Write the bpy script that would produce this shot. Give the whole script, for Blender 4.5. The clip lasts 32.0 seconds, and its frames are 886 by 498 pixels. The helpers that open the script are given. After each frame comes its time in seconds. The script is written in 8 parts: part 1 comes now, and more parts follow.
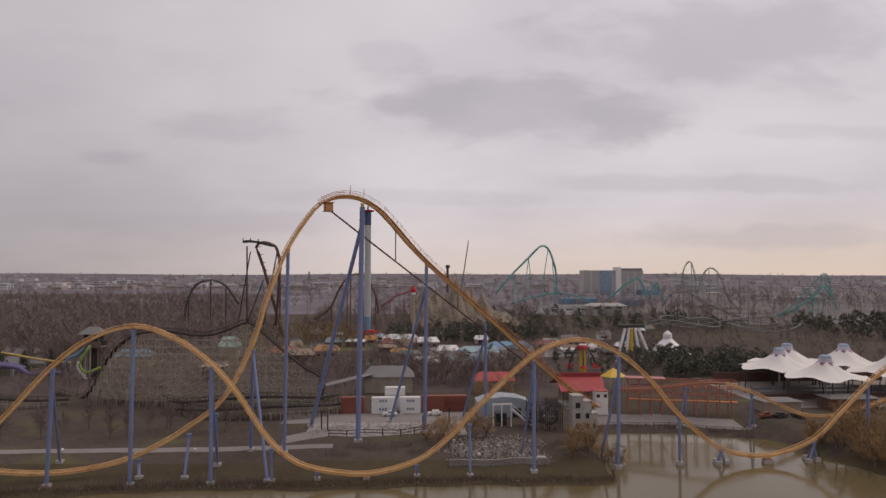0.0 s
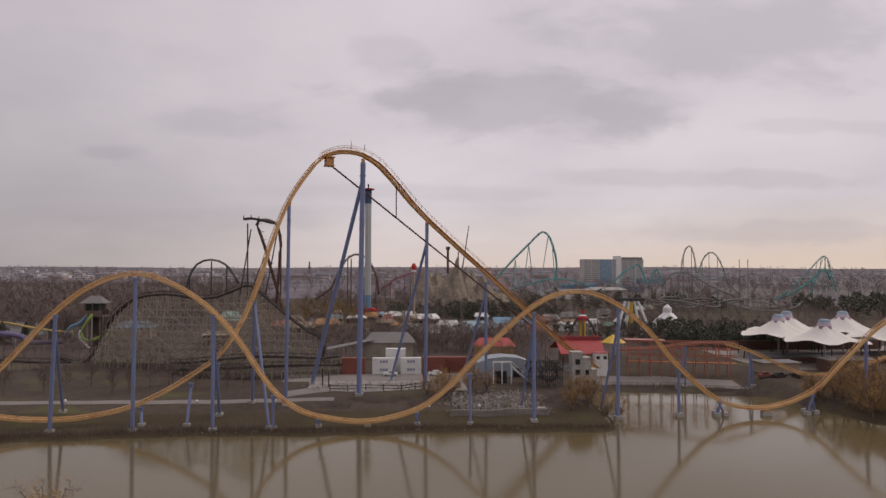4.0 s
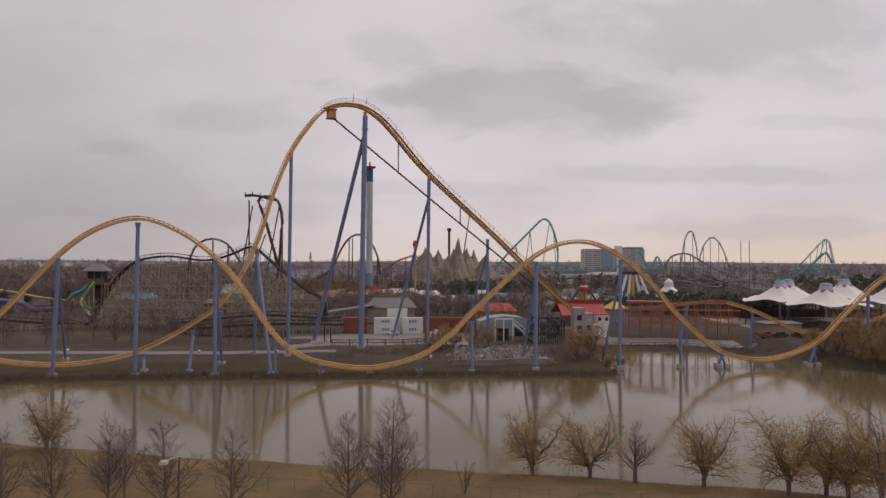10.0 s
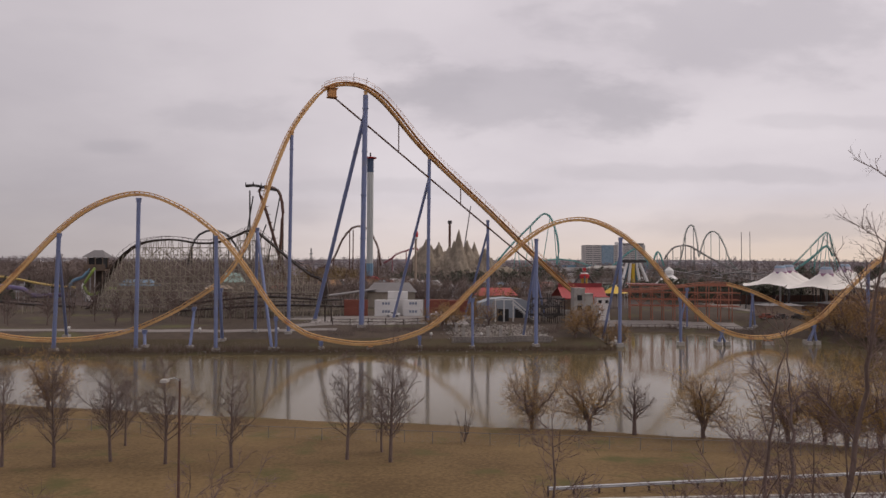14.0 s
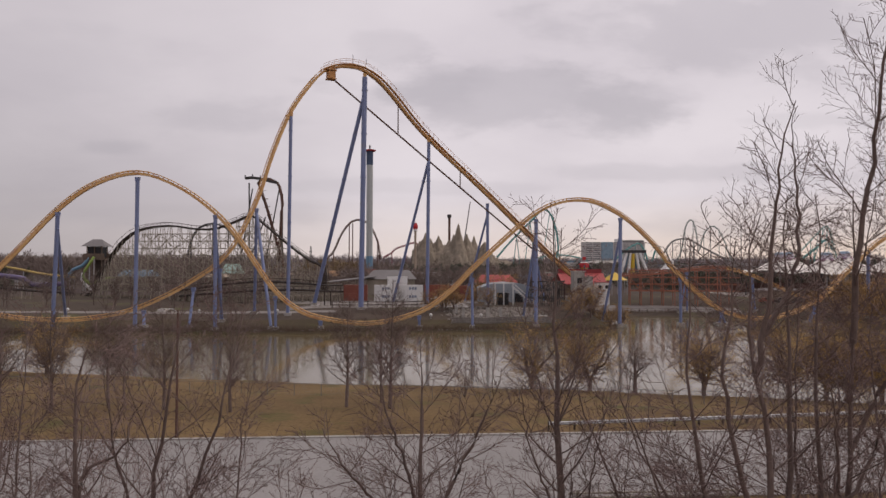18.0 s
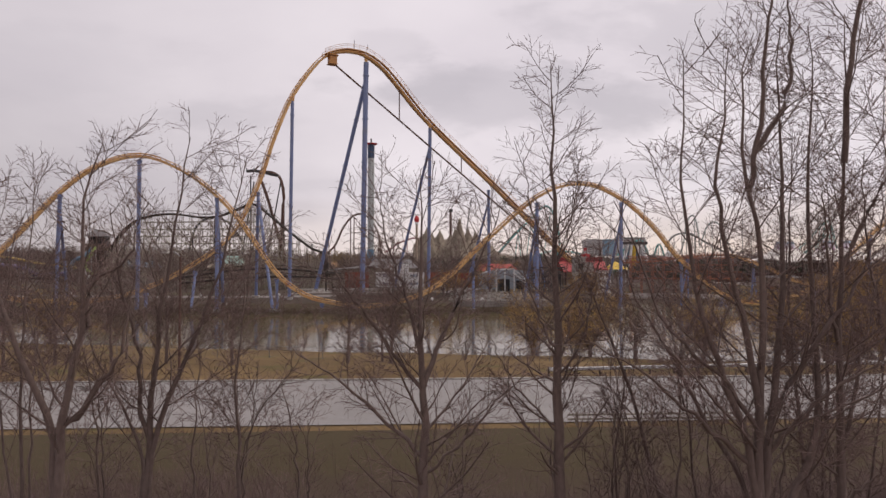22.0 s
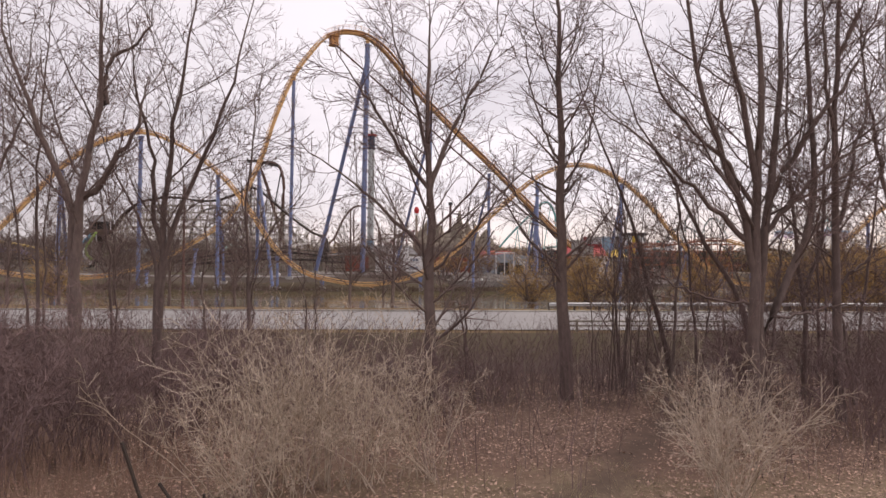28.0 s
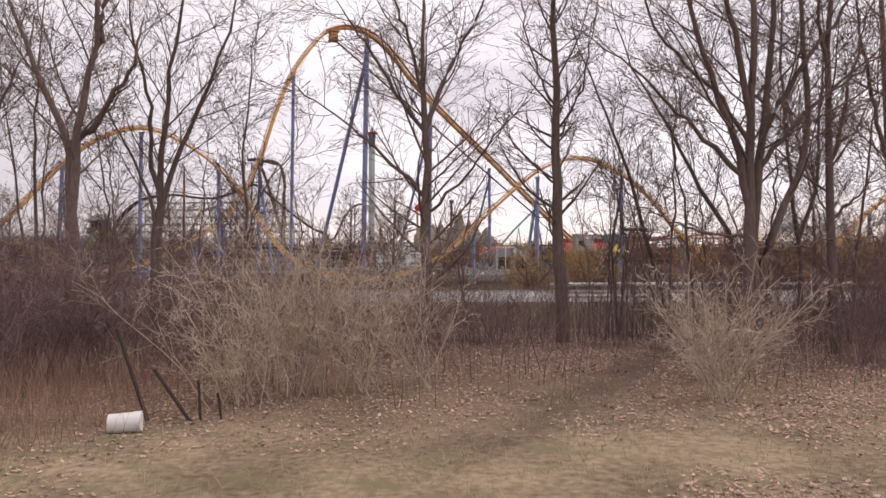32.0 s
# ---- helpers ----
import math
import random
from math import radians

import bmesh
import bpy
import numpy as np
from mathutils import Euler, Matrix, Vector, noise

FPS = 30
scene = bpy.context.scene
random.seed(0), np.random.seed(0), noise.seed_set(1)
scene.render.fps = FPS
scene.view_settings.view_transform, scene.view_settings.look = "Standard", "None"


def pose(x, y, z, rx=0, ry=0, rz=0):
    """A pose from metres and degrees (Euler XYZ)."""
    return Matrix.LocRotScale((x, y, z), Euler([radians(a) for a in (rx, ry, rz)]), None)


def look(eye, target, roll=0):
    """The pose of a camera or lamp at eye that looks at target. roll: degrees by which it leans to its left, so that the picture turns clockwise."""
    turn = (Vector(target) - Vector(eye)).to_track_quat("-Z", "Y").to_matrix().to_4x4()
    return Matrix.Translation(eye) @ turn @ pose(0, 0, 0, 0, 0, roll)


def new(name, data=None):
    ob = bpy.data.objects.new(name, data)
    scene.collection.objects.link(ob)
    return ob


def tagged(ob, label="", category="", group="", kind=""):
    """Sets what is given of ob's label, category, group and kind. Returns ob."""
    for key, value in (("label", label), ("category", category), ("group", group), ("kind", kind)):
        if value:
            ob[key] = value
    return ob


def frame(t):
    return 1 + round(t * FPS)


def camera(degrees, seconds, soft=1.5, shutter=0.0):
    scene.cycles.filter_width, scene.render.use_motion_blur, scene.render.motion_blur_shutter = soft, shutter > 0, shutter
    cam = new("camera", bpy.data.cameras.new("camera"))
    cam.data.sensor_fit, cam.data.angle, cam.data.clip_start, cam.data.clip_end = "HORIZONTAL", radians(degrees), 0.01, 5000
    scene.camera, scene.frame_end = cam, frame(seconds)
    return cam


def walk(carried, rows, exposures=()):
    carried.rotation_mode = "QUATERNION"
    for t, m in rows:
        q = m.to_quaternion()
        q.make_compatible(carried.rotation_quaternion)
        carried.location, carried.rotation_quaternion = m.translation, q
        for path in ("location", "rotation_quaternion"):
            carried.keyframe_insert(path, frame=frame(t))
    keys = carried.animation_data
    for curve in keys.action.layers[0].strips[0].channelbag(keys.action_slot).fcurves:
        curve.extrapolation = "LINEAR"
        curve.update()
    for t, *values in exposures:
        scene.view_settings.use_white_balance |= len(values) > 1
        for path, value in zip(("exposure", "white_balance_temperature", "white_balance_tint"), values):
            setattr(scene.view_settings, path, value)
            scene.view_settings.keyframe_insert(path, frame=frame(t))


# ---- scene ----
cam = camera(66.0, 32.0)
PATH = [
    (0, (0.353, 1.588, 48.569), (0.492, 3.581, 48.649), 0.1),
    (0.5, (0.254, 1.404, 47.382), (0.393, 3.398, 47.459), 0.1),
    (1, (0.291, 0.911, 45.904), (0.43, 2.905, 45.98), 0.1),
    (1.5, (0.409, 0.726, 44.374), (0.548, 2.72, 44.448), 0.1),
    (2, (0.636, 0.654, 42.782), (0.775, 2.648, 42.856), 0.1),
    (2.5, (0.8, 0.783, 41.36), (0.939, 2.777, 41.431), 0.1),
    (3, (0.634, 0.883, 40.208), (0.773, 2.877, 40.279), 0.1),
    (3.5, (0.461, 1.092, 38.908), (0.6, 3.086, 38.976), 0.1),
    (5.5, (-0.196, 1.756, 34.201), (-0.059, 3.751, 34.264), 0.1),
    (6, (0.134, 1.849, 33.11), (0.273, 3.843, 33.174), 0.1),
    (6.5, (0.165, 1.88, 32.041), (0.304, 3.874, 32.101), 0.1),
    (7, (-0.003, 1.708, 31.032), (0.136, 3.703, 31.091), 0.1),
    (7.5, (-0.183, 1.384, 30.106), (-0.045, 3.378, 30.164), 0.2),
    (8, (-0.122, 1.438, 29.289), (0.016, 3.433, 29.346), 0.1),
    (8.5, (-0.127, 1.518, 28.459), (0.01, 3.513, 28.515), 0.1),
    (9, (-0.013, 1.632, 27.56), (0.123, 3.627, 27.614), 0.2),
    (9.5, (-0.003, 1.677, 26.726), (0.133, 3.671, 26.779), 0.2),
    (10, (0.01, 1.679, 25.932), (0.146, 3.673, 25.985), 0.2),
    (10.5, (0.033, 1.78, 25.127), (0.17, 3.774, 25.179), 0.2),
    (11, (0.21, 1.701, 24.479), (0.35, 3.696, 24.531), 0.1),
    (11.5, (0.229, 1.685, 23.778), (0.369, 3.68, 23.829), 0.1),
    (12, (0.175, 1.666, 23.116), (0.315, 3.66, 23.166), 0.1),
    (12.5, (0.023, 1.638, 22.389), (0.161, 3.633, 22.438), 0.1),
    (13, (0.057, 1.614, 21.72), (0.194, 3.609, 21.77), 0.2),
    (13.5, (0.117, 1.556, 21.064), (0.251, 3.551, 21.114), 0.2),
    (14, (0.124, 1.575, 20.455), (0.258, 3.57, 20.505), 0.2),
    (14.5, (0.154, 1.638, 19.745), (0.29, 3.633, 19.796), 0.1),
    (16.5, (0.167, 1.782, 17.293), (0.303, 3.777, 17.344), 0.2),
    (17, (0.145, 1.79, 16.745), (0.28, 3.785, 16.796), 0.3),
    (17.5, (0.164, 1.842, 16.163), (0.299, 3.837, 16.213), 0.2),
    (18, (0.176, 1.99, 15.541), (0.311, 3.985, 15.591), 0.1),
    (18.5, (0.185, 2.115, 15.013), (0.319, 4.11, 15.064), 0.1),
    (19, (0.178, 1.833, 14.57), (0.311, 3.828, 14.62), 0.2),
    (19.5, (0.18, 1.677, 14.07), (0.312, 3.672, 14.119), 0.2),
    (20, (0.175, 1.522, 13.56), (0.308, 3.517, 13.61), 0.2),
    (20.5, (0.185, 1.927, 12.924), (0.318, 3.922, 12.974), 0.1),
    (21, (0.199, 2.403, 12.359), (0.33, 4.398, 12.412), 0.1),
    (21.5, (0.196, 2.205, 11.941), (0.328, 4.2, 11.992), 0.2),
    (22, (0.214, 1.769, 11.603), (0.345, 3.764, 11.651), 0.1),
    (22.5, (0.229, 1.968, 11.07), (0.361, 3.963, 11.12), 0.3),
    (23, (0.203, 1.86, 10.602), (0.334, 3.855, 10.651), 0.2),
    (23.5, (0.088, 1.714, 10.068), (0.225, 3.708, 10.121), 0.8),
    (24, (0.064, 1.524, 9.63), (0.2, 3.519, 9.679), 0.5),
    (24.5, (0.074, 1.521, 9.144), (0.21, 3.516, 9.191), 0.6),
    (25, (0.078, 1.554, 8.687), (0.214, 3.549, 8.733), 0.6),
    (25.5, (0.079, 1.363, 8.308), (0.211, 3.358, 8.35), 0.2),
    (27.5, (0.039, 1.45, 7.004), (0.172, 3.445, 7.05), 0.6),
    (28, (0.039, 1.444, 6.803), (0.172, 3.44, 6.848), 0.5),
    (28.5, (0.057, 1.432, 6.62), (0.187, 3.427, 6.664), 0.4),
    (29, (0.054, 1.44, 6.442), (0.185, 3.435, 6.488), 0.4),
    (29.5, (0.046, 1.441, 6.282), (0.178, 3.436, 6.327), 0.4),
    (30, (0.043, 1.443, 6.124), (0.176, 3.438, 6.168), 0.6),
    (30.5, (0.056, 1.453, 5.923), (0.189, 3.448, 5.969), 0.6),
    (31, (0.084, 1.44, 5.745), (0.218, 3.435, 5.79), 0.5),
    (31.5, (0.139, 1.412, 5.551), (0.27, 3.407, 5.597), 0.2),
    (32, (0.173, 1.391, 5.38), (0.302, 3.386, 5.424), 0.1),
]
walk(cam, [(t, look(eye, target, roll)) for t, eye, target, roll in PATH], [
    (0, 0.1), (9, 0.1), (14.5, 0.18), (19, 0.26), (22, 0.4), (25.5, 0.66), (28, 0.8), (32, 0.88)])

# ---------------------------------------------------------------- world, sun, exposure
world = bpy.data.worlds.new("overcast_sky")
scene.world = world
world.use_nodes = True


def build_sky():
    nt = world.node_tree
    nt.nodes.clear()
    out = nt.nodes.new("ShaderNodeOutputWorld")
    bg = nt.nodes.new("ShaderNodeBackground")
    sky = nt.nodes.new("ShaderNodeTexSky")
    sky.sky_type, sky.sun_disc = "NISHITA", False
    sky.sun_elevation, sky.sun_rotation = radians(51), radians(66)
    sky.air_density, sky.dust_density = 1.2, 3.0
    tc = nt.nodes.new("ShaderNodeTexCoord")
    sep = nt.nodes.new("ShaderNodeSeparateXYZ")
    nt.links.new(tc.outputs["Generated"], sep.inputs[0])
    # cloud deck: directions projected onto a flat layer overhead
    up = nt.nodes.new("ShaderNodeMath")
    up.operation = "ADD"
    up.inputs[1].default_value = 0.26
    nt.links.new(sep.outputs[2], up.inputs[0])
    comb = nt.nodes.new("ShaderNodeCombineXYZ")
    for i in (0, 1):
        d = nt.nodes.new("ShaderNodeMath")
        d.operation = "DIVIDE"
        nt.links.new(sep.outputs[i], d.inputs[0])
        nt.links.new(up.outputs[0], d.inputs[1])
        nt.links.new(d.outputs[0], comb.inputs[i])
    n1 = nt.nodes.new("ShaderNodeTexNoise")
    n1.inputs["Scale"].default_value = 1.15
    n1.inputs["Detail"].default_value = 6
    n1.inputs["Roughness"].default_value = 0.52
    n1.inputs["Distortion"].default_value = 0.1
    off = nt.nodes.new("ShaderNodeVectorMath")
    off.operation = "ADD"
    off.inputs[1].default_value = CLOUD_SHIFT
    nt.links.new(comb.outputs[0], off.inputs[0])
    nt.links.new(off.outputs[0], n1.inputs["Vector"])
    ramp = nt.nodes.new("ShaderNodeValToRGB")
    e = ramp.color_ramp.elements
    e[0].position, e[0].color = 0.34, (0.63, 0.572, 0.612, 1)
    e[1].position, e[1].color = 0.64, (0.735, 0.671, 0.706, 1)
    nt.links.new(n1.outputs["Fac"], ramp.inputs[0])
    # warm, thinner cloud low over the horizon, strongest towards the sun
    low = nt.nodes.new("ShaderNodeMapRange")
    low.inputs[1].default_value, low.inputs[2].default_value = 0.0, 0.10
    low.inputs[3].default_value, low.inputs[4].default_value = 0.85, 0.0
    nt.links.new(sep.outputs[2], low.inputs[0])
    east = nt.nodes.new("ShaderNodeMapRange")
    east.inputs[1].default_value, east.inputs[2].default_value = -0.6, 0.55
    east.inputs[3].default_value, east.inputs[4].default_value = 0.1, 1.0
    nt.links.new(sep.outputs[0], east.inputs[0])
    mul = nt.nodes.new("ShaderNodeMath")
    mul.operation = "MULTIPLY"
    nt.links.new(low.outputs[0], mul.inputs[0])
    nt.links.new(east.outputs[0], mul.inputs[1])
    mix = nt.nodes.new("ShaderNodeMix")
    mix.data_type = "RGBA"
    nt.links.new(mul.outputs[0], mix.inputs[0])
    nt.links.new(ramp.outputs[0], mix.inputs[6])
    mix.inputs[7].default_value = (0.78, 0.61, 0.475, 1)
    # the deck is thicker and darker away from the sun
    side = nt.nodes.new("ShaderNodeMapRange")
    side.inputs[1].default_value, side.inputs[2].default_value = -0.65, 0.05
    side.inputs[3].default_value, side.inputs[4].default_value = 0.80, 1.0
    nt.links.new(sep.outputs[0], side.inputs[0])
    thick = nt.nodes.new("ShaderNodeMix")
    thick.data_type = "RGBA"
    thick.blend_type = "MULTIPLY"
    thick.inputs[0].default_value = 1.0
    nt.links.new(mix.outputs[2], thick.inputs[6])
    nt.links.new(side.outputs[0], thick.inputs[7])
    # and thicker still low in that quarter
    far = nt.nodes.new("ShaderNodeMapRange")
    far.inputs[1].default_value, far.inputs[2].default_value = -0.05, -0.5
    far.inputs[3].default_value, far.inputs[4].default_value = 0.0, 0.32
    nt.links.new(sep.outputs[0], far.inputs[0])
    deep = nt.nodes.new("ShaderNodeMapRange")
    deep.inputs[1].default_value, deep.inputs[2].default_value = 0.0, 0.24
    deep.inputs[3].default_value, deep.inputs[4].default_value = 1.0, 0.0
    nt.links.new(sep.outputs[2], deep.inputs[0])
    both = nt.nodes.new("ShaderNodeMath")
    both.operation = "MULTIPLY"
    nt.links.new(far.outputs[0], both.inputs[0])
    nt.links.new(deep.outputs[0], both.inputs[1])
    left = nt.nodes.new("ShaderNodeMath")
    left.operation = "SUBTRACT"
    left.inputs[0].default_value = 1.0
    nt.links.new(both.outputs[0], left.inputs[1])
    bank = nt.nodes.new("ShaderNodeMix")
    bank.data_type = "RGBA"
    bank.blend_type = "MULTIPLY"
    bank.inputs[0].default_value = 1.0
    nt.links.new(thick.outputs[2], bank.inputs[6])
    nt.links.new(left.outputs[0], bank.inputs[7])
    mix = bank
    # single darker clouds under the deck, each with a frayed edge: bearing and height (as slopes), half width, half height, darkening
    ahead = nt.nodes.new("ShaderNodeMath")
    ahead.operation = "MAXIMUM"
    ahead.inputs[1].default_value = 0.05
    nt.links.new(sep.outputs[1], ahead.inputs[0])
    slope = nt.nodes.new("ShaderNodeCombineXYZ")
    for i, o in ((0, 0), (1, 2)):
        d = nt.nodes.new("ShaderNodeMath")
        d.operation = "DIVIDE"
        nt.links.new(sep.outputs[o], d.inputs[0])
        nt.links.new(ahead.outputs[0], d.inputs[1])
        nt.links.new(d.outputs[0], slope.inputs[i])
    fray = nt.nodes.new("ShaderNodeTexNoise")
    fray.inputs["Scale"].default_value, fray.inputs["Detail"].default_value, fray.inputs["Roughness"].default_value = 1.0, 6, 0.55
    wide = nt.nodes.new("ShaderNodeVectorMath")
    wide.operation = "MULTIPLY"
    wide.inputs[1].default_value = (7.0, 17.0, 1.0)
    nt.links.new(slope.outputs[0], wide.inputs[0])
    nt.links.new(wide.outputs[0], fray.inputs["Vector"])
    ragged = nt.nodes.new("ShaderNodeMath")
    ragged.operation = "MULTIPLY_ADD"
    ragged.inputs[1].default_value, ragged.inputs[2].default_value = 2.6, -1.3
    nt.links.new(fray.outputs[0], ragged.inputs[0])
    for bearing, height, half_w, half_h, dark in CLOUDS:
        o = nt.nodes.new("ShaderNodeVectorMath")
        o.operation = "SUBTRACT"
        o.inputs[1].default_value = (bearing, height, 0)
        nt.links.new(slope.outputs[0], o.inputs[0])
        q = nt.nodes.new("ShaderNodeVectorMath")
        q.operation = "MULTIPLY"
        q.inputs[1].default_value = (1 / half_w, 1 / half_h, 0)
        nt.links.new(o.outputs[0], q.inputs[0])
        r = nt.nodes.new("ShaderNodeVectorMath")
        r.operation = "LENGTH"
        nt.links.new(q.outputs[0], r.inputs[0])
        a = nt.nodes.new("ShaderNodeMath")
        a.operation = "ADD"
        nt.links.new(r.outputs["Value"], a.inputs[0])
        nt.links.new(ragged.outputs[0], a.inputs[1])
        k = nt.nodes.new("ShaderNodeMapRange")
        k.interpolation_type = "SMOOTHSTEP"
        k.inputs[1].default_value, k.inputs[2].default_value = 0.45, 1.25
        k.inputs[3].default_value, k.inputs[4].default_value = dark, 0.0
        nt.links.new(a.outputs[0], k.inputs[0])
        x = nt.nodes.new("ShaderNodeMix")
        x.data_type = "RGBA"
        nt.links.new(k.outputs[0], x.inputs[0])
        nt.links.new(mix.outputs[2], x.inputs[6])
        x.inputs[7].default_value = (0.40, 0.37, 0.405, 1)
        mix = x
    # a little of the clear sky's own colour through the deck
    thin = nt.nodes.new("ShaderNodeMix")
    thin.data_type = "RGBA"
    thin.blend_type = "ADD"
    thin.inputs[0].default_value = 0.004
    nt.links.new(mix.outputs[2], thin.inputs[6])
    nt.links.new(sky.outputs[0], thin.inputs[7])
    nt.links.new(thin.outputs[2], bg.inputs[0])
    bg.inputs[1].default_value = 0.86
    nt.links.new(bg.outputs[0], out.inputs[0])


CLOUD_SHIFT = (3.1, 0.4, 0.0)
CLOUDS = [(0.529, 0.360, 0.298, 0.075, 0.34), (0.189, 0.253, 0.249, 0.055, 0.44), (0.056, 0.265, 0.075, 0.033, 0.25), (0.363, 0.257, 0.141, 0.036, 0.25), (-0.250, 0.214, 0.104, 0.031, 0.28), (-0.403, 0.169, 0.046, 0.012, 0.35), (-0.010, 0.319, 0.058, 0.027, 0.20), (0.471, 0.141, 0.290, 0.015, 0.24), (0.015, 0.116, 0.282, 0.012, 0.16), (-0.474, 0.290, 0.166, 0.058, 0.14), (-0.308, 0.075, 0.265, 0.020, 0.20), (0.645, 0.224, 0.149, 0.013, 0.18), (0.578, 0.058, 0.249, 0.021, 0.25)]
build_sky()
sun = new("sun", bpy.data.lights.new("sun", "SUN"))
sun.data.energy, sun.data.angle, sun.data.color = 0.9, radians(40), (1.0, 0.87, 0.74)
sun.matrix_world = look((45, 20, 62), (0, 0, 0))

# ---------------------------------------------------------------- helpers
class Mesh:
    """Collects vertices and faces of one part."""

    def __init__(self):
        self.v, self.f, self.n = [], [], 0

    def add(self, v, f):
        v = np.asarray(v, float).reshape(-1, 3)
        self.v.append(v)
        for q in np.asarray(f):
            self.f.append([int(i) + self.n for i in q])
        self.n += len(v)
        return self

    def box(self, c, size, rz=0.0, rx=0.0, ry=0.0, taper=1.0):
        h = np.array(size, float) / 2
        s = np.array([[-1, -1, -1], [1, -1, -1], [1, 1, -1], [-1, 1, -1], [-1, -1, 1], [1, -1, 1], [1, 1, 1], [-1, 1, 1]], float)
        v = s * h
        v[4:, :2] *= taper
        if rz or rx or ry:
            v = v @ np.array(Euler((rx, ry, rz)).to_matrix()).T
        return self.add(v + np.array(c, float), [[0, 3, 2, 1], [4, 5, 6, 7], [0, 1, 5, 4], [1, 2, 6, 5], [2, 3, 7, 6], [3, 0, 4, 7]])

    def beam(self, a, b, w, d=None):
        """A square bar from a to b."""
        a, b = np.array(a, float), np.array(b, float)
        d = d or w
        t = (b - a) / (np.linalg.norm(b - a) + 1e-9)
        u = np.cross(t, (0, 0, 1.0))
        if np.linalg.norm(u) < 1e-3:
            u = np.array([1.0, 0, 0])
        u /= np.linalg.norm(u)
        w2 = np.cross(u, t)
        o = [u * w / 2 * i + w2 * d / 2 * j for i, j in ((-1, -1), (1, -1), (1, 1), (-1, 1))]
        return self.add([a + k for k in o] + [b + k for k in o], [[0, 1, 5, 4], [1, 2, 6, 5], [2, 3, 7, 6], [3, 0, 4, 7], [3, 2, 1, 0], [4, 5, 6, 7]])

    def tube(self, pts, r, sides=8, caps=True):
        p = np.asarray(pts, float)
        k = len(p)
        r = np.broadcast_to(np.asarray(r, float), (k,))
        t = np.gradient(p, axis=0)
        t /= np.linalg.norm(t, axis=1)[:, None] + 1e-9
        ref = np.array([0, 0, 1.0]) if abs(t[:, 2]).mean() < 0.8 else np.array([0, 1.0, 0])
        u = np.cross(t, ref)
        u /= np.linalg.norm(u, axis=1)[:, None] + 1e-9
        w = np.cross(u, t)
        a = np.arange(sides) * 2 * math.pi / sides
        v = p[:, None] + r[:, None, None] * (np.cos(a)[None, :, None] * u[:, None] + np.sin(a)[None, :, None] * w[:, None])
        f = []
        for i in range(k - 1):
            for j in range(sides):
                j2 = (j + 1) % sides
                f.append([i * sides + j, i * sides + j2, (i + 1) * sides + j2, (i + 1) * sides + j])
        base = self.n
        self.add(v, f)
        if caps:
            self.f.append([base + j for j in range(sides)][::-1])
            self.f.append([base + (k - 1) * sides + j for j in range(sides)])
        return self

    def poly(self, pts, z0, z1):
        """A prism over a flat outline."""
        n = len(pts)
        v = [(x, y, z0) for x, y in pts] + [(x, y, z1) for x, y in pts]
        f0 = self.n
        self.add(v, [[i, (i + 1) % n, n + (i + 1) % n, n + i] for i in range(n)])
        self.f.append([f0 + i for i in range(n)][::-1])
        self.f.append([f0 + n + i for i in range(n)])
        return self

    def data(self, name, material, smooth=False):
        me = bpy.data.meshes.new(name)
        me.from_pydata(np.concatenate(self.v).tolist(), [], self.f)
        me.materials.append(material)
        if smooth:
            me.polygons.foreach_set("use_smooth", [True] * len(me.polygons))
        me.update()
        return me


def quick(name, verts, faces, material, smooth=False):
    """A large mesh out of arrays; all faces have the same number of corners."""
    me = bpy.data.meshes.new(name)
    faces = np.asarray(faces, np.int32)
    n, k = faces.shape
    me.vertices.add(len(verts))
    me.vertices.foreach_set("co", np.asarray(verts, np.float32).ravel())
    me.loops.add(n * k)
    me.loops.foreach_set("vertex_index", faces.ravel())
    me.polygons.add(n)
    me.polygons.foreach_set("loop_start", np.arange(0, n * k, k, dtype=np.int32))
    me.polygons.foreach_set("loop_total", np.full(n, k, np.int32))
    if smooth:
        me.polygons.foreach_set("use_smooth", np.ones(n, bool))
    me.materials.append(material)
    me.update(calc_edges=True)
    return me


def part(name, mesh, material, parent, label="", smooth=False, kind=""):
    if isinstance(mesh, Mesh) and not mesh.n:
        return None
    me = mesh.data(name, material, smooth) if isinstance(mesh, Mesh) else mesh
    ob = new(name, me)
    ob.parent = parent
    return tagged(ob, label=label, kind=kind)


def thing(name, at, label, category, group="", kind="", rz=0.0):
    ob = new(name)
    ob.empty_display_size = 0.5
    ob.matrix_basis = pose(*at, 0, 0, rz)
    return tagged(ob, label, category, group, kind)


def single(name, mesh, material, label, category, kind="", group="", at=(0, 0, 0), rz=0.0, smooth=False):
    me = mesh.data(name, material, smooth) if isinstance(mesh, Mesh) else mesh
    ob = new(name, me)
    ob.matrix_basis = pose(*at, 0, 0, rz)
    return tagged(ob, label, category, group, kind)


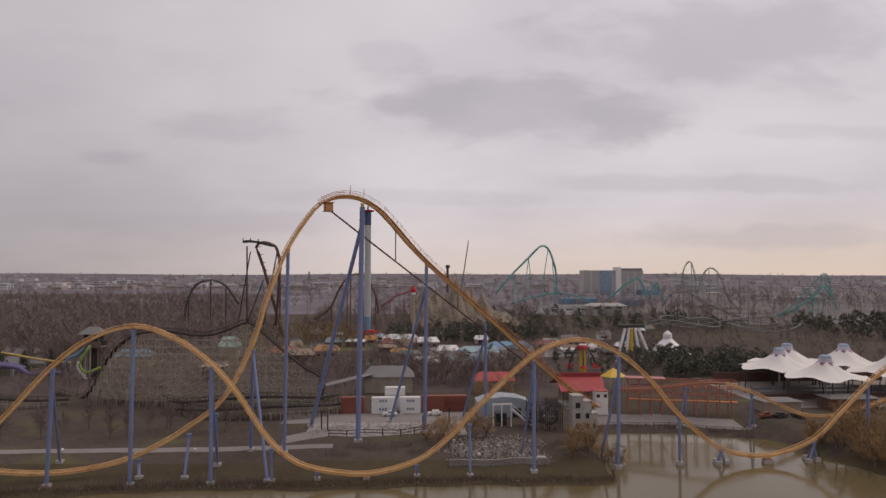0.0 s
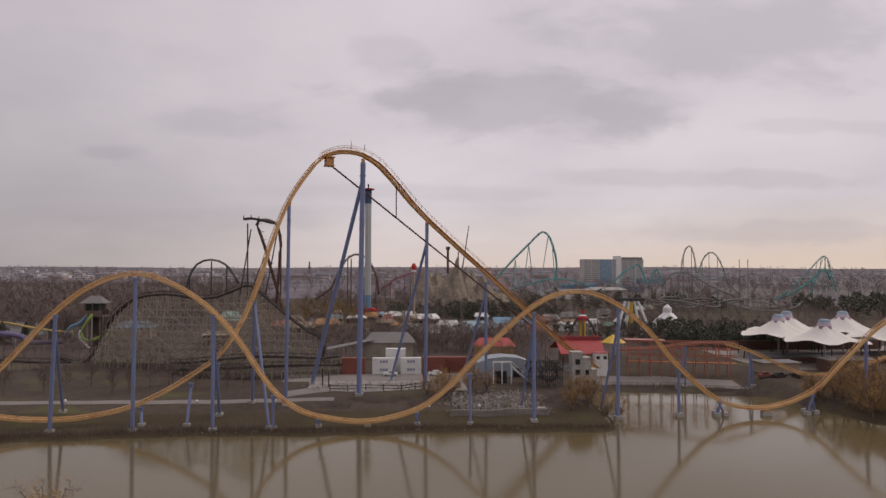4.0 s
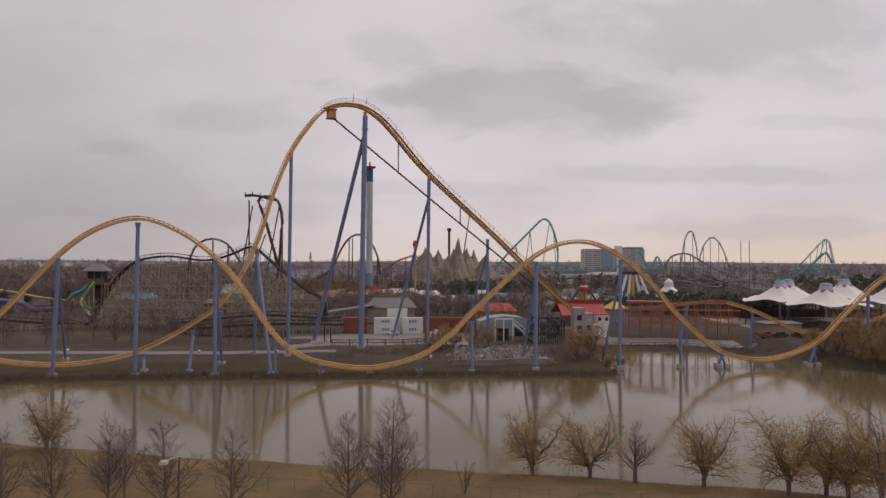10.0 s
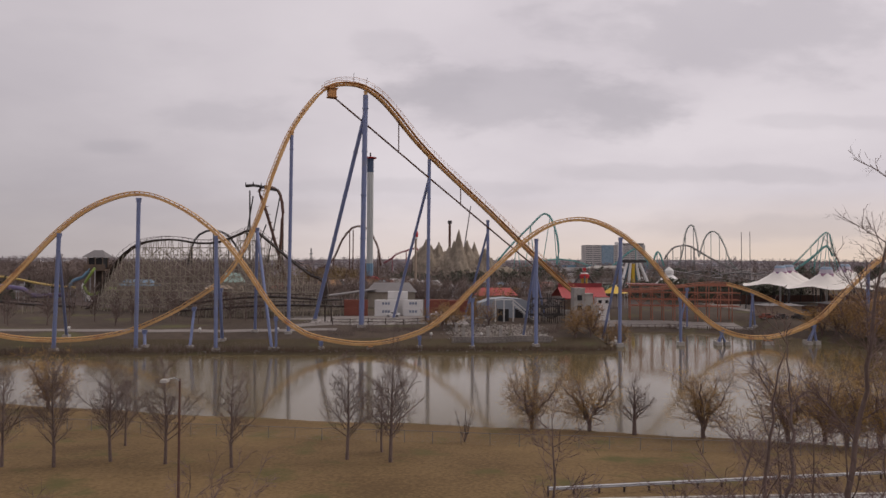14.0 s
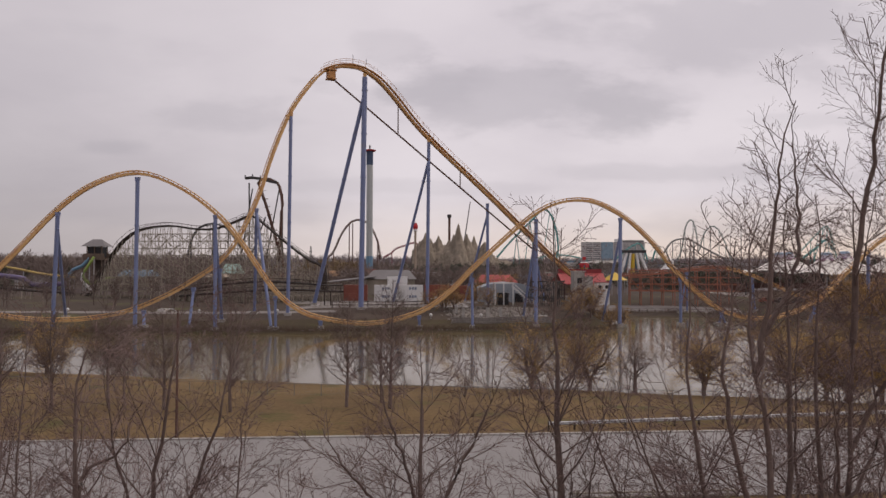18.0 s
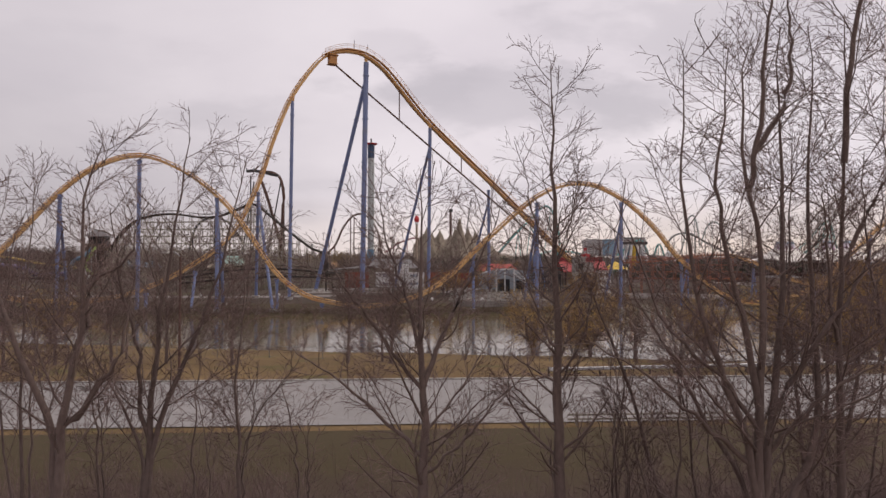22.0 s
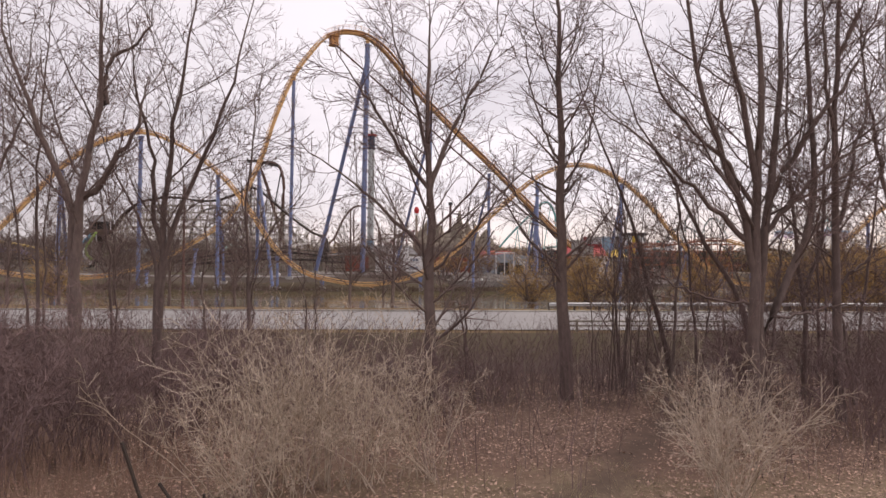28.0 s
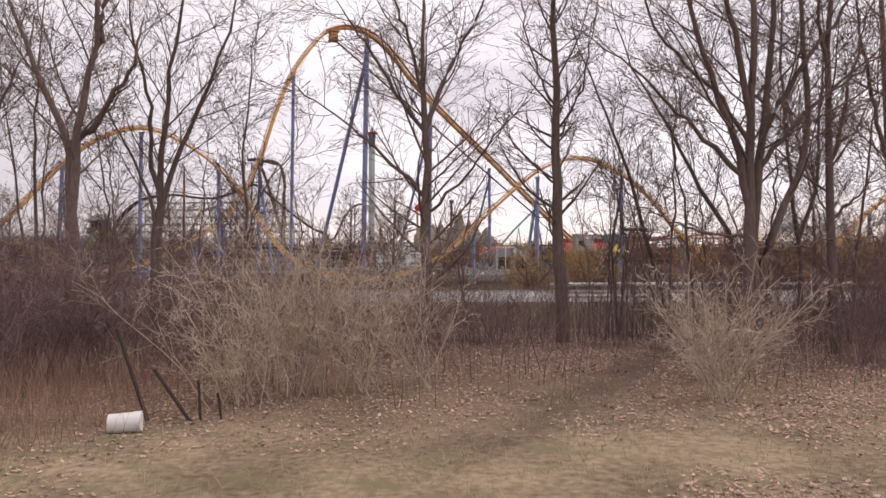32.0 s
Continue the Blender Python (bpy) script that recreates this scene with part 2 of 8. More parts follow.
# ---------------------------------------------------------------- materials
def mat(name, a, b=None, rough=0.7, metal=0.0, big=0.3, fine=6.0, bump=0.15, stain=None, spec=0.4, per_object=0.0, stretch=(1, 1, 1)):
    """Two-scale mottled surface: colours a and b, fine grain, optional stains; sizes in noise scale per metre."""
    m = bpy.data.materials.new(name)
    m.use_nodes = True
    nt = m.node_tree
    bs = nt.nodes["Principled BSDF"]
    b = b or tuple(c * 0.75 for c in a)
    tc = nt.nodes.new("ShaderNodeNewGeometry")
    mp = nt.nodes.new("ShaderNodeMapping")
    mp.inputs["Scale"].default_value = stretch
    nt.links.new(tc.outputs["Position"], mp.inputs[0])
    n1, n2 = nt.nodes.new("ShaderNodeTexNoise"), nt.nodes.new("ShaderNodeTexNoise")
    for n, s, d in ((n1, big, 4), (n2, fine, 5)):
        n.inputs["Scale"].default_value, n.inputs["Detail"].default_value = s, d
        nt.links.new(mp.outputs[0], n.inputs["Vector"])
    add = nt.nodes.new("ShaderNodeMath")
    add.operation = "ADD"
    nt.links.new(n1.outputs[0], add.inputs[0])
    nt.links.new(n2.outputs[0], add.inputs[1])
    rmp = nt.nodes.new("ShaderNodeMapRange")
    rmp.inputs[1].default_value, rmp.inputs[2].default_value = 0.75, 1.25
    nt.links.new(add.outputs[0], rmp.inputs[0])
    mix = nt.nodes.new("ShaderNodeMix")
    mix.data_type = "RGBA"
    nt.links.new(rmp.outputs[0], mix.inputs[0])
    mix.inputs[6].default_value, mix.inputs[7].default_value = (*a, 1), (*b, 1)
    col = mix.outputs[2]
    if stain:
        n3 = nt.nodes.new("ShaderNodeTexNoise")
        n3.inputs["Scale"].default_value, n3.inputs["Detail"].default_value = big * 2.7, 6
        nt.links.new(mp.outputs[0], n3.inputs["Vector"])
        r3 = nt.nodes.new("ShaderNodeMapRange")
        r3.inputs[1].default_value, r3.inputs[2].default_value = 0.55, 0.72
        nt.links.new(n3.outputs[0], r3.inputs[0])
        m3 = nt.nodes.new("ShaderNodeMix")
        m3.data_type = "RGBA"
        nt.links.new(r3.outputs[0], m3.inputs[0])
        nt.links.new(col, m3.inputs[6])
        m3.inputs[7].default_value = (*stain, 1)
        col = m3.outputs[2]
    if per_object:
        oi = nt.nodes.new("ShaderNodeObjectInfo")
        r4 = nt.nodes.new("ShaderNodeMapRange")
        r4.inputs[3].default_value, r4.inputs[4].default_value = 1 - per_object, 1 + per_object
        nt.links.new(oi.outputs["Random"], r4.inputs[0])
        hs = nt.nodes.new("ShaderNodeHueSaturation")
        nt.links.new(r4.outputs[0], hs.inputs["Value"])
        nt.links.new(col, hs.inputs["Color"])
        col = hs.outputs[0]
    nt.links.new(col, bs.inputs["Base Color"])
    bs.inputs["Roughness"].default_value, bs.inputs["Metallic"].default_value = rough, metal
    bs.inputs["Specular IOR Level"].default_value = spec
    if bump:
        bp = nt.nodes.new("ShaderNodeBump")
        bp.inputs["Strength"].default_value, bp.inputs["Distance"].default_value = bump, 0.3 / fine
        nt.links.new(n2.outputs[0], bp.inputs["Height"])
        nt.links.new(bp.outputs[0], bs.inputs["Normal"])
    return m


ORANGE = mat("orange_track_paint", (0.66, 0.42, 0.19), (0.56, 0.325, 0.125), 0.5, big=0.15, fine=3, stain=(0.42, 0.19, 0.08))
ORANGE_DARK = mat("worn_orange_paint", (0.52, 0.27, 0.10), (0.42, 0.19, 0.065), 0.6, big=0.2, fine=4, stain=(0.2, 0.07, 0.03))
RED_TRACK = mat("faded_red_track_paint", (0.37, 0.15, 0.095), (0.30, 0.115, 0.075), 0.6, big=0.2, fine=4)
BLUE = mat("blue_column_paint", (0.185, 0.225, 0.39), (0.155, 0.19, 0.34), 0.45, big=0.12, fine=2, stain=(0.19, 0.21, 0.30))
CONCRETE = mat("pale_concrete", (0.42, 0.40, 0.37), (0.32, 0.30, 0.28), 0.9, big=0.4, fine=5, stain=(0.2, 0.18, 0.16))
STEEL = mat("galvanised_steel", (0.45, 0.45, 0.46), (0.36, 0.36, 0.37), 0.45, 0.7, big=0.5, fine=8)
DARK_STEEL = mat("dark_steel", (0.055, 0.05, 0.05), (0.04, 0.036, 0.036), 0.55, big=0.4, fine=5)
BROWN_STEEL = mat("brown_steel", (0.12, 0.06, 0.045), (0.09, 0.045, 0.035), 0.6, big=0.4, fine=5)
TEAL = mat("teal_coaster_paint", (0.12, 0.33, 0.31), (0.10, 0.28, 0.27), 0.5, big=0.1, fine=2)
TIMBER = mat("weathered_timber", (0.37, 0.325, 0.265), (0.235, 0.205, 0.165), 0.9, big=0.3, fine=5)
TIMBER_DARK = mat("dark_timber", (0.06, 0.045, 0.037), (0.04, 0.03, 0.027), 0.9, big=0.3, fine=5)
GRASS_DRY = mat("dormant_grass", (0.205, 0.140, 0.070), (0.112, 0.075, 0.039), 0.95, big=0.09, fine=3.0, bump=0.5, stain=(0.10, 0.09, 0.038), spec=0.1)
FAR_BANK = mat("far_bank_lawn", (0.090, 0.070, 0.043), (0.062, 0.049, 0.032), 0.95, big=0.06, fine=1.5, bump=0.4, stain=(0.078, 0.072, 0.036), spec=0.1)
WOOD_FLOOR = mat("brown_woodland_floor", (0.15, 0.112, 0.09), (0.095, 0.07, 0.058), 0.95, big=0.4, fine=6, bump=0.6, stain=(0.10, 0.09, 0.05))
GROUND_FAR = mat("park_ground", (0.105, 0.083, 0.067), (0.072, 0.059, 0.05), 0.95, big=0.03, fine=0.6, bump=0.3, stain=(0.11, 0.105, 0.055), spec=0.05)
# distance haze is mixed into this land's colours: paler, towards mauve
FAR_LAND = mat("haze_tinted_distant_land", (0.205, 0.186, 0.203), (0.14, 0.126, 0.139), 1.0, big=0.004, fine=0.02, bump=0, stain=(0.27, 0.255, 0.26), stretch=(1, 0.8, 1), spec=0.0)
LEAF_FLOOR = mat("brown_forest_floor", (0.115, 0.091, 0.085), (0.08, 0.063, 0.06), 0.95, big=0.02, fine=0.4, bump=0.3, stain=(0.085, 0.07, 0.048), spec=0.05)
CLEARING = mat("tan_leafy_clearing", (0.33, 0.255, 0.175), (0.125, 0.093, 0.063), 0.95, big=0.7, fine=10, bump=0.5, stain=(0.175, 0.155, 0.09), spec=0.1)
ASPHALT = mat("worn_asphalt", (0.275, 0.258, 0.252), (0.22, 0.208, 0.203), 0.8, big=0.12, fine=5, bump=0.2, stain=(0.22, 0.21, 0.205))
PATHWAY = mat("grey_footpath", (0.245, 0.22, 0.207), (0.195, 0.174, 0.162), 0.9, big=0.2, fine=3)
BARK = mat("grey_brown_bark", (0.185, 0.138, 0.122), (0.108, 0.078, 0.07), 0.95, big=0.9, fine=14, bump=0.7, stretch=(1, 1, 0.35))
BARK_TWIGS = mat("purple_brown_twigs", (0.205, 0.142, 0.13), (0.13, 0.09, 0.085), 0.95, big=0.9, fine=9, bump=0)
BARK_FAR = mat("bare_twigs", (0.215, 0.168, 0.148), (0.145, 0.113, 0.10), 0.95, big=0.05, fine=1.5, bump=0)
WILLOW = mat("yellow_willow_twigs", (0.50, 0.325, 0.115), (0.38, 0.245, 0.09), 0.9, big=0.3, fine=3, bump=0)
STRAW = mat("straw_coloured_shrub_stems", (0.50, 0.41, 0.325), (0.35, 0.28, 0.22), 0.9, big=0.8, fine=6, bump=0)
DRY_BLADES = mat("dry_grass_blades", (0.46, 0.38, 0.25), (0.33, 0.27, 0.17), 0.9, big=0.8, fine=6, bump=0)
PURPLE = mat("purplish_thicket_stems", (0.215, 0.145, 0.138), (0.14, 0.095, 0.093), 0.9, big=0.8, fine=6, bump=0)
REED = mat("dry_reeds", (0.145, 0.10, 0.07), (0.095, 0.066, 0.048), 0.95, big=0.3, fine=4, bump=0)
FIR = mat("dark_conifer_needles", (0.115, 0.115, 0.085), (0.075, 0.078, 0.06), 0.95, big=0.1, fine=2, bump=0)
WHITE = mat("white_paint", (0.72, 0.71, 0.69), (0.64, 0.63, 0.62), 0.6, big=0.3, fine=4)
CANVAS = mat("white_tent_canvas", (0.68, 0.65, 0.61), (0.61, 0.58, 0.54), 0.7, big=0.1, fine=1)
RED_ROOF = mat("red_roof_sheet", (0.40, 0.062, 0.062), (0.32, 0.05, 0.052), 0.6, big=0.2, fine=3)
RUST = mat("rust_red_container", (0.25, 0.082, 0.056), (0.20, 0.064, 0.045), 0.7, big=0.3, fine=3)
ORANGE_TWIGS = mat("orange_willow_twigs", (0.38, 0.24, 0.10), (0.28, 0.172, 0.078), 0.9, big=0.3, fine=3, bump=0)
# bare twigs again for far belts, lightened in colour to imitate haze
HAZY_TWIGS = mat("haze_paled_twigs", (0.275, 0.235, 0.235), (0.195, 0.166, 0.169), 0.95, big=0.02, fine=0.4, bump=0)
PALE_BLUE_SHED = mat("pale_blue_grey_sheet", (0.33, 0.36, 0.39), (0.27, 0.30, 0.33), 0.7, big=0.2, fine=2)
ROOF_GREY = mat("grey_roofing", (0.20, 0.19, 0.19), (0.16, 0.15, 0.15), 0.85, big=0.1, fine=2)
TAN_WALL = mat("tan_wall", (0.34, 0.27, 0.21), (0.29, 0.23, 0.18), 0.9, big=0.1, fine=2)
ROCK = mat("grey_rock", (0.30, 0.27, 0.245), (0.17, 0.15, 0.135), 0.95, big=0.25, fine=2.5, bump=0.8)
MOUNTAIN = mat("mountain_rock", (0.30, 0.25, 0.195), (0.16, 0.135, 0.105), 0.95, big=0.06, fine=0.4, bump=0.8)
YELLOW = mat("yellow_paint", (0.62, 0.42, 0.04), (0.55, 0.36, 0.03), 0.5)
RED = mat("red_paint", (0.50, 0.03, 0.035), (0.42, 0.025, 0.03), 0.5)
PURPLE_PAINT = mat("purple_slide", (0.15, 0.12, 0.23), (0.12, 0.10, 0.19), 0.4)
GREEN_PAINT = mat("green_slide", (0.26, 0.36, 0.08), (0.22, 0.31, 0.07), 0.4)
BLUE_PAINT = mat("blue_sheet", (0.15, 0.27, 0.38), (0.12, 0.22, 0.32), 0.5)
DARK = mat("dark_opening", (0.02, 0.02, 0.022), (0.014, 0.014, 0.016), 0.6, bump=0)
GLASS_DARK = mat("dark_window_glass", (0.03, 0.035, 0.04), (0.025, 0.028, 0.03), 0.1, bump=0, spec=0.6)
TYRE = mat("black_rubber", (0.02, 0.02, 0.02), rough=0.8)
LEAF = mat("fallen_leaves", (0.26, 0.155, 0.10), (0.17, 0.095, 0.062), 0.85, big=0.6, fine=9, bump=0)
RUSSET = mat("russet_dry_grass", (0.32, 0.21, 0.16), (0.23, 0.145, 0.11), 0.9, big=0.8, fine=6, bump=0)


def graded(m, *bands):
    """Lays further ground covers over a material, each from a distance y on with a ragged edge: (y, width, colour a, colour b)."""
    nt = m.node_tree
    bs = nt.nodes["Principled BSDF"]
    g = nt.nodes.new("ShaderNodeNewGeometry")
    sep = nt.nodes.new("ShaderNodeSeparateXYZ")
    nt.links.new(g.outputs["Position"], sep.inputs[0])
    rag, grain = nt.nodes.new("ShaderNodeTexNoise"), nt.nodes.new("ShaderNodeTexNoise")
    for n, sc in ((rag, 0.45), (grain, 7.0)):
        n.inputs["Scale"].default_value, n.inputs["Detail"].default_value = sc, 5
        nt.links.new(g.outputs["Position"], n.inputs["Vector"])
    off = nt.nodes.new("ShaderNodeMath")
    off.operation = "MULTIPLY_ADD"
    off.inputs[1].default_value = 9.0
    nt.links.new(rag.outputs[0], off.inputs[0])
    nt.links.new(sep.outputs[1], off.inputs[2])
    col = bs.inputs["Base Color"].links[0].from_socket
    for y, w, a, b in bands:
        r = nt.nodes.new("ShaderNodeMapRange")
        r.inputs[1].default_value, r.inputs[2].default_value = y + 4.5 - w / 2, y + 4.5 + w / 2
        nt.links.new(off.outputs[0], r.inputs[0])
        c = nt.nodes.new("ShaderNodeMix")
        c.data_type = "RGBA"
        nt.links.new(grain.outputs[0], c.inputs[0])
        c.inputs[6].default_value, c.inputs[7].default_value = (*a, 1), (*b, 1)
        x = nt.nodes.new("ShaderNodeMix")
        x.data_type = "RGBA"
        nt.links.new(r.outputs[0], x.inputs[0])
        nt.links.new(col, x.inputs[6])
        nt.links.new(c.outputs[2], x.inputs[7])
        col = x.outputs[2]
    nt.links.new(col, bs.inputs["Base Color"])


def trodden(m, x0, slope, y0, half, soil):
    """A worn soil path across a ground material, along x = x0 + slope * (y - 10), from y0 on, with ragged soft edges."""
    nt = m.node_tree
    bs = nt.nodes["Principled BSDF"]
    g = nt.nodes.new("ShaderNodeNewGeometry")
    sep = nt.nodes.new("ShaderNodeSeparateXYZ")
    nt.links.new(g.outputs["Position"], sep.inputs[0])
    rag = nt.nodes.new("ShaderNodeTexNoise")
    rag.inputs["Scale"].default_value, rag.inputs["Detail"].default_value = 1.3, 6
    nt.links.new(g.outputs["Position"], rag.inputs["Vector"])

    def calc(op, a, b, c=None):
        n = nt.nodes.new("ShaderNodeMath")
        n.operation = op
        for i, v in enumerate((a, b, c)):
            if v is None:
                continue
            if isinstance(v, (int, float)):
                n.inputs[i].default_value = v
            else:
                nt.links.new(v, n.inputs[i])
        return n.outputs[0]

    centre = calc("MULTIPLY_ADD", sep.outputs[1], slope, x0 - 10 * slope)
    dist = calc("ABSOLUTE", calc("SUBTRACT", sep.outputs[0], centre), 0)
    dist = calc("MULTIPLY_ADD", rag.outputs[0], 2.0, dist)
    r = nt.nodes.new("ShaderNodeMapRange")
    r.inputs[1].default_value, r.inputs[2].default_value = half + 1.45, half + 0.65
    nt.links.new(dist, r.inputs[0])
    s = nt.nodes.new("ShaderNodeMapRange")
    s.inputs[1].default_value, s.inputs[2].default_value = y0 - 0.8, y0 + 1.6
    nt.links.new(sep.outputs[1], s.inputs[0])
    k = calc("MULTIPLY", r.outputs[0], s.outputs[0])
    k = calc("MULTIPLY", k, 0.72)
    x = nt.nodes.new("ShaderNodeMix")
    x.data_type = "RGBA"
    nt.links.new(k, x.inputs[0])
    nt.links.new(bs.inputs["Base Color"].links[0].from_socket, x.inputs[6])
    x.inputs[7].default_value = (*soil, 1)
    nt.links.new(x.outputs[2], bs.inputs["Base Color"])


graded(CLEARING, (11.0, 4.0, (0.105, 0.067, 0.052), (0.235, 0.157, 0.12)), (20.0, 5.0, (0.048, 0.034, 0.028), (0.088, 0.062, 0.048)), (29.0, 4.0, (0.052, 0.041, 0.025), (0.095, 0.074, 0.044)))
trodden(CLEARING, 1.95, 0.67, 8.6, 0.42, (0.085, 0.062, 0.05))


def water_material():
    m = bpy.data.materials.new("brown_lake_water")
    m.use_nodes = True
    nt = m.node_tree
    bs = nt.nodes["Principled BSDF"]
    bs.inputs["Base Color"].default_value = (0.125, 0.099, 0.05, 1)
    bs.inputs["Roughness"].default_value = 0.09
    bs.inputs["IOR"].default_value = 1.33
    g = nt.nodes.new("ShaderNodeNewGeometry")
    mp = nt.nodes.new("ShaderNodeMapping")
    mp.inputs["Scale"].default_value = (0.8, 1.6, 1)
    nz = nt.nodes.new("ShaderNodeTexNoise")
    nz.inputs["Scale"].default_value, nz.inputs["Detail"].default_value = 1.2, 3
    bp = nt.nodes.new("ShaderNodeBump")
    bp.inputs["Strength"].default_value, bp.inputs["Distance"].default_value = 0.12, 0.05
    nt.links.new(g.outputs["Position"], mp.inputs[0])
    nt.links.new(mp.outputs[0], nz.inputs["Vector"])
    nt.links.new(nz.outputs[0], bp.inputs["Height"])
    nt.links.new(bp.outputs[0], bs.inputs["Normal"])
    return m


WATER = water_material()


# ---------------------------------------------------------------- ground
def smooth(a, b, x):
    t = np.clip((x - a) / (b - a), 0, 1)
    return t * t * (3 - 2 * t)


def near_shore(x):
    return 89.6 - 0.26 * np.clip(x, -75, 80) + 0.8 * np.sin(x * 0.07) + 0.4 * np.sin(x * 0.31 + 1)


def far_shore(x):
    x = np.asarray(x, float)
    y = 161.5 + 0.8 * np.sin(x * 0.11) + 0.5 * np.sin(x * 0.37)
    y = y - 6 * smooth(-60, -110, x)
    y = y + smooth(52, 60, x) * (50 - smooth(86, 112, x) * 9)
    return y - smooth(111, 121, x) * 41


def land(x, y):
    """Height of the ground."""
    x, y = np.asarray(x, float), np.asarray(y, float)
    near = 3.3 + 0.11 * smooth(22, 14, y) + 0.03 * np.sin(x * 0.5) * smooth(30, 22, y) - 0.3 * smooth(34, 29, y) * smooth(24, 28, y)
    ns, fs = near_shore(x), far_shore(x)
    near = near - 2.75 * smooth(53, ns, y) - 2.3 * smooth(ns - 1.5, ns + 6, y)
    far = 0.55 + 3.2 * smooth(fs + 3, fs + 33, y) + 0.0115 * np.clip(y - 195, 0, None)
    far = far + 8 * smooth(2500, 4200, y) * (1 + 0.5 * np.sin(x * 0.0011) + 0.4 * np.sin(x * 0.0031 + 2))
    far = far - 2.3 * smooth(fs + 1.0, fs - 6, y)
    mid = (ns + fs) / 2
    return np.where(y < mid, near, far)


def build_ground():
    ys = np.concatenate([np.linspace(-400, -20, 12), np.arange(-16, 26, 1.0), np.arange(26, 120, 1.5), np.arange(120, 260, 2.5), np.geomspace(262, 4600, 70)])
    side = np.geomspace(172, 4300, 26)
    xs = np.concatenate([-side[::-1], np.arange(-168, 169, 2.4), side])
    X, Y = np.meshgrid(xs, ys)
    Z = land(X, Y)
    v = np.stack([X, Y, Z], -1).reshape(-1, 3)
    nx, ny = len(xs), len(ys)
    i = (np.arange(ny - 1)[:, None] * nx + np.arange(nx - 1)[None]).ravel()
    f = np.stack([i, i + 1, i + nx + 1, i + nx], 1)
    me = quick("ground", v, f, GRASS_DRY, True)
    me.materials.append(GROUND_FAR)
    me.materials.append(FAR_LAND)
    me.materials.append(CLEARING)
    me.materials.append(WOOD_FLOOR)
    me.materials.append(FAR_BANK)
    me.materials.append(LEAF_FLOOR)
    cy = v[f].mean(1)[:, 1]
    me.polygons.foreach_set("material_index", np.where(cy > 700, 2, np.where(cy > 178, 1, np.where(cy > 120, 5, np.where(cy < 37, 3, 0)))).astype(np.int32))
    cx = v[f].mean(1)[:, 0]
    idx = np.empty(len(f), np.int32)
    me.polygons.foreach_get("material_index", idx)
    wooded = (cy > 262) & (cy < 1250) & ((cx < -40 - 0.14 * cy) | ((cy < 350) & (cx > -70) & (cx < 110)))
    me.polygons.foreach_set("material_index", np.where(wooded, 6, idx).astype(np.int32))
    single("ground", me, GRASS_DRY, "dormant tan grass and brown park land reaching the horizon", "ground", "structure")


build_ground()


def sheet(name, xs, lo, hi, lift, material, label, category, rows=6, kind="structure"):
    """A strip lying on the land between the curves y = lo(x) and y = hi(x)."""
    xs = np.asarray(xs, float)
    V = []
    for k in range(rows + 1):
        y = lo(xs) + (hi(xs) - lo(xs)) * k / rows
        V.append(np.stack([xs, y, land(xs, y) + lift], 1))
    v = np.concatenate(V)
    n = len(xs)
    i = (np.arange(rows)[:, None] * n + np.arange(n - 1)[None]).ravel()
    me = quick(name, v, np.stack([i, i + 1, i + n + 1, i + n], 1), material, True)
    return single(name, me, material, label, category, kind)


single("water", Mesh().add([(-900, 62, 0), (900, 62, 0), (900, 235, 0), (-900, 235, 0)], [[0, 1, 2, 3]]), WATER,
       "still brown lake water mirroring the coaster", "lake", "structure")
ROAD_X = np.linspace(-160, 160, 81)
sheet("road", ROAD_X, lambda x: 37.5 + 0 * x, lambda x: 51.0 + 0 * x, 0.06, ASPHALT, "wide worn grey asphalt road beside the lake field", "road")

# ---------------------------------------------------------------- orange steel coaster
def spline(pts, step):
    """Catmull-Rom through the points, sampled about every step metres."""
    p = np.asarray(pts, float)
    p = np.vstack([2 * p[0] - p[1], p, 2 * p[-1] - p[-2]])
    out = []
    for i in range(1, len(p) - 2):
        n = max(2, int(np.linalg.norm(p[i + 1] - p[i]) / step))
        t = (np.arange(n) / n)[:, None]
        a, b, c, d = p[i - 1], p[i], p[i + 1], p[i + 2]
        out.append(0.5 * (2 * b + (c - a) * t + (2 * a - 5 * b + 4 * c - d) * t ** 2 + (3 * b - a - 3 * c + d) * t ** 3))
    return np.vstack(out + [p[-2:-1]])


def frames_along(p):
    t = np.gradient(p, axis=0)
    t /= np.linalg.norm(t, axis=1)[:, None]
    h = np.stack([t[:, 1], -t[:, 0], 0 * t[:, 0]], 1)
    h /= np.linalg.norm(h, axis=1)[:, None] + 1e-9
    for i in range(1, len(h)):  # keep the side steady where the track stands upright
        if h[i] @ h[i - 1] < 0:
            h[i] = -h[i]
    n = np.cross(h, t)
    n[n[:, 2] < 0] *= 1
    return t, h, n


def box_spine(p, h, n, w, d, drop):
    m = Mesh()
    k = len(p)
    c = [(-w / 2, -drop), (w / 2, -drop), (w / 2, -drop - d), (-w / 2, -drop - d)]
    v = np.stack([p + h * a + n * b for a, b in c], 1)
    f = [[i * 4 + j, i * 4 + (j + 1) % 4, (i + 1) * 4 + (j + 1) % 4, (i + 1) * 4 + j] for i in range(k - 1) for j in range(4)]
    return m.add(v, f)


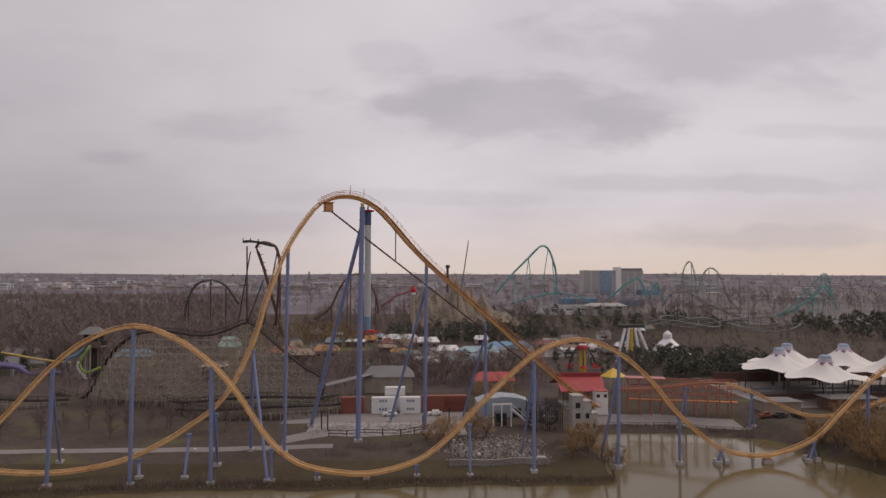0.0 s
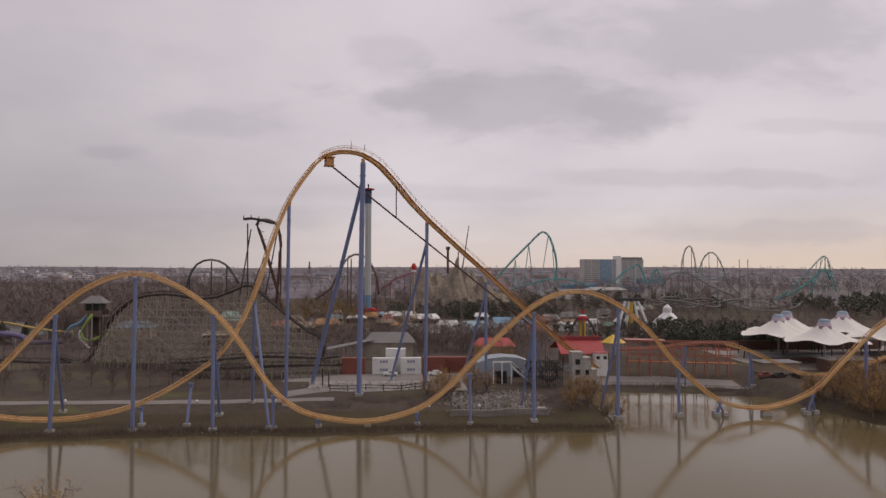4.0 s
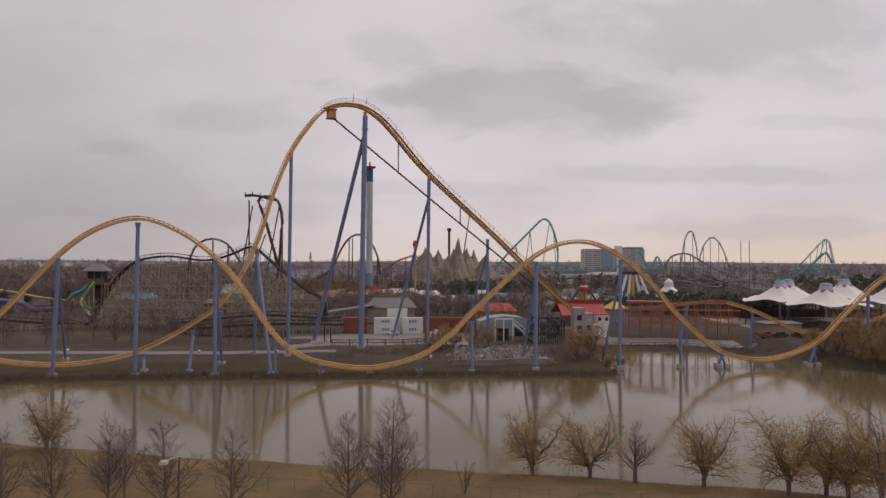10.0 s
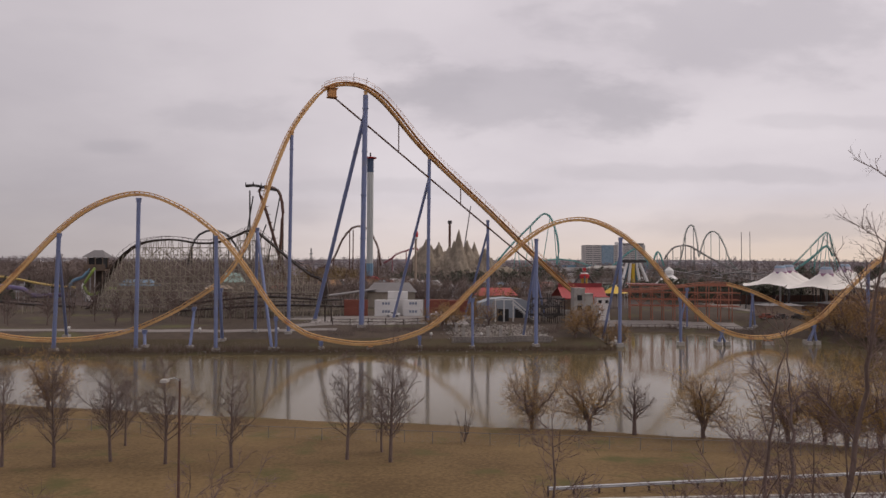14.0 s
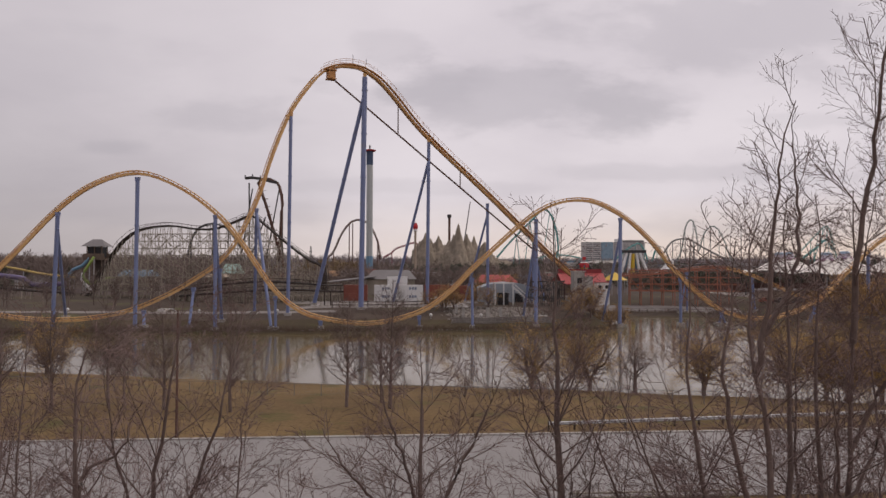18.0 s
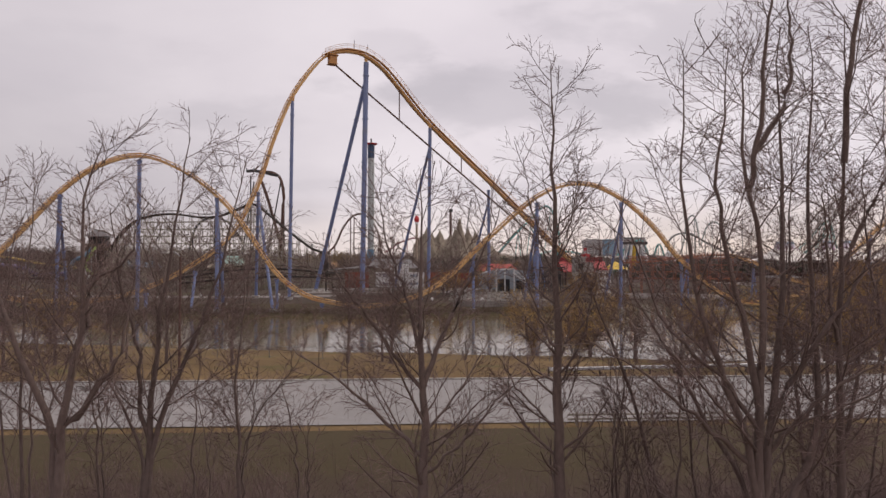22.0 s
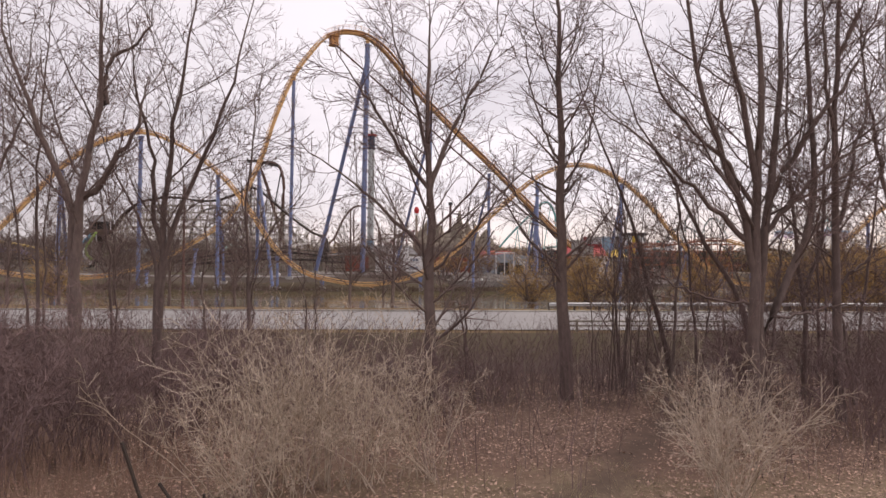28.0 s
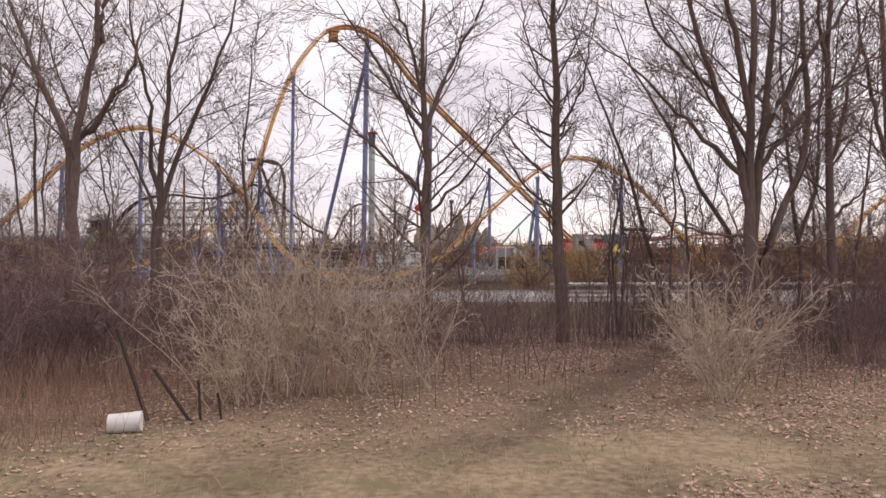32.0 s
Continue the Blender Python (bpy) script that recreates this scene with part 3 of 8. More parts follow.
def steel_track(name, pts, paint, label, gauge=0.58, spine_w=0.85, spine_d=0.6, drop=0.38, rail=0.105, step=2.0, tie=1.1):
    """Box-spine steel track: spine, two running rails, cross ties."""
    p = spline(pts, step)
    t, h, n = frames_along(p)
    if n[:, 2].mean() < 0:
        n, h = -n, -h
    root = thing(name, (0, 0, 0), label, "roller coaster")
    part("spine", box_spine(p, h, n, spine_w, spine_d, drop), paint, root)
    for s in (-1, 1):
        part("running_rail", Mesh().tube(p + h * gauge * s, rail, 6), paint, root, smooth=True)
    q = spline(pts, tie)
    tq, hq, nq = frames_along(q)
    if nq[:, 2].mean() < 0:
        nq, hq = -nq, -hq
    ties = Mesh()
    for i in range(len(q)):
        ties.beam(q[i] - hq[i] * gauge, q[i] - nq[i] * (drop + 0.1), 0.09)
        ties.beam(q[i] + hq[i] * gauge, q[i] - nq[i] * (drop + 0.1), 0.09)
        ties.beam(q[i] - hq[i] * gauge, q[i] + hq[i] * gauge, 0.08)
    part("tie_rack", ties, ORANGE_DARK if paint is ORANGE else paint, root, kind="stuff")
    return root, p, h, n


LIFT = [(66, 221, 6.6), (53.5, 216, 15.1), (38.5, 210, 27.9), (28.3, 206, 36.9), (8.8, 198.6, 53.7), (-1.0, 194, 64.3), (-5.0, 192, 68.0), (-9.2, 190, 70.2), (-12.6, 189, 70.7), (-15.8, 188, 70.4), (-18.8, 187, 69.2),
        (-21.8, 186, 66.8), (-27.9, 182, 56.6), (-32.3, 179, 44.3), (-35.3, 177, 33.2), (-39.6, 175, 22.8), (-44.1, 174, 16.6), (-50.3, 173, 12.1), (-55.3, 172, 9.0), (-62.7, 171, 5.6), (-70.2, 170, 3.8), (-79.3, 168, 3.2), (-91, 166, 4.5), (-104, 164, 9), (-120, 160, 18)]
RETURN = [(-116, 156, 3), (-98, 158.5, 6), (-87.9, 160, 15.7), (-77.0, 162, 28.5), (-68.7, 163, 34.9), (-59.6, 164, 37.5), (-50.7, 164.6, 34.6), (-42.5, 165, 28.8), (-36.4, 165, 22.0), (-28.8, 165, 10.9), (-23.5, 165.3, 6.1), (-17.7, 165.5, 3.7),
          (-6.1, 166, 2.3), (5.6, 166.5, 5.0), (13.3, 167.6, 10.2), (19.8, 169, 16.5), (35.3, 171, 29.7), (47.3, 173, 33.0), (57.9, 174.6, 29.4), (66.4, 174.7, 22.2), (73.6, 174.7, 13.6), (85.0, 175, 4.5), (97.7, 175.5, 2.5), (110.4, 176, 6.4),
          (118.9, 177, 13.4), (127.5, 178, 20.7), (133.1, 179, 24.2), (150, 182, 33), (172, 186, 29)]
BUNNY = [(71, 216, 13.2), (82, 214, 13.8), (97, 212, 15.6), (104, 210.5, 15.6), (111, 209, 13.4), (119, 207.5, 9.7), (125, 206, 6.9), (129.5, 204, 6.3), (135, 202, 7.2), (142, 200, 9.9), (156, 197, 14.5), (175, 192, 16)]

lift_track, lift_p, lift_h, lift_n = steel_track("orange_coaster_lift_and_drop", LIFT, ORANGE, "orange box-spine steel coaster lift hill and first drop")
steel_track("orange_coaster_return_hills", RETURN, ORANGE, "orange steel coaster camelback hills over the lake bank")
steel_track("orange_coaster_bunny_hill", BUNNY[3:], ORANGE, "low orange coaster bunny hill beyond the lake cove")
steel_track("red_brake_run_track", BUNNY[:4], RED_TRACK, "faded red coaster track over the brake structure")


def lift_catwalks():
    i1 = int(np.argmin(np.abs(lift_p[:, 0] + 21)))
    p, h, n = lift_p[:i1], lift_h[:i1], lift_n[:i1]
    for s in (-1, 1):
        walkway_p = p + h * s * 1.45 - n * 0.25
        walkway = box_spine(walkway_p, h, n, 0.9, 0.22, 0.0)
        part("catwalk", walkway, ORANGE_DARK, lift_track, "worn orange catwalk")
        rail_p = p + h * s * 1.9
        hand = Mesh().tube(rail_p + np.array([0, 0, 1.0]), 0.05, 4).tube(rail_p + np.array([0, 0, 0.5]), 0.04, 4)
        for i in range(0, len(p)):
            hand.beam(rail_p[i] - n[i] * 0.2, rail_p[i] + np.array([0, 0, 1.0]), 0.07)
        part("handrail", hand, ORANGE_DARK, lift_track)
    gear = Mesh().box((-17.8, 187.2, 67.2), (2.0, 2.2, 1.9), 0.4).box((-17.8, 187.2, 68.4), (2.6, 2.8, 0.25), 0.4).box((-17.8, 187.2, 66.1), (2.4, 2.5, 0.2), 0.4)
    part("drive_platform", gear, ORANGE_DARK, lift_track, "orange motor platform under the crest")
    for x, y, h in ((-12.0, 189, 73.4), (-8.4, 190, 72.6)):
        part("anemometer_mast", Mesh().beam((x, y, 71), (x, y, h), 0.12), DARK_STEEL, lift_track)
    stay = [np.array(a) for a in ((-17.2, 187.6, 66.2), (9.2, 198.4, 46.0), (36.5, 209, 25.2), (44, 212.3, 19.6))]
    part("tension_strut", Mesh().tube(np.array(stay), 0.24, 6), BROWN_STEEL, lift_track, "brown tension strut under the lift")
    for a, b in (((0.4, 194.4, 62.0), (0.4, 194.8, 52.8)), ((18.8, 202.4, 43.4), (18.8, 202.6, 38.4))):
        part("hanger", Mesh().tube(np.array([a, b]), 0.16, 6), BROWN_STEEL, lift_track)


lift_catwalks()


def ground_z(x, y):
    return float(land(x, y))


def support(top, feet, r=0.5, pier=True, group="blue coaster supports"):
    """A blue column: legs from the track down to the ground, each on its pier, with a saddle at the top."""
    x, y, z = top
    root = thing("coaster_support", (x, y, 0), "tall blue tubular steel coaster support on concrete piers" if z > 12 else "short blue steel coaster support on a concrete pier",
                 "support column", group)
    cap = Mesh().box((0, 0, z - 0.5), (0.8, 0.7, 1.0), taper=1.3)
    part("saddle", cap, ORANGE if z > 50 else BLUE, root)
    for k, (fx, fy, lz, rr) in enumerate(feet):
        rr = rr * 0.9
        g = max(ground_z(fx, fy), -0.4)
        a = np.array([fx - x, fy - y, g + 0.2])
        b = np.array([0, 0, lz if lz else z - 1.0])
        tall = b[2] - a[2]
        leg = Mesh().tube(np.linspace(a, b, 2 + int(tall / 12)), np.full(2 + int(tall / 12), rr), 12)
        leg_ob = part("column", leg, BLUE, root, smooth=False)
        for s in np.arange(12, tall - 2, 12):
            c = a + (b - a) * s / tall
            part("flange", Mesh().tube(np.array([c, c + (b - a) / tall * 0.25]), rr * 1.25, 10), BLUE, leg_ob)
        if pier:
            part("footing", Mesh().box((a[0], a[1], g - 0.1 if g > 0.2 else 0.0), (rr * 2 + 0.9, rr * 2 + 0.9, 1.5 if g > 0.2 else 1.9), taper=0.93), CONCRETE, root)
    return root


SUPPORTS = [
    ((-8.8, 190, 68.6), [(-9.6, 190.5, 0, 0.78), (-24.4, 208, 63, 0.62)]),
    ((-27.6, 181.9, 55.6), [(-28.2, 183, 0, 0.5)]),
    ((9.3, 198.6, 52.4), [(9.0, 199.2, 0, 0.55), (-1.0, 213, 46, 0.45)]),
    ((27.4, 206, 34.4), [(27.6, 206.4, 0, 0.5), (21.5, 216, 31, 0.36)]),
    ((43, 212, 21.2), [(42, 212, 0, 0.45), (47, 216, 0, 0.36)]),
    ((-35.2, 176.8, 30.0), [(-37.2, 185, 0, 0.45), (-29.3, 165.5, 0, 0.42)]),
    ((-43.4, 174, 14.8), [(-43.6, 176.4, 0, 0.4)]),
    ((-49.5, 173, 10.2), [(-49.2, 168.8, 0, 0.38)]),
    ((-60.6, 171.2, 4.8), [(-59.8, 169.2, 0, 0.4)]),
    ((-76.6, 162, 27.6), [(-78.6, 164.6, 0, 0.5), (-82.2, 178.5, 24, 0.38)]),
    ((-59.8, 164, 36.0), [(-60.2, 164.6, 0, 0.5)]),
    ((-42.3, 165, 27.4), [(-42.0, 164.4, 0, 0.5), (-43.4, 176.5, 24, 0.36)]),
    ((-28.3, 165, 8.4), [(-28.2, 165, 0, 0.36)]),
    ((-17.8, 165.6, 2.6), [(-17.8, 166, 0, 0.3)]),
    ((5.6, 166.6, 3.6), [(5.7, 167, 0, 0.34)]),
    ((18.6, 168.6, 12.6), [(18.5, 166.6, 0, 0.36)]),
    ((35.0, 171, 27.4), [(34.4, 168.4, 0, 0.5), (33.0, 178, 24, 0.36)]),
    ((57.8, 174.6, 28.0), [(56.9, 172.8, 0, 0.5), (54.6, 180, 24, 0.36)]),
    ((73.7, 174.8, 12.6), [(73.9, 175.2, 0, 0.42)]),
    ((84.8, 175, 4.0), [(83.8, 174.6, 0, 0.3), (86.4, 175.4, 0, 0.3), (84.6, 177.2, 0, 0.3)]),
    ((110.5, 176, 5.2), [(108.6, 175.2, 0, 0.32), (111.6, 176.4, 0, 0.36), (110, 178.6, 0, 0.3)]),
    ((127.2, 178, 20.0), [(127.2, 178.4, 0, 0.48)]),
    ((111.5, 209, 12.4), [(110.8, 209.4, 0, 0.36), (113, 210.4, 0, 0.3)]),
    ((92, 212.8, 13.8), [(89.6, 213, 0, 0.3), (92.5, 214, 0, 0.3)]),
    ((135, 202, 6.6), [(135, 202.3, 0, 0.35)]),
    ((150, 198.5, 12.0), [(150, 198.8, 0, 0.4)]),
]
for top, feet in SUPPORTS:
    support(top, feet)
for x, y, w in ((-6.2, 166, 1.7), (97.6, 175.5, 2.6)):
    root = thing("coaster_pier", (x, y, 0), "low concrete pier under the coaster's lowest track", "pier", "concrete track piers")
    part("block", Mesh().box((0, 0, 0.2), (w, 1.6, 1.6), taper=0.95), CONCRETE, root)
    part("cap", Mesh().box((0, 0, 1.1), (w * 0.7, 1.2, 0.3)), ORANGE_DARK, root)

# ---------------------------------------------------------------- bare trees
def tubes(P, R, sides):
    """P (n, k, 3) polylines with radii R (n, k): vertices and quads."""
    n, k, _ = P.shape
    t = np.gradient(P, axis=1)
    t /= np.linalg.norm(t, axis=2, keepdims=True) + 1e-9
    ref = np.where(np.abs(t[:, :, 2:3]) > 0.9, np.array([1.0, 0, 0]), np.array([0, 0, 1.0]))
    u = np.cross(t, ref)
    u /= np.linalg.norm(u, axis=2, keepdims=True) + 1e-9
    w = np.cross(u, t)
    a = np.arange(sides) * 2 * np.pi / sides
    v = P[:, :, None] + R[:, :, None, None] * (np.cos(a)[:, None] * u[:, :, None] + np.sin(a)[:, None] * w[:, :, None])
    if sides == 2:  # hair-thin twigs far off: one narrow strip each
        a = np.array([0.0, np.pi]) + np.linspace(0, 3, n)[:, None]
        v = P[:, :, None] + R[:, :, None, None] * (np.cos(a)[:, None, :, None] * u[:, :, None] + np.sin(a)[:, None, :, None] * w[:, :, None])
        b = (np.arange(n)[:, None] * k + np.arange(k - 1)[None]).ravel() * 2
        return v.reshape(-1, 3), np.stack([b, b + 1, b + 3, b + 2], 1)
    base = (np.arange(n)[:, None, None] * k + np.arange(k - 1)[None, :, None]) * sides
    j = np.arange(sides)[None, None]
    j2 = (j + 1) % sides
    f = np.stack([base + j, base + j2, base + sides + j2, base + sides + j], -1).reshape(-1, 4)
    return v.reshape(-1, 3), f


def polyline(rng, start, d, length, k, wander, lift):
    """Wandering polylines from start along d."""
    P = [start]
    step = (length / (k - 1))[:, None]
    for _ in range(k - 1):
        P.append(P[-1] + d * step)
        d = d + rng.normal(0, wander, d.shape) + np.array([0, 0, lift])
        d = d / np.linalg.norm(d, axis=1, keepdims=True)
    return np.stack(P, 1)


def at_param(P, u):
    k = P.shape[1]
    s = np.clip(u * (k - 1), 0, k - 1.001)
    i = s.astype(int)
    w = (s - i)[:, None]
    a, b = P[np.arange(len(P)), i], P[np.arange(len(P)), i + 1]
    d = b - a
    return a * (1 - w) + b * w, d / (np.linalg.norm(d, axis=1, keepdims=True) + 1e-9), i


def sprout(rng, P, R, n, umin, ratio, angle, k, wander, lift, thin=0.55, rmin=0.004, umax=1.0):
    """Children of the branches P: n each, from umin of their length on."""
    par = np.repeat(np.arange(len(P)), n)
    u = np.tile((np.arange(n) + 0.5) / n, len(P)) + rng.uniform(-0.4, 0.4, len(par)) / n
    u = umin + (umax - umin) * np.clip(u, 0, 1)
    s, d, i = at_param(P[par], u)
    L = np.linalg.norm(np.diff(P, axis=1), axis=2).sum(1)[par]
    az = np.arange(len(par)) * 2.4 + rng.uniform(0, 1.2, len(par))
    ref = np.where(np.abs(d[:, 2:3]) > 0.9, np.array([1.0, 0, 0]), np.array([0, 0, 1.0]))
    a = np.cross(d, ref)
    a /= np.linalg.norm(a, axis=1, keepdims=True)
    b = np.cross(d, a)
    ang = np.radians(angle) * rng.uniform(0.7, 1.25, len(par))
    side = np.cos(az)[:, None] * a + np.sin(az)[:, None] * b
    nd = np.cos(ang)[:, None] * d + np.sin(ang)[:, None] * side
    nl = L * ratio * (1.1 - 0.6 * u) * rng.uniform(0.6, 1.25, len(par))
    r0 = np.maximum(R[par, i] * thin * rng.uniform(0.7, 1.1, len(par)), rmin)
    Q = polyline(rng, s, nd, nl, k, wander, lift)
    taper = np.linspace(1, 0.3, k)[None]
    return Q, np.maximum(r0[:, None] * taper, rmin * 0.8)


def stem_arrays(stems, k=9):
    """Main stems as polylines: each a list of points and its radius at the foot and at the top."""
    P, R = [], []
    for pts, r0, r1 in stems:
        p = spline(pts, 0.2)
        i = np.linspace(0, len(p) - 1, k).round().astype(int)
        P.append(p[i])
        R.append(np.minimum(r1, 0.012) + (r0 - np.minimum(r1, 0.012)) * (1 - np.linspace(0, 1, k)) ** 1.05)
    return np.array(P), np.array(R)


def bare_tree(rng, stems, levels):
    """Arrays of trunk and crown; levels as grow() takes them, from the gap to the least radius."""
    P, R = stem_arrays(stems)
    trunk, crown = [tubes(P, R, 9 if R.max() > 0.09 else 5)], []
    for li, lv in enumerate(levels):
        P, R = grow(rng, P, R, *lv)
        crown.append(tubes(P, R, 4 if li == 0 else 3 if li == 1 else 2))
    return join(trunk), join(crown)


def join(parts):
    v, f, o = [], [], 0
    for a, b in parts:
        v.append(a)
        f.append(b + o)
        o += len(a)
    return np.concatenate(v), np.concatenate(f)


def straight_stem(rng, h, r, lean=0.03):
    k = 6
    z = np.linspace(0, h, k)
    x = np.cumsum(rng.normal(0, lean * h / k, k)) * (z > 0)
    y = np.cumsum(rng.normal(0, lean * h / k, k)) * (z > 0)
    return [(np.stack([x - x[0], y - y[0], z], 1), r, r * 0.12)]


def lengths(P):
    return np.linalg.norm(np.diff(P, axis=1), axis=2).sum(1)


def grow(rng, P, R, gap, u0, c, base, angle, k, kink, lift, thin, rmin, u1=1.0, flat=0.0, full=1.0):
    """Side shoots every gap metres along the branches P: shorter towards the tip (base + c times the length left), kinked and turning up by lift."""
    L = lengths(P)
    n = np.maximum(1, np.round(L * (u1 - u0) / gap)).astype(int)
    par = np.repeat(np.arange(len(P)), n)
    j = np.arange(len(par)) - np.repeat(np.cumsum(n) - n, n)
    u = u0 + (u1 - u0) * np.clip((j + rng.uniform(0.1, 0.9, len(par))) / n[par], 0, 0.985)
    s, d, i = at_param(P[par], u)
    ref = np.where(np.abs(d[:, 2:3]) > 0.9, np.array([1.0, 0, 0]), np.array([0, 0, 1.0]))
    a = np.cross(d, ref)
    a /= np.linalg.norm(a, axis=1, keepdims=True)
    b = np.cross(d, a)
    az = (j * 2.4 + rng.uniform(0, 6.28, len(P))[par] + rng.normal(0, 0.5, len(par)))
    if flat:
        az = np.where(rng.uniform(0, 1, len(par)) < flat, (j % 2) * np.pi + rng.normal(0, 0.45, len(par)), az)
    ang = np.radians(angle) * rng.uniform(0.72, 1.25, len(par))
    side = np.cos(az)[:, None] * a + np.sin(az)[:, None] * b
    nd = np.cos(ang)[:, None] * d + np.sin(ang)[:, None] * side
    nl = (base + c * L[par] * (1 - u) ** full) * rng.uniform(0.45, 1.25, len(par))
    r0 = np.clip(R[par, i] * thin * rng.uniform(0.7, 1.1, len(par)), rmin, None)
    Q = polyline(rng, s, nd, nl, k, kink, lift)
    return Q, np.maximum(r0[:, None] * np.linspace(1, 0.35, k)[None], rmin * 0.75)


MIDDLE = [(0.18, 0.2, 0.46, 1.1, 47, 7, 0.10, 0.06, 0.42, 0.024), (0.22, 0.1, 0.42, 0.45, 40, 4, 0.12, 0.04, 0.5, 0.0145), (0.2, 0.1, 0.4, 0.36, 38, 3, 0.12, 0.03, 0.6, 0.0105)]
BANK = [(0.3, 0.2, 0.44, 0.9, 46, 5, 0.11, 0.06, 0.45, 0.06), (0.34, 0.15, 0.45, 0.6, 40, 4, 0.12, 0.04, 0.6, 0.04), (0.36, 0.2, 0.4, 0.5, 38, 3, 0.12, 0.03, 0.7, 0.032)]


def plant(name, seed, stems, levels, bark, twig, label, at=(0, 0), rz=0.0, group="", category="tree", dz=-0.1):
    rng = np.random.default_rng(seed)
    (tv, tf), (cv, cf) = bare_tree(rng, stems(rng) if callable(stems) else stems, levels)
    z = ground_z(*at)
    root = thing(name, (at[0], at[1], z + dz), label, category, group, rz=rz)
    part("trunk", quick("trunk", tv, tf, bark, True), bark, root)
    part("crown", quick("crown", cv, cf, twig), twig, root, "bare twig crown")
    return root

# ---------------------------------------------------------------- wooden coaster
def wooden_coaster(name, pts, label, spread=0.22, step=2.7, tier=2.5):
    p = spline(pts, step)
    t, h, n = frames_along(p)
    h[:, 2] = 0
    h /= np.linalg.norm(h, axis=1)[:, None]
    root = thing(name, (0, 0, 0), label, "wooden coaster")
    ledger, brace = Mesh(), Mesh()
    tops, last = None, None
    for i in range(len(p)):
        g = ground_z(p[i, 0], p[i, 1]) - 0.3
        height = p[i, 2] - g
        m = Mesh()
        feet = []
        for o, s in ((-1.0, -spread), (-0.2, 0.02), (1.0, spread)):
            a = p[i] + h[i] * o - np.array([0, 0, 0.3])
            b = p[i] + h[i] * (o + s * height)
            b[2] = g
            m.beam(b, a, 0.17)
            feet.append((b, a))
        levels = np.arange(g + tier, p[i, 2] - 0.8, tier)
        nodes = []
        for z in levels:
            row = [b + (a - b) * (z - g) / (a[2] - g) for b, a in feet]
            m.beam(row[0], row[2], 0.16)
            nodes.append(row)
        for j in range(len(nodes) - 1):
            m.beam(nodes[j][0], nodes[j + 1][1] if j % 2 else nodes[j + 1][2], 0.12)
        part("bent", m, TIMBER, root)
        if last is not None:
            k = min(len(last), len(nodes))
            for j in range(k):
                for q in (0, 1, 2):
                    ledger.beam(last[j][q], nodes[j][q], 0.17)
                if j + 1 < k:
                    brace.beam(*((last[j][0], nodes[j + 1][0]) if (i + j) % 2 else (last[j + 1][0], nodes[j][0])), 0.14)
                    brace.beam(*((last[j + 1][2], nodes[j][2]) if (i + j) % 2 else (last[j][2], nodes[j + 1][2])), 0.14)
        last = nodes
    part("ledger_grid", ledger, TIMBER, root, kind="stuff")
    part("bracing", brace, TIMBER, root, kind="stuff")
    part("track_bed", box_spine(p, h, np.tile((0, 0, 1.0), (len(p), 1)), 1.8, 0.45, -0.1), TIMBER_DARK, root, "dark stained track bed")
    for s in (-1, 1):
        part("steel_rail", Mesh().tube(p + h * 0.7 * s + np.array([0, 0, 0.2]), 0.09, 4), DARK_STEEL, root)
        r = p + h * 1.3 * s
        hand = Mesh().tube(r + np.array([0, 0, 1.15]), 0.07, 4)
        for q in r:
            hand.beam(q - np.array([0, 0, 0.3]), q + np.array([0, 0, 1.15]), 0.1)
        part("handrail", hand, TIMBER_DARK, root)


wooden_coaster("wooden_coaster_hill", [(-124, 264, 5.5)] + [(-111.36, 258, 4.82), (-102.05, 254, 18.42), (-95.7, 250, 24.75), (-89.2, 248, 28.24), (-78.56, 245, 29.38), (-68.35, 243, 28.1), (-61.39, 242, 28.53), (-54.48, 241, 31.1), (-49.5, 240, 32.7), (-44.49, 239, 29.25), (-36.46, 237, 22.63), (-28.55, 235, 17.06), (-24.15, 233, 14.99)] + [(-24, 231, 8)],
               "large weathered timber coaster hill with dark track")
wooden_coaster("wooden_coaster_low_turn", [(-74, 236, 7), (-66, 228, 8), (-55, 223.5, 9.5), (-43, 222, 10.5), (-32, 224, 10), (-24, 228, 9.2), (-19, 234, 9)],
               "low banked timber coaster turn below the hill", 0.12)
wooden_coaster("wooden_coaster_outer_turn", [(-70, 230, 5.6), (-62, 223, 6.4), (-50, 219, 7.4), (-38, 218.5, 8.0), (-27, 221, 7.8), (-19, 226, 7.2), (-14, 233, 7.0)],
               "outer banked timber coaster turn on low bents", 0.1)
wooden_coaster("wooden_coaster_left_turn", [(-160, 248, 8), (-140, 240, 8.5), (-122, 240, 7), (-112, 247, 6)], "low timber coaster turn beside the slides", 0.15)


# ---------------------------------------------------------------- distant steel coasters
def far_coaster(name, pts, paint, label, r=0.55, legs=(), rails=True, step=4.0, gauge=0.8, leg_paint=None):
    p = spline(pts, step)
    t, h, n = frames_along(p)
    root = thing(name, (0, 0, 0), label, "roller coaster")
    part("spine", Mesh().tube(p, r, 6), paint, root, smooth=True)
    if rails:
        up = np.where(n[:, 2:3] < 0, -n, n)
        for s in (-1, 1):
            part("running_rail", Mesh().tube(p + h * gauge * s + up * r * 1.5, r * 0.35, 4), paint, root)
    for a, b, w in legs:
        part("support_leg", Mesh().tube(np.array([a, b], float), w, 6), leg_paint or paint, root)
    return root


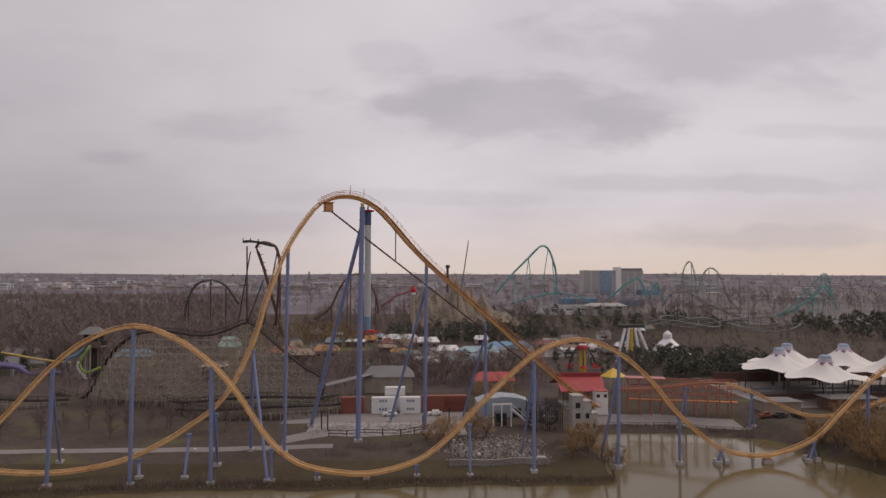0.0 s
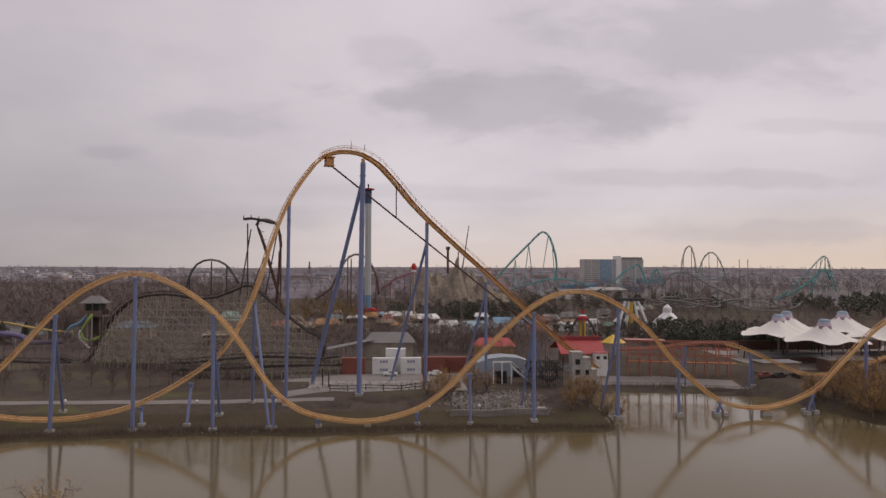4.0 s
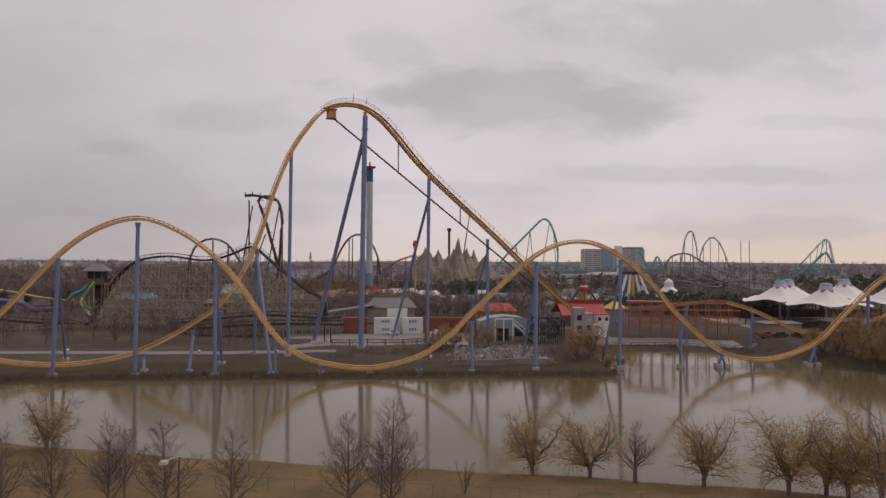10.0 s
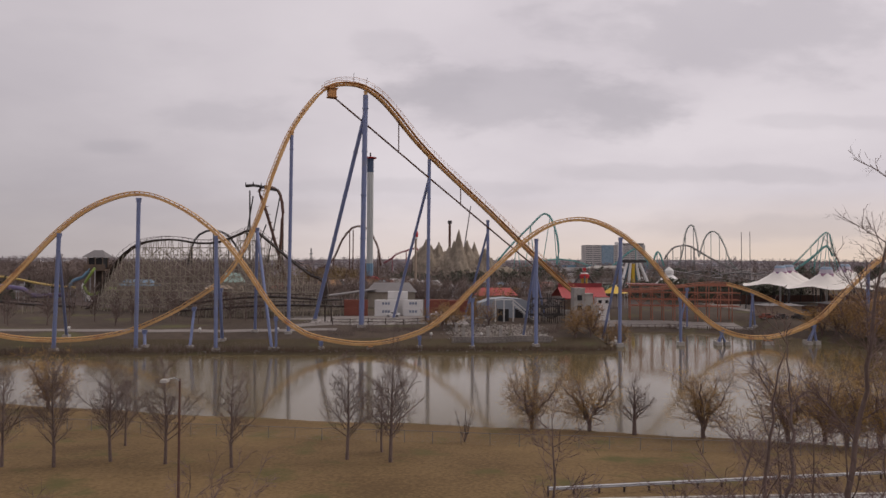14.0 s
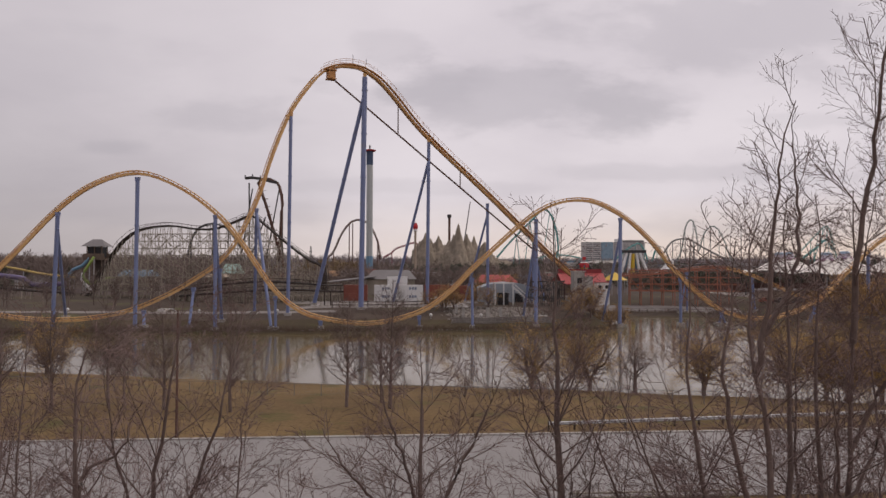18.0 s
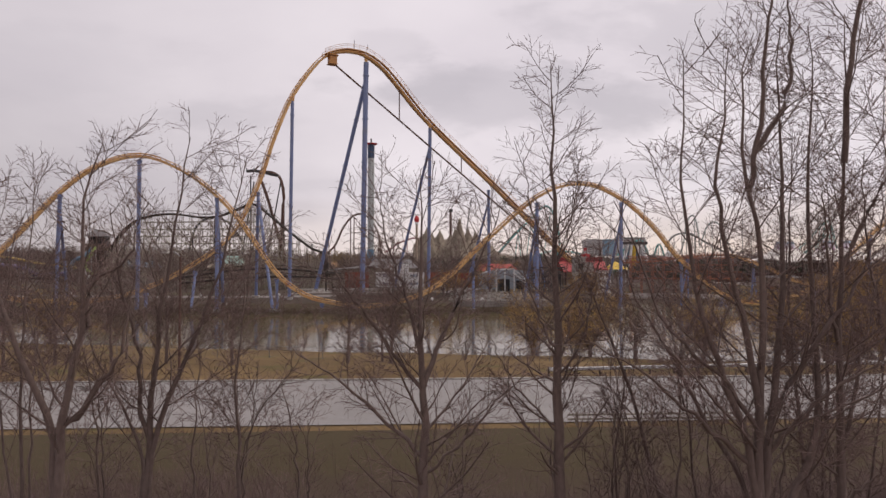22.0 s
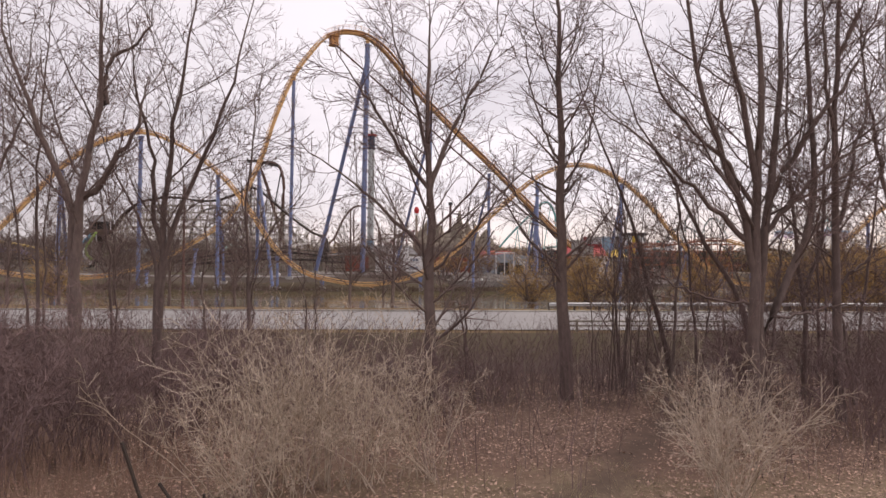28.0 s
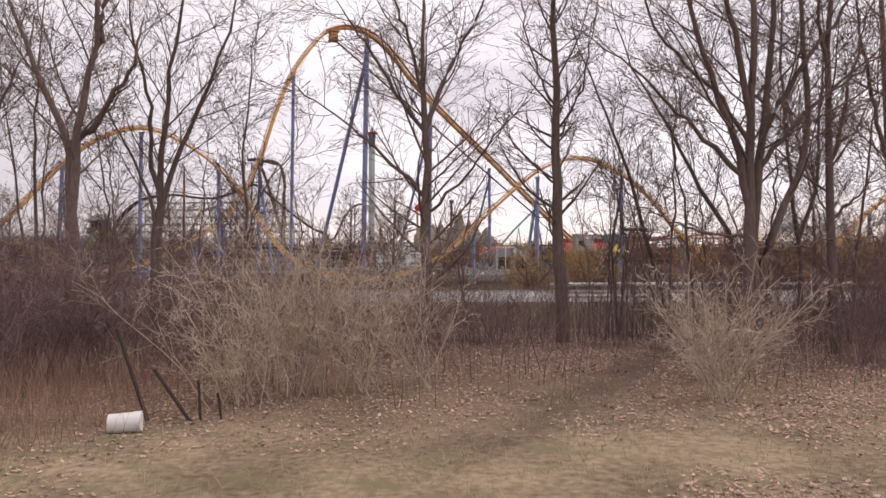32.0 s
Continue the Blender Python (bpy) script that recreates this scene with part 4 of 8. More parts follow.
def drop_legs(pts, w, spread=0.0):
    out = []
    for x, y, z in pts:
        g = ground_z(x, y)
        for s in ((-1, 1) if spread else (0,)):
            out.append(((x, y, z), (x + s * spread, y + abs(spread) * 0.3, g), w))
    return out


DIVE_TRACK = [(-68.49, 430, 11), (-73.84, 430, 28.46), (-80.98, 430, 52.92), (-85.25, 430, 66.2), (-81.15, 430, 69.05), (-75.61, 430, 67.7), (-72.81, 430, 64.22), (-70.97, 430, 53), (-71.49, 430, 35.47), (-73.04, 430, 17.98)]
far_coaster("dive_coaster", DIVE_TRACK, BROWN_STEEL, "dark red-brown steel dive coaster drop tower", 0.6,
            [(a, b, w) for a, b, w in zip([(-91.53, 432, 67.03), (-89.42, 432, 63.53), (-81.28, 432, 46), (-73.14, 432, 62.97), (-71.02, 432, 60.17)], [(-91.84, 436, 17.81), (-97.4, 436, 17.8), (-92.19, 436, 17.81), (-81.75, 436, 17.83), (-71.58, 436, 14.31)], (0.45, 0.4, 0.4, 0.4, 0.45))], leg_paint=DARK_STEEL)
top = Mesh()
for a, b in zip([(-93.55, 430, 69.62), (-89.08, 430, 70.02), (-84.25, 430, 69.37), (-79.41, 430, 68.01)], [(-89.08, 430, 70.02), (-84.25, 430, 69.37), (-79.41, 430, 68.01), (-74.22, 430, 67.01)]):
    top.beam(a, b, 3.2, 1.4)
root = thing("maintenance_platform", (0, 0, 0), "dark steel platform on top of the dive coaster", "platform")
part("deck", top, DARK_STEEL, root)
for a, b in zip([(-93.55, 430, 70.32), (-89.09, 430, 70.72), (-84.26, 430, 70.07), (-79.42, 430, 68.72)], [(-93.57, 430, 71.73), (-89.1, 430, 72.12), (-84.27, 430, 71.47), (-79.43, 430, 70.12)]):
    part("cage_post", Mesh().beam(a, b, 0.5), DARK_STEEL, root)
ladder = Mesh()
for a, b in zip([(-85.74, 429, 66.1), (-84.31, 429, 61.22), (-82.89, 429, 56.34), (-81.46, 429, 51.46), (-80.04, 429, 46.58), (-78.61, 429, 41.7), (-77.19, 429, 36.82), (-75.76, 429, 31.94)], [(-82.31, 429, 66.84), (-80.88, 429, 61.95), (-79.46, 429, 57.07), (-78.03, 429, 52.18), (-76.61, 429, 47.3), (-75.18, 429, 42.41), (-73.75, 429, 37.53), (-72.33, 429, 32.65)]):
    ladder.beam(a, b, 0.35)
part("lift_steps", ladder, BROWN_STEEL, root)
far_coaster("black_looping_coaster", [(-149.36, 500, 16.29), (-146.42, 500, 32.42), (-141.02, 500, 42.14), (-131.16, 500, 45.43), (-121.99, 500, 42.25), (-117.15, 500, 36.6), (-111.88, 500, 28.51)], DARK_STEEL, "black steel coaster arch behind the timber hill", 0.5,
            drop_legs([(-146.41, 500, 31.61), (-131.15, 500, 44.62), (-120.38, 500, 40.63)], 0.5))
far_coaster("red_inverted_coaster", [(-59.57, 517, 16.09), (-47.92, 517, 24.57), (-40.89, 517, 39.41), (-33.8, 517, 48.36), (-26.22, 517, 49.68), (-19.85, 517, 45.04), (-14.27, 517, 33.17), (-12.5, 517, 20.43)], BROWN_STEEL,
            "dark red inverted coaster loop beside the tower ride", 0.55, drop_legs([(-47.09, 517, 25.41), (-35.48, 517, 46.65), (-32.95, 517, 47.52), (-14.28, 517, 34.02)], 0.4))
LEV = [(128.7, 868, 26.79), (146.92, 868, 47.85), (172.56, 868, 73.42), (185.07, 868, 85.88), (191.7, 868, 87.39), (198.33, 868, 80.16), (204.95, 868, 59.8), (207.14, 868, 39.42), (205.65, 868, 23.42)]
far_coaster("teal_coaster_lift", LEV, TEAL, "tall teal steel coaster lift hill in the distance", 0.85,
            [(a, b, 0.5) for a, b in zip([(153.5, 868, 52.24), (153.5, 868, 52.24), (171.09, 868, 71.22), (171.09, 868, 71.22), (196.12, 868, 81.6), (202.01, 868, 67.06), (204.95, 868, 59.8)], [(149.14, 868, 17.45), (157.91, 868, 17.48), (163.77, 868, 17.49), (176.96, 868, 17.53), (185.78, 868, 17.55), (205.65, 868, 17.61), (209.33, 868, 17.62)])], step=8, gauge=1.4)
far_coaster("teal_coaster_low_run", [(135.41, 800, 15.58), (159.02, 800, 22.31), (182.72, 800, 28.41), (203.12, 800, 27.81), (220.16, 800, 23.84), (233.82, 800, 15.82)], TEAL, "low teal coaster run before the tall hill", 0.7, drop_legs([(148.89, 800, 19.61), (169.16, 800, 25.02), (189.52, 800, 28.43)], 0.5), step=8)
far_coaster("teal_coaster_hills", [(278.52, 900, 14.38), (294.01, 900, 25.03), (308, 900, 37.23), (320.46, 900, 44.89), (327.45, 900, 44.92), (334.4, 900, 31.25), (340.55, 900, 14.54), (346.87, 900, 32.82), (350.81, 900, 40.46), (354.69, 900, 34.37), (360.06, 900, 16.11)], TEAL, "pale teal coaster hills in front of the office block", 0.8,
            drop_legs([(301.78, 900, 31.13), (320.46, 900, 44.89), (332.85, 900, 34.29), (350.03, 900, 40.45)], 0.5), step=8)
far_coaster("grey_teal_twin_arch", [(286.5, 694, 12.88), (295.66, 694, 30.54), (300.04, 694, 54.13), (304.33, 694, 63.01), (308.58, 694, 62.45), (312.12, 694, 48.3), (314.43, 694, 30.61), (320.01, 694, 48.34), (327.38, 694, 57.25), (335.27, 694, 54.34), (343.09, 694, 39.59), (348.46, 694, 24.83), (359.37, 694, 14.21)], mat("grey_teal_paint", (0.22, 0.26, 0.25)), "grey-teal steel coaster arches on the skyline", 0.5,
            drop_legs([(300.04, 694, 54.13), (308.57, 694, 61.27), (320.01, 694, 48.34), (327.37, 694, 56.66), (336.48, 694, 53.17), (343.68, 694, 37.82)], 0.35), step=5)
far_coaster("magenta_coaster", [(-11.7, 600, 22.5), (-4.1, 600, 26.9), (-0.8, 600, 30.2), (8.0, 600, 33.5), (16.8, 600, 35.7), (20.1, 600, 30.2), (23.4, 600, 22.5)], mat("dull_magenta_paint", (0.30, 0.10, 0.12)), "dull magenta steel coaster run beside the rock mountain", 0.6,
            drop_legs([(-4.1, 600, 26.9), (8.0, 600, 33.5), (20.1, 600, 30.2)], 0.4), step=5)
GREY_STEEL = mat("grey_steel_coaster", (0.20, 0.19, 0.19), (0.155, 0.148, 0.148), 0.6)
far_coaster("grey_suspended_coaster", [(207.78, 520, 26.23), (213.69, 520, 34.17), (221.39, 520, 36.85), (229.09, 520, 36), (239.5, 520, 29.86), (250.83, 520, 24.16), (264.48, 520, 18.44), (273.63, 520, 16.69)], GREY_STEEL, "dark grey suspended coaster lift and drop", 0.45,
            drop_legs([(210.05, 520, 29.75), (214.59, 520, 34.17), (220.94, 520, 36.4), (224.56, 520, 36.42), (229.09, 520, 35.56), (231.8, 520, 34.25), (239.5, 520, 29.86), (245.39, 520, 26.79), (251.74, 520, 23.72), (259.02, 520, 20.64)], 0.35), step=5)
web = Mesh()
rw = np.random.default_rng(3)
for k in range(9):
    c = np.array([rw.uniform(205, 290), rw.uniform(470, 560), 0])
    c[2] = ground_z(c[0], c[1]) + rw.uniform(3, 9)
    a = np.linspace(0, 2 * np.pi, 26)
    rr = rw.uniform(9, 22)
    web.tube(np.stack([c[0] + rr * 1.6 * np.cos(a), c[1] + rr * np.sin(a), c[2] + 2.5 * np.sin(a * 2 + k)], 1), 0.45, 4)
    for q in range(0, 26, 2):
        x, y = c[0] + rr * 1.6 * np.cos(a[q]), c[1] + rr * np.sin(a[q])
        web.beam((x, y, ground_z(x, y)), (x, y, c[2] + 2.5 * np.sin(a[q] * 2 + k)), 0.3)
single("compact_grey_coaster", web, GREY_STEEL, "tangle of low grey coaster track and posts", "roller coaster")
far_coaster("teal_coaster_right", [(333.78, 585, 12.88), (345.26, 585, 18.4), (357.35, 585, 28.47), (369.51, 585, 40.58), (378.53, 585, 49.69), (382.75, 585, 51.23), (385.85, 585, 46.7), (388.83, 585, 33.11), (392.34, 585, 19.52)], TEAL, "teal steel coaster hill above the pale car parks", 0.42,
            [(a, b, 0.28) for a, b in zip([(367.39, 585, 38.55), (374.81, 585, 45.64), (379.05, 585, 49.69), (382.22, 585, 50.72), (383.27, 585, 50.72), (384.81, 585, 47.71), (357.35, 585, 28.47), (381.17, 585, 50.71)], [(367.06, 585, 9.42), (369.15, 585, 9.43), (373.32, 585, 7.93), (385.91, 585, 9.45), (378.03, 585, 7.93), (392.19, 585, 7.95), (356.1, 585, 9.41), (366.01, 585, 9.42)])], step=5)
far_coaster("teal_coaster_right_low", [(347.68, 600, 12.51), (363.77, 600, 19.22), (379.97, 600, 30.6), (391.91, 600, 39.94), (397.18, 600, 30.66)], TEAL, "lower teal coaster track behind the tents", 0.7, drop_legs([(363.77, 600, 19.22), (379.97, 600, 30.6)], 0.5), step=5)
for px in [(258.84, 499, 46.91), (265.45, 499, 46.95)]:
    root = thing("tall_mast", (px[0], px[1], 0), "thin tall grey ride mast on the skyline", "mast", "thin ride masts")
    part("pole", Mesh().tube(np.array([(0, 0, 7), (0, 0, px[2])]), (0.34, 0.26), 6), GREY_STEEL, root)

# ---------------------------------------------------------------- towers, mountain, office block
tx, ty = -17.8, 452.0
tower = thing("swing_tower", (tx, ty, 0), "tall pale tower ride with blue base and top", "tower ride")
part("shaft", Mesh().tube(np.array([(0, 0, 22), (0, 0, 82)]), 2.1, 8), mat("pale_grey_tower", (0.42, 0.44, 0.44), (0.36, 0.38, 0.38), 0.6, big=0.05, fine=0.8), tower)
part("shaft_base", Mesh().tube(np.array([(0, 0, 7), (0, 0, 22)]), 2.3, 8), BLUE_PAINT, tower, "blue lower shaft")
part("shaft_top", Mesh().tube(np.array([(0, 0, 82), (0, 0, 91)]), 2.2, 8), mat("dark_blue_paint", (0.06, 0.09, 0.16)), tower, "dark blue upper shaft")
part("crown_ring", Mesh().tube(np.array([(0, 0, 91), (0, 0, 91.8), (0, 0, 92.2)]), (3.6, 4.2, 2.0), 12), RED, tower, "red crown disc")
part("lamp_mast", Mesh().tube(np.array([(0, 0, 92), (0, 0, 95)]), 0.5, 6), DARK_STEEL, tower)
part("swing_ring", Mesh().tube(np.array([(0, 0, 11.5), (0, 0, 13.5)]), 5.0, 14), RED, tower, "red seat ring")
for k in range(8):
    a = k * math.pi / 4
    part("seat_arm", Mesh().beam((5 * math.cos(a), 5 * math.sin(a), 12.5), (9 * math.cos(a), 9 * math.sin(a), 11.5), 0.7), RED, tower)


def build_mountain():
    peaks = [(47.44, 540, 48.01), (40.74, 540, 36.78), (33.11, 540, 39.43), (27.3, 540, 38.51), (22.37, 540, 41.61), (55.11, 540, 40.44), (61.87, 540, 39.57), (68.65, 540, 34.67), (17.94, 540, 35.79), (50.6, 540, 42.65), (43.87, 540, 39.48)]
    xs, ys = np.linspace(12, 106, 130), np.linspace(505, 575, 60)
    X, Y = np.meshgrid(xs, ys)
    Z = np.full(X.shape, 6.0)
    for i, (x, y, z) in enumerate(peaks):
        y = 525 + (i * 7) % 22
        w = 5.8 + (i % 3) * 1.8
        d = np.hypot((X - x), (Y - y) * 0.7) / w
        Z = np.maximum(Z, 7 + (z - 7) * np.clip(1 - d * 0.5, 0, 1) ** 1.1)
    base = 13 * np.clip(1 - ((X - 58) / 44) ** 4, 0, 1) * np.clip(1 - ((Y - 540) / 33) ** 4, 0, 1)
    Z = np.maximum(Z, 7 + base)
    nz = np.array([noise.fractal(Vector((x * 0.16, y * 0.16, 0)), 1.0, 2.0, 4) for x, y in zip(X.ravel(), Y.ravel())]).reshape(X.shape)
    fold = np.array([noise.hetero_terrain(Vector((x * 0.22, y * 0.22, 5)), 0.6, 2.1, 4, 0.4) for x, y in zip(X.ravel(), Y.ravel())]).reshape(X.shape)
    crag = np.array([abs(noise.noise(Vector((x * 0.34, y * 0.22, 2)))) for x, y in zip(X.ravel(), Y.ravel())]).reshape(X.shape)
    Z = Z + (nz * 3.0 + np.clip(fold, -1.5, 2.5) * 1.0 - crag * 5.0 + 0.6) * (Z > 7.5)
    v = np.stack([X, Y, Z], -1).reshape(-1, 3)
    nx = len(xs)
    i = (np.arange(len(ys) - 1)[:, None] * nx + np.arange(nx - 1)[None]).ravel()
    me = quick("rock_mountain", v, np.stack([i, i + 1, i + nx + 1, i + nx], 1), MOUNTAIN)
    single("rock_mountain", me, MOUNTAIN, "artificial tan rock mountain with jagged spires", "mountain")


build_mountain()
ob = [(43.12, 560, 57.1), (43.21, 560, 29.25)]
root = thing("drop_tower", (ob[0][0], 560, 0), "dark slender drop tower behind the rock mountain", "tower ride")
part("shaft", Mesh().tube(np.array([(0, 0, 8), (0, 0, ob[0][2] - 1)]), 1.0, 6), BROWN_STEEL, root)
part("head", Mesh().box((0, 0, ob[0][2] - 0.5), (3.2, 3.2, 2.4)), DARK_STEEL, root)
rt = [(11.67, 427, 41.45), (11.81, 427, 11.19)]
root = thing("observation_ride", (rt[0][0], 427, 0), "slim tower ride with red and white gondola", "tower ride")
part("shaft", Mesh().tube(np.array([(0, 0, 6), (0, 0, rt[0][2] + 1)]), 0.7, 6), TAN_WALL, root)
part("gondola", Mesh().tube(np.array([(0, 0, rt[0][2] - 3), (0, 0, rt[0][2] - 1), (0, 0, rt[0][2] + 1)]), (1.2, 1.7, 0.9), 10), RED, root)
part("gondola_band", Mesh().tube(np.array([(0, 0, rt[0][2] - 4.2), (0, 0, rt[0][2] - 3)]), 1.3, 10), WHITE, root)
crane = [(77.11, 800, 30.03), (86.3, 800, 91.3)]
root = thing("slingshot_mast", (0, 0, 0), "thin leaning lattice mast beside the mountain", "mast")
part("mast", Mesh().tube(np.array(crane), (0.9, 0.5), 4), GREY_STEEL, root)
comm = [(-186.52, 1500, -5.81), (-187.08, 1500, 57.98)]
root = thing("radio_tower", (0, 0, 0), "distant grey lattice radio tower", "tower")
for dx, dy in ((-4, 0), (4, 0), (0, 5)):
    part("leg", Mesh().beam((comm[0][0] + dx, 1500 + dy, comm[0][2] - 8), (comm[0][0] + dx * 0.25, 1500 + dy * 0.25, comm[1][2]), 0.9), GREY_STEEL, root)
part("antenna_platform", Mesh().box((comm[0][0], 1500, comm[1][2] - 12), (6, 6, 2)), GREY_STEEL, root)


GLASS_GREY = mat("grey_window_glass", (0.13, 0.14, 0.15), (0.10, 0.11, 0.12), 0.15, bump=0, spec=0.6)


def office_block():
    x0, x1 = 343.0, 456.0
    y, g, z1 = 1230.0, 13.0, 60.0
    root = thing("office_block", (0, 0, 0), "long pale concrete multi-storey block with window bands", "building")
    mat_window = GLASS_GREY
    wall = mat("pale_office_concrete", (0.50, 0.47, 0.45), (0.43, 0.41, 0.39), 0.9, big=0.03, fine=0.3)
    part("wall", Mesh().box(((x0 + x1) / 2, y + 12, (g + z1) / 2), (x1 - x0, 24, z1 - g)), wall, root)
    part("glass_front", Mesh().box((x0 + 42, y - 0.6, (g + z1) / 2 + 1), (22, 1.6, z1 - g - 2)), mat("blue_curtain_glass", (0.20, 0.30, 0.38), (0.14, 0.22, 0.29), 0.15, big=0.2, fine=0.4, bump=0, spec=0.6), root, "blue glass front")
    part("stair_tower", Mesh().box((x0 + 66, y + 9, (g + z1) / 2 + 3), (9, 20, z1 - g + 6)), WHITE, root)
    part("roof_plant", Mesh().box((x0 + 95, y + 12, z1 + 2), (36, 12, 4)), ROOF_GREY, root)
    for k in range(12):
        z = g + 6 + k * 3.6
        for a, b in ((x0 + 2, x0 + 14), (x0 + 16, x0 + 29), (x0 + 55, x0 + 60), (x0 + 73, x0 + 83), (x0 + 85, x0 + 96), (x0 + 99, x1 - 3)):
            part("window_band", Mesh().box(((a + b) / 2, y - 0.15, z), (b - a, 0.4, 1.1)), mat_window, root)
    part("low_wing", Mesh().box((x1 + 4, y - 10, g + 6), (34, 24, 10)), BLUE_PAINT, root, "blue clad low wing")


office_block()


# ---------------------------------------------------------------- tents
STRIPE = mat("purple_red_tent_collar", (0.30, 0.13, 0.17), (0.16, 0.10, 0.20), 0.7, big=0.6, fine=1.5)


mat_lilac = mat("pale_lilac_canvas", (0.50, 0.45, 0.50), (0.44, 0.39, 0.45), 0.7, big=0.4, fine=2)
mat_cap = mat("grey_blue_canvas", (0.27, 0.35, 0.44), (0.22, 0.29, 0.37), 0.7, big=0.4, fine=2)


def tent(x, y, zp, ze, r, rz):
    root = thing("peaked_tent", (x, y, 0), "white tensile canvas tent with a striped collar", "tent", "white peaked tents", rz=rz)
    nr, na = 9, 32
    v, f = [], []
    for i in range(nr + 1):
        s = i / nr
        for j in range(na):
            a = 2 * math.pi * j / na
            scallop = 1 + 0.10 * math.cos(6 * a)
            rr = 1.2 + (r * scallop - 1.2) * s
            sag = -0.9 * s * s * (0.5 - 0.5 * math.cos(6 * a))
            v.append((rr * math.cos(a), rr * math.sin(a), ze + (zp - 1.2 - ze) * (1 - s) ** 1.9 + sag * -1.2))
    for i in range(nr):
        for j in range(na):
            f.append([i * na + j, i * na + (j + 1) % na, (i + 1) * na + (j + 1) % na, (i + 1) * na + j])
    part("canopy", Mesh().add(v, f), CANVAS, root, smooth=True)
    part("collar", Mesh().tube(np.array([(0, 0, zp - 3.4), (0, 0, zp - 2.3)]), (3.5, 2.5), 20), STRIPE, root, "striped purple and red collar")
    part("upper_collar", Mesh().tube(np.array([(0, 0, zp - 2.3), (0, 0, zp - 0.9)]), (2.5, 1.9), 20), mat_lilac, root, "pale lilac collar")
    part("cap", Mesh().tube(np.array([(0, 0, zp - 0.9), (0, 0, zp - 0.1), (0, 0, zp + 0.1)]), (2.2, 1.7, 1.2), 16), mat_cap, root, "grey-blue cap ring")
    g = ground_z(x, y)
    part("mast", Mesh().tube(np.array([(0, 0, g), (0, 0, zp - 1)]), 0.35, 8), STEEL, root)
    for k in range(6):
        a = k * math.pi / 3
        part("edge_post", Mesh().tube(np.array([(r * 1.08 * math.cos(a), r * 1.08 * math.sin(a), g), (r * 1.02 * math.cos(a), r * 1.02 * math.sin(a), ze + 0.1)]), 0.22, 6), DARK_STEEL, root)


for a in ((149, 258, 21.0, 13.2, 14.5, 10), (160, 271, 21.4, 13.5, 14, 40), (154, 237, 20.6, 12.8, 14, 5), (180, 265, 21.7, 13.5, 15, 25), (184, 243, 21.2, 13.2, 15, 50), (206, 255, 21.7, 13.5, 15, 0)):
    tent(*a)
stand = thing("pavilion_stand", (0, 0, 0), "dark grandstand and stage under the tents", "grandstand")
for k in range(3):
    part("seat_tier", Mesh().box((168, 244 + k * 4, ground_z(168, 250) + 0.5 + k * 0.45), (66, 3.9, 1.0 + k * 0.9)), ROOF_GREY, stand)
part("back_wall", Mesh().box((170, 280, ground_z(170, 276) + 2), (74, 0.6, 4)), BROWN_STEEL, stand)
part("front_fence", Mesh().box((166, 240, ground_z(166, 240) + 1.6), (70, 0.3, 1.3)), BROWN_STEEL, stand)

# ---------------------------------------------------------------- brake structure, station, rides
def brake_structure():
    a, b = np.array([79.0, 229.0]), np.array([113.0, 220.5])
    d = (b - a) / np.linalg.norm(b - a)
    s = np.array([-d[1], d[0]])
    root = thing("brake_run_structure", (0, 0, 0), "orange-red open steel frame carrying the final brake run", "steel frame")
    L = np.linalg.norm(b - a)
    g = ground_z(*a)
    zt = 14.2
    for w in (-2.2, 2.2):
        for u in np.arange(0, L + 0.1, 3.6):
            q = a + d * u + s * w
            part("post", Mesh().beam((*q, g), (*q, zt), 0.24), RED_TRACK, root)
        for z in (7.4, 9.6, 11.9, zt):
            part("girder", Mesh().beam((*(a + s * w), z), (*(b + s * w), z), 0.2, 0.3), RED_TRACK, root)
        for u in np.arange(0, L - 3, 3.6):
            q0, q1 = a + d * u + s * w, a + d * (u + 3.6) + s * w
            k = int(u / 3.6) % 2
            part("brace", Mesh().beam((*q0, 7.4 if k else 11.9), (*q1, 11.9 if k else 7.4), 0.14), RED_TRACK, root)
    for u in np.arange(0, L + 0.1, 3.6):
        q = a + d * u
        part("cross_beam", Mesh().beam((*(q - s * 2.4), 11.9), (*(q + s * 2.4), 11.9), 0.25), RED_TRACK, root)
    part("roof_sheet", Mesh().beam((*(a - d), zt + 0.5), (*(a + d * 12), zt + 0.4), 5.0, 0.18), mat("faded_red_roof_sheet", (0.44, 0.20, 0.19), (0.38, 0.17, 0.16), 0.8), root, "faded red roof")
    part("walkway", Mesh().beam((*(a + s * 1.2), 7.2), (*(b + s * 1.2), 7.2), 2.0, 0.15), ORANGE_DARK, root)


brake_structure()


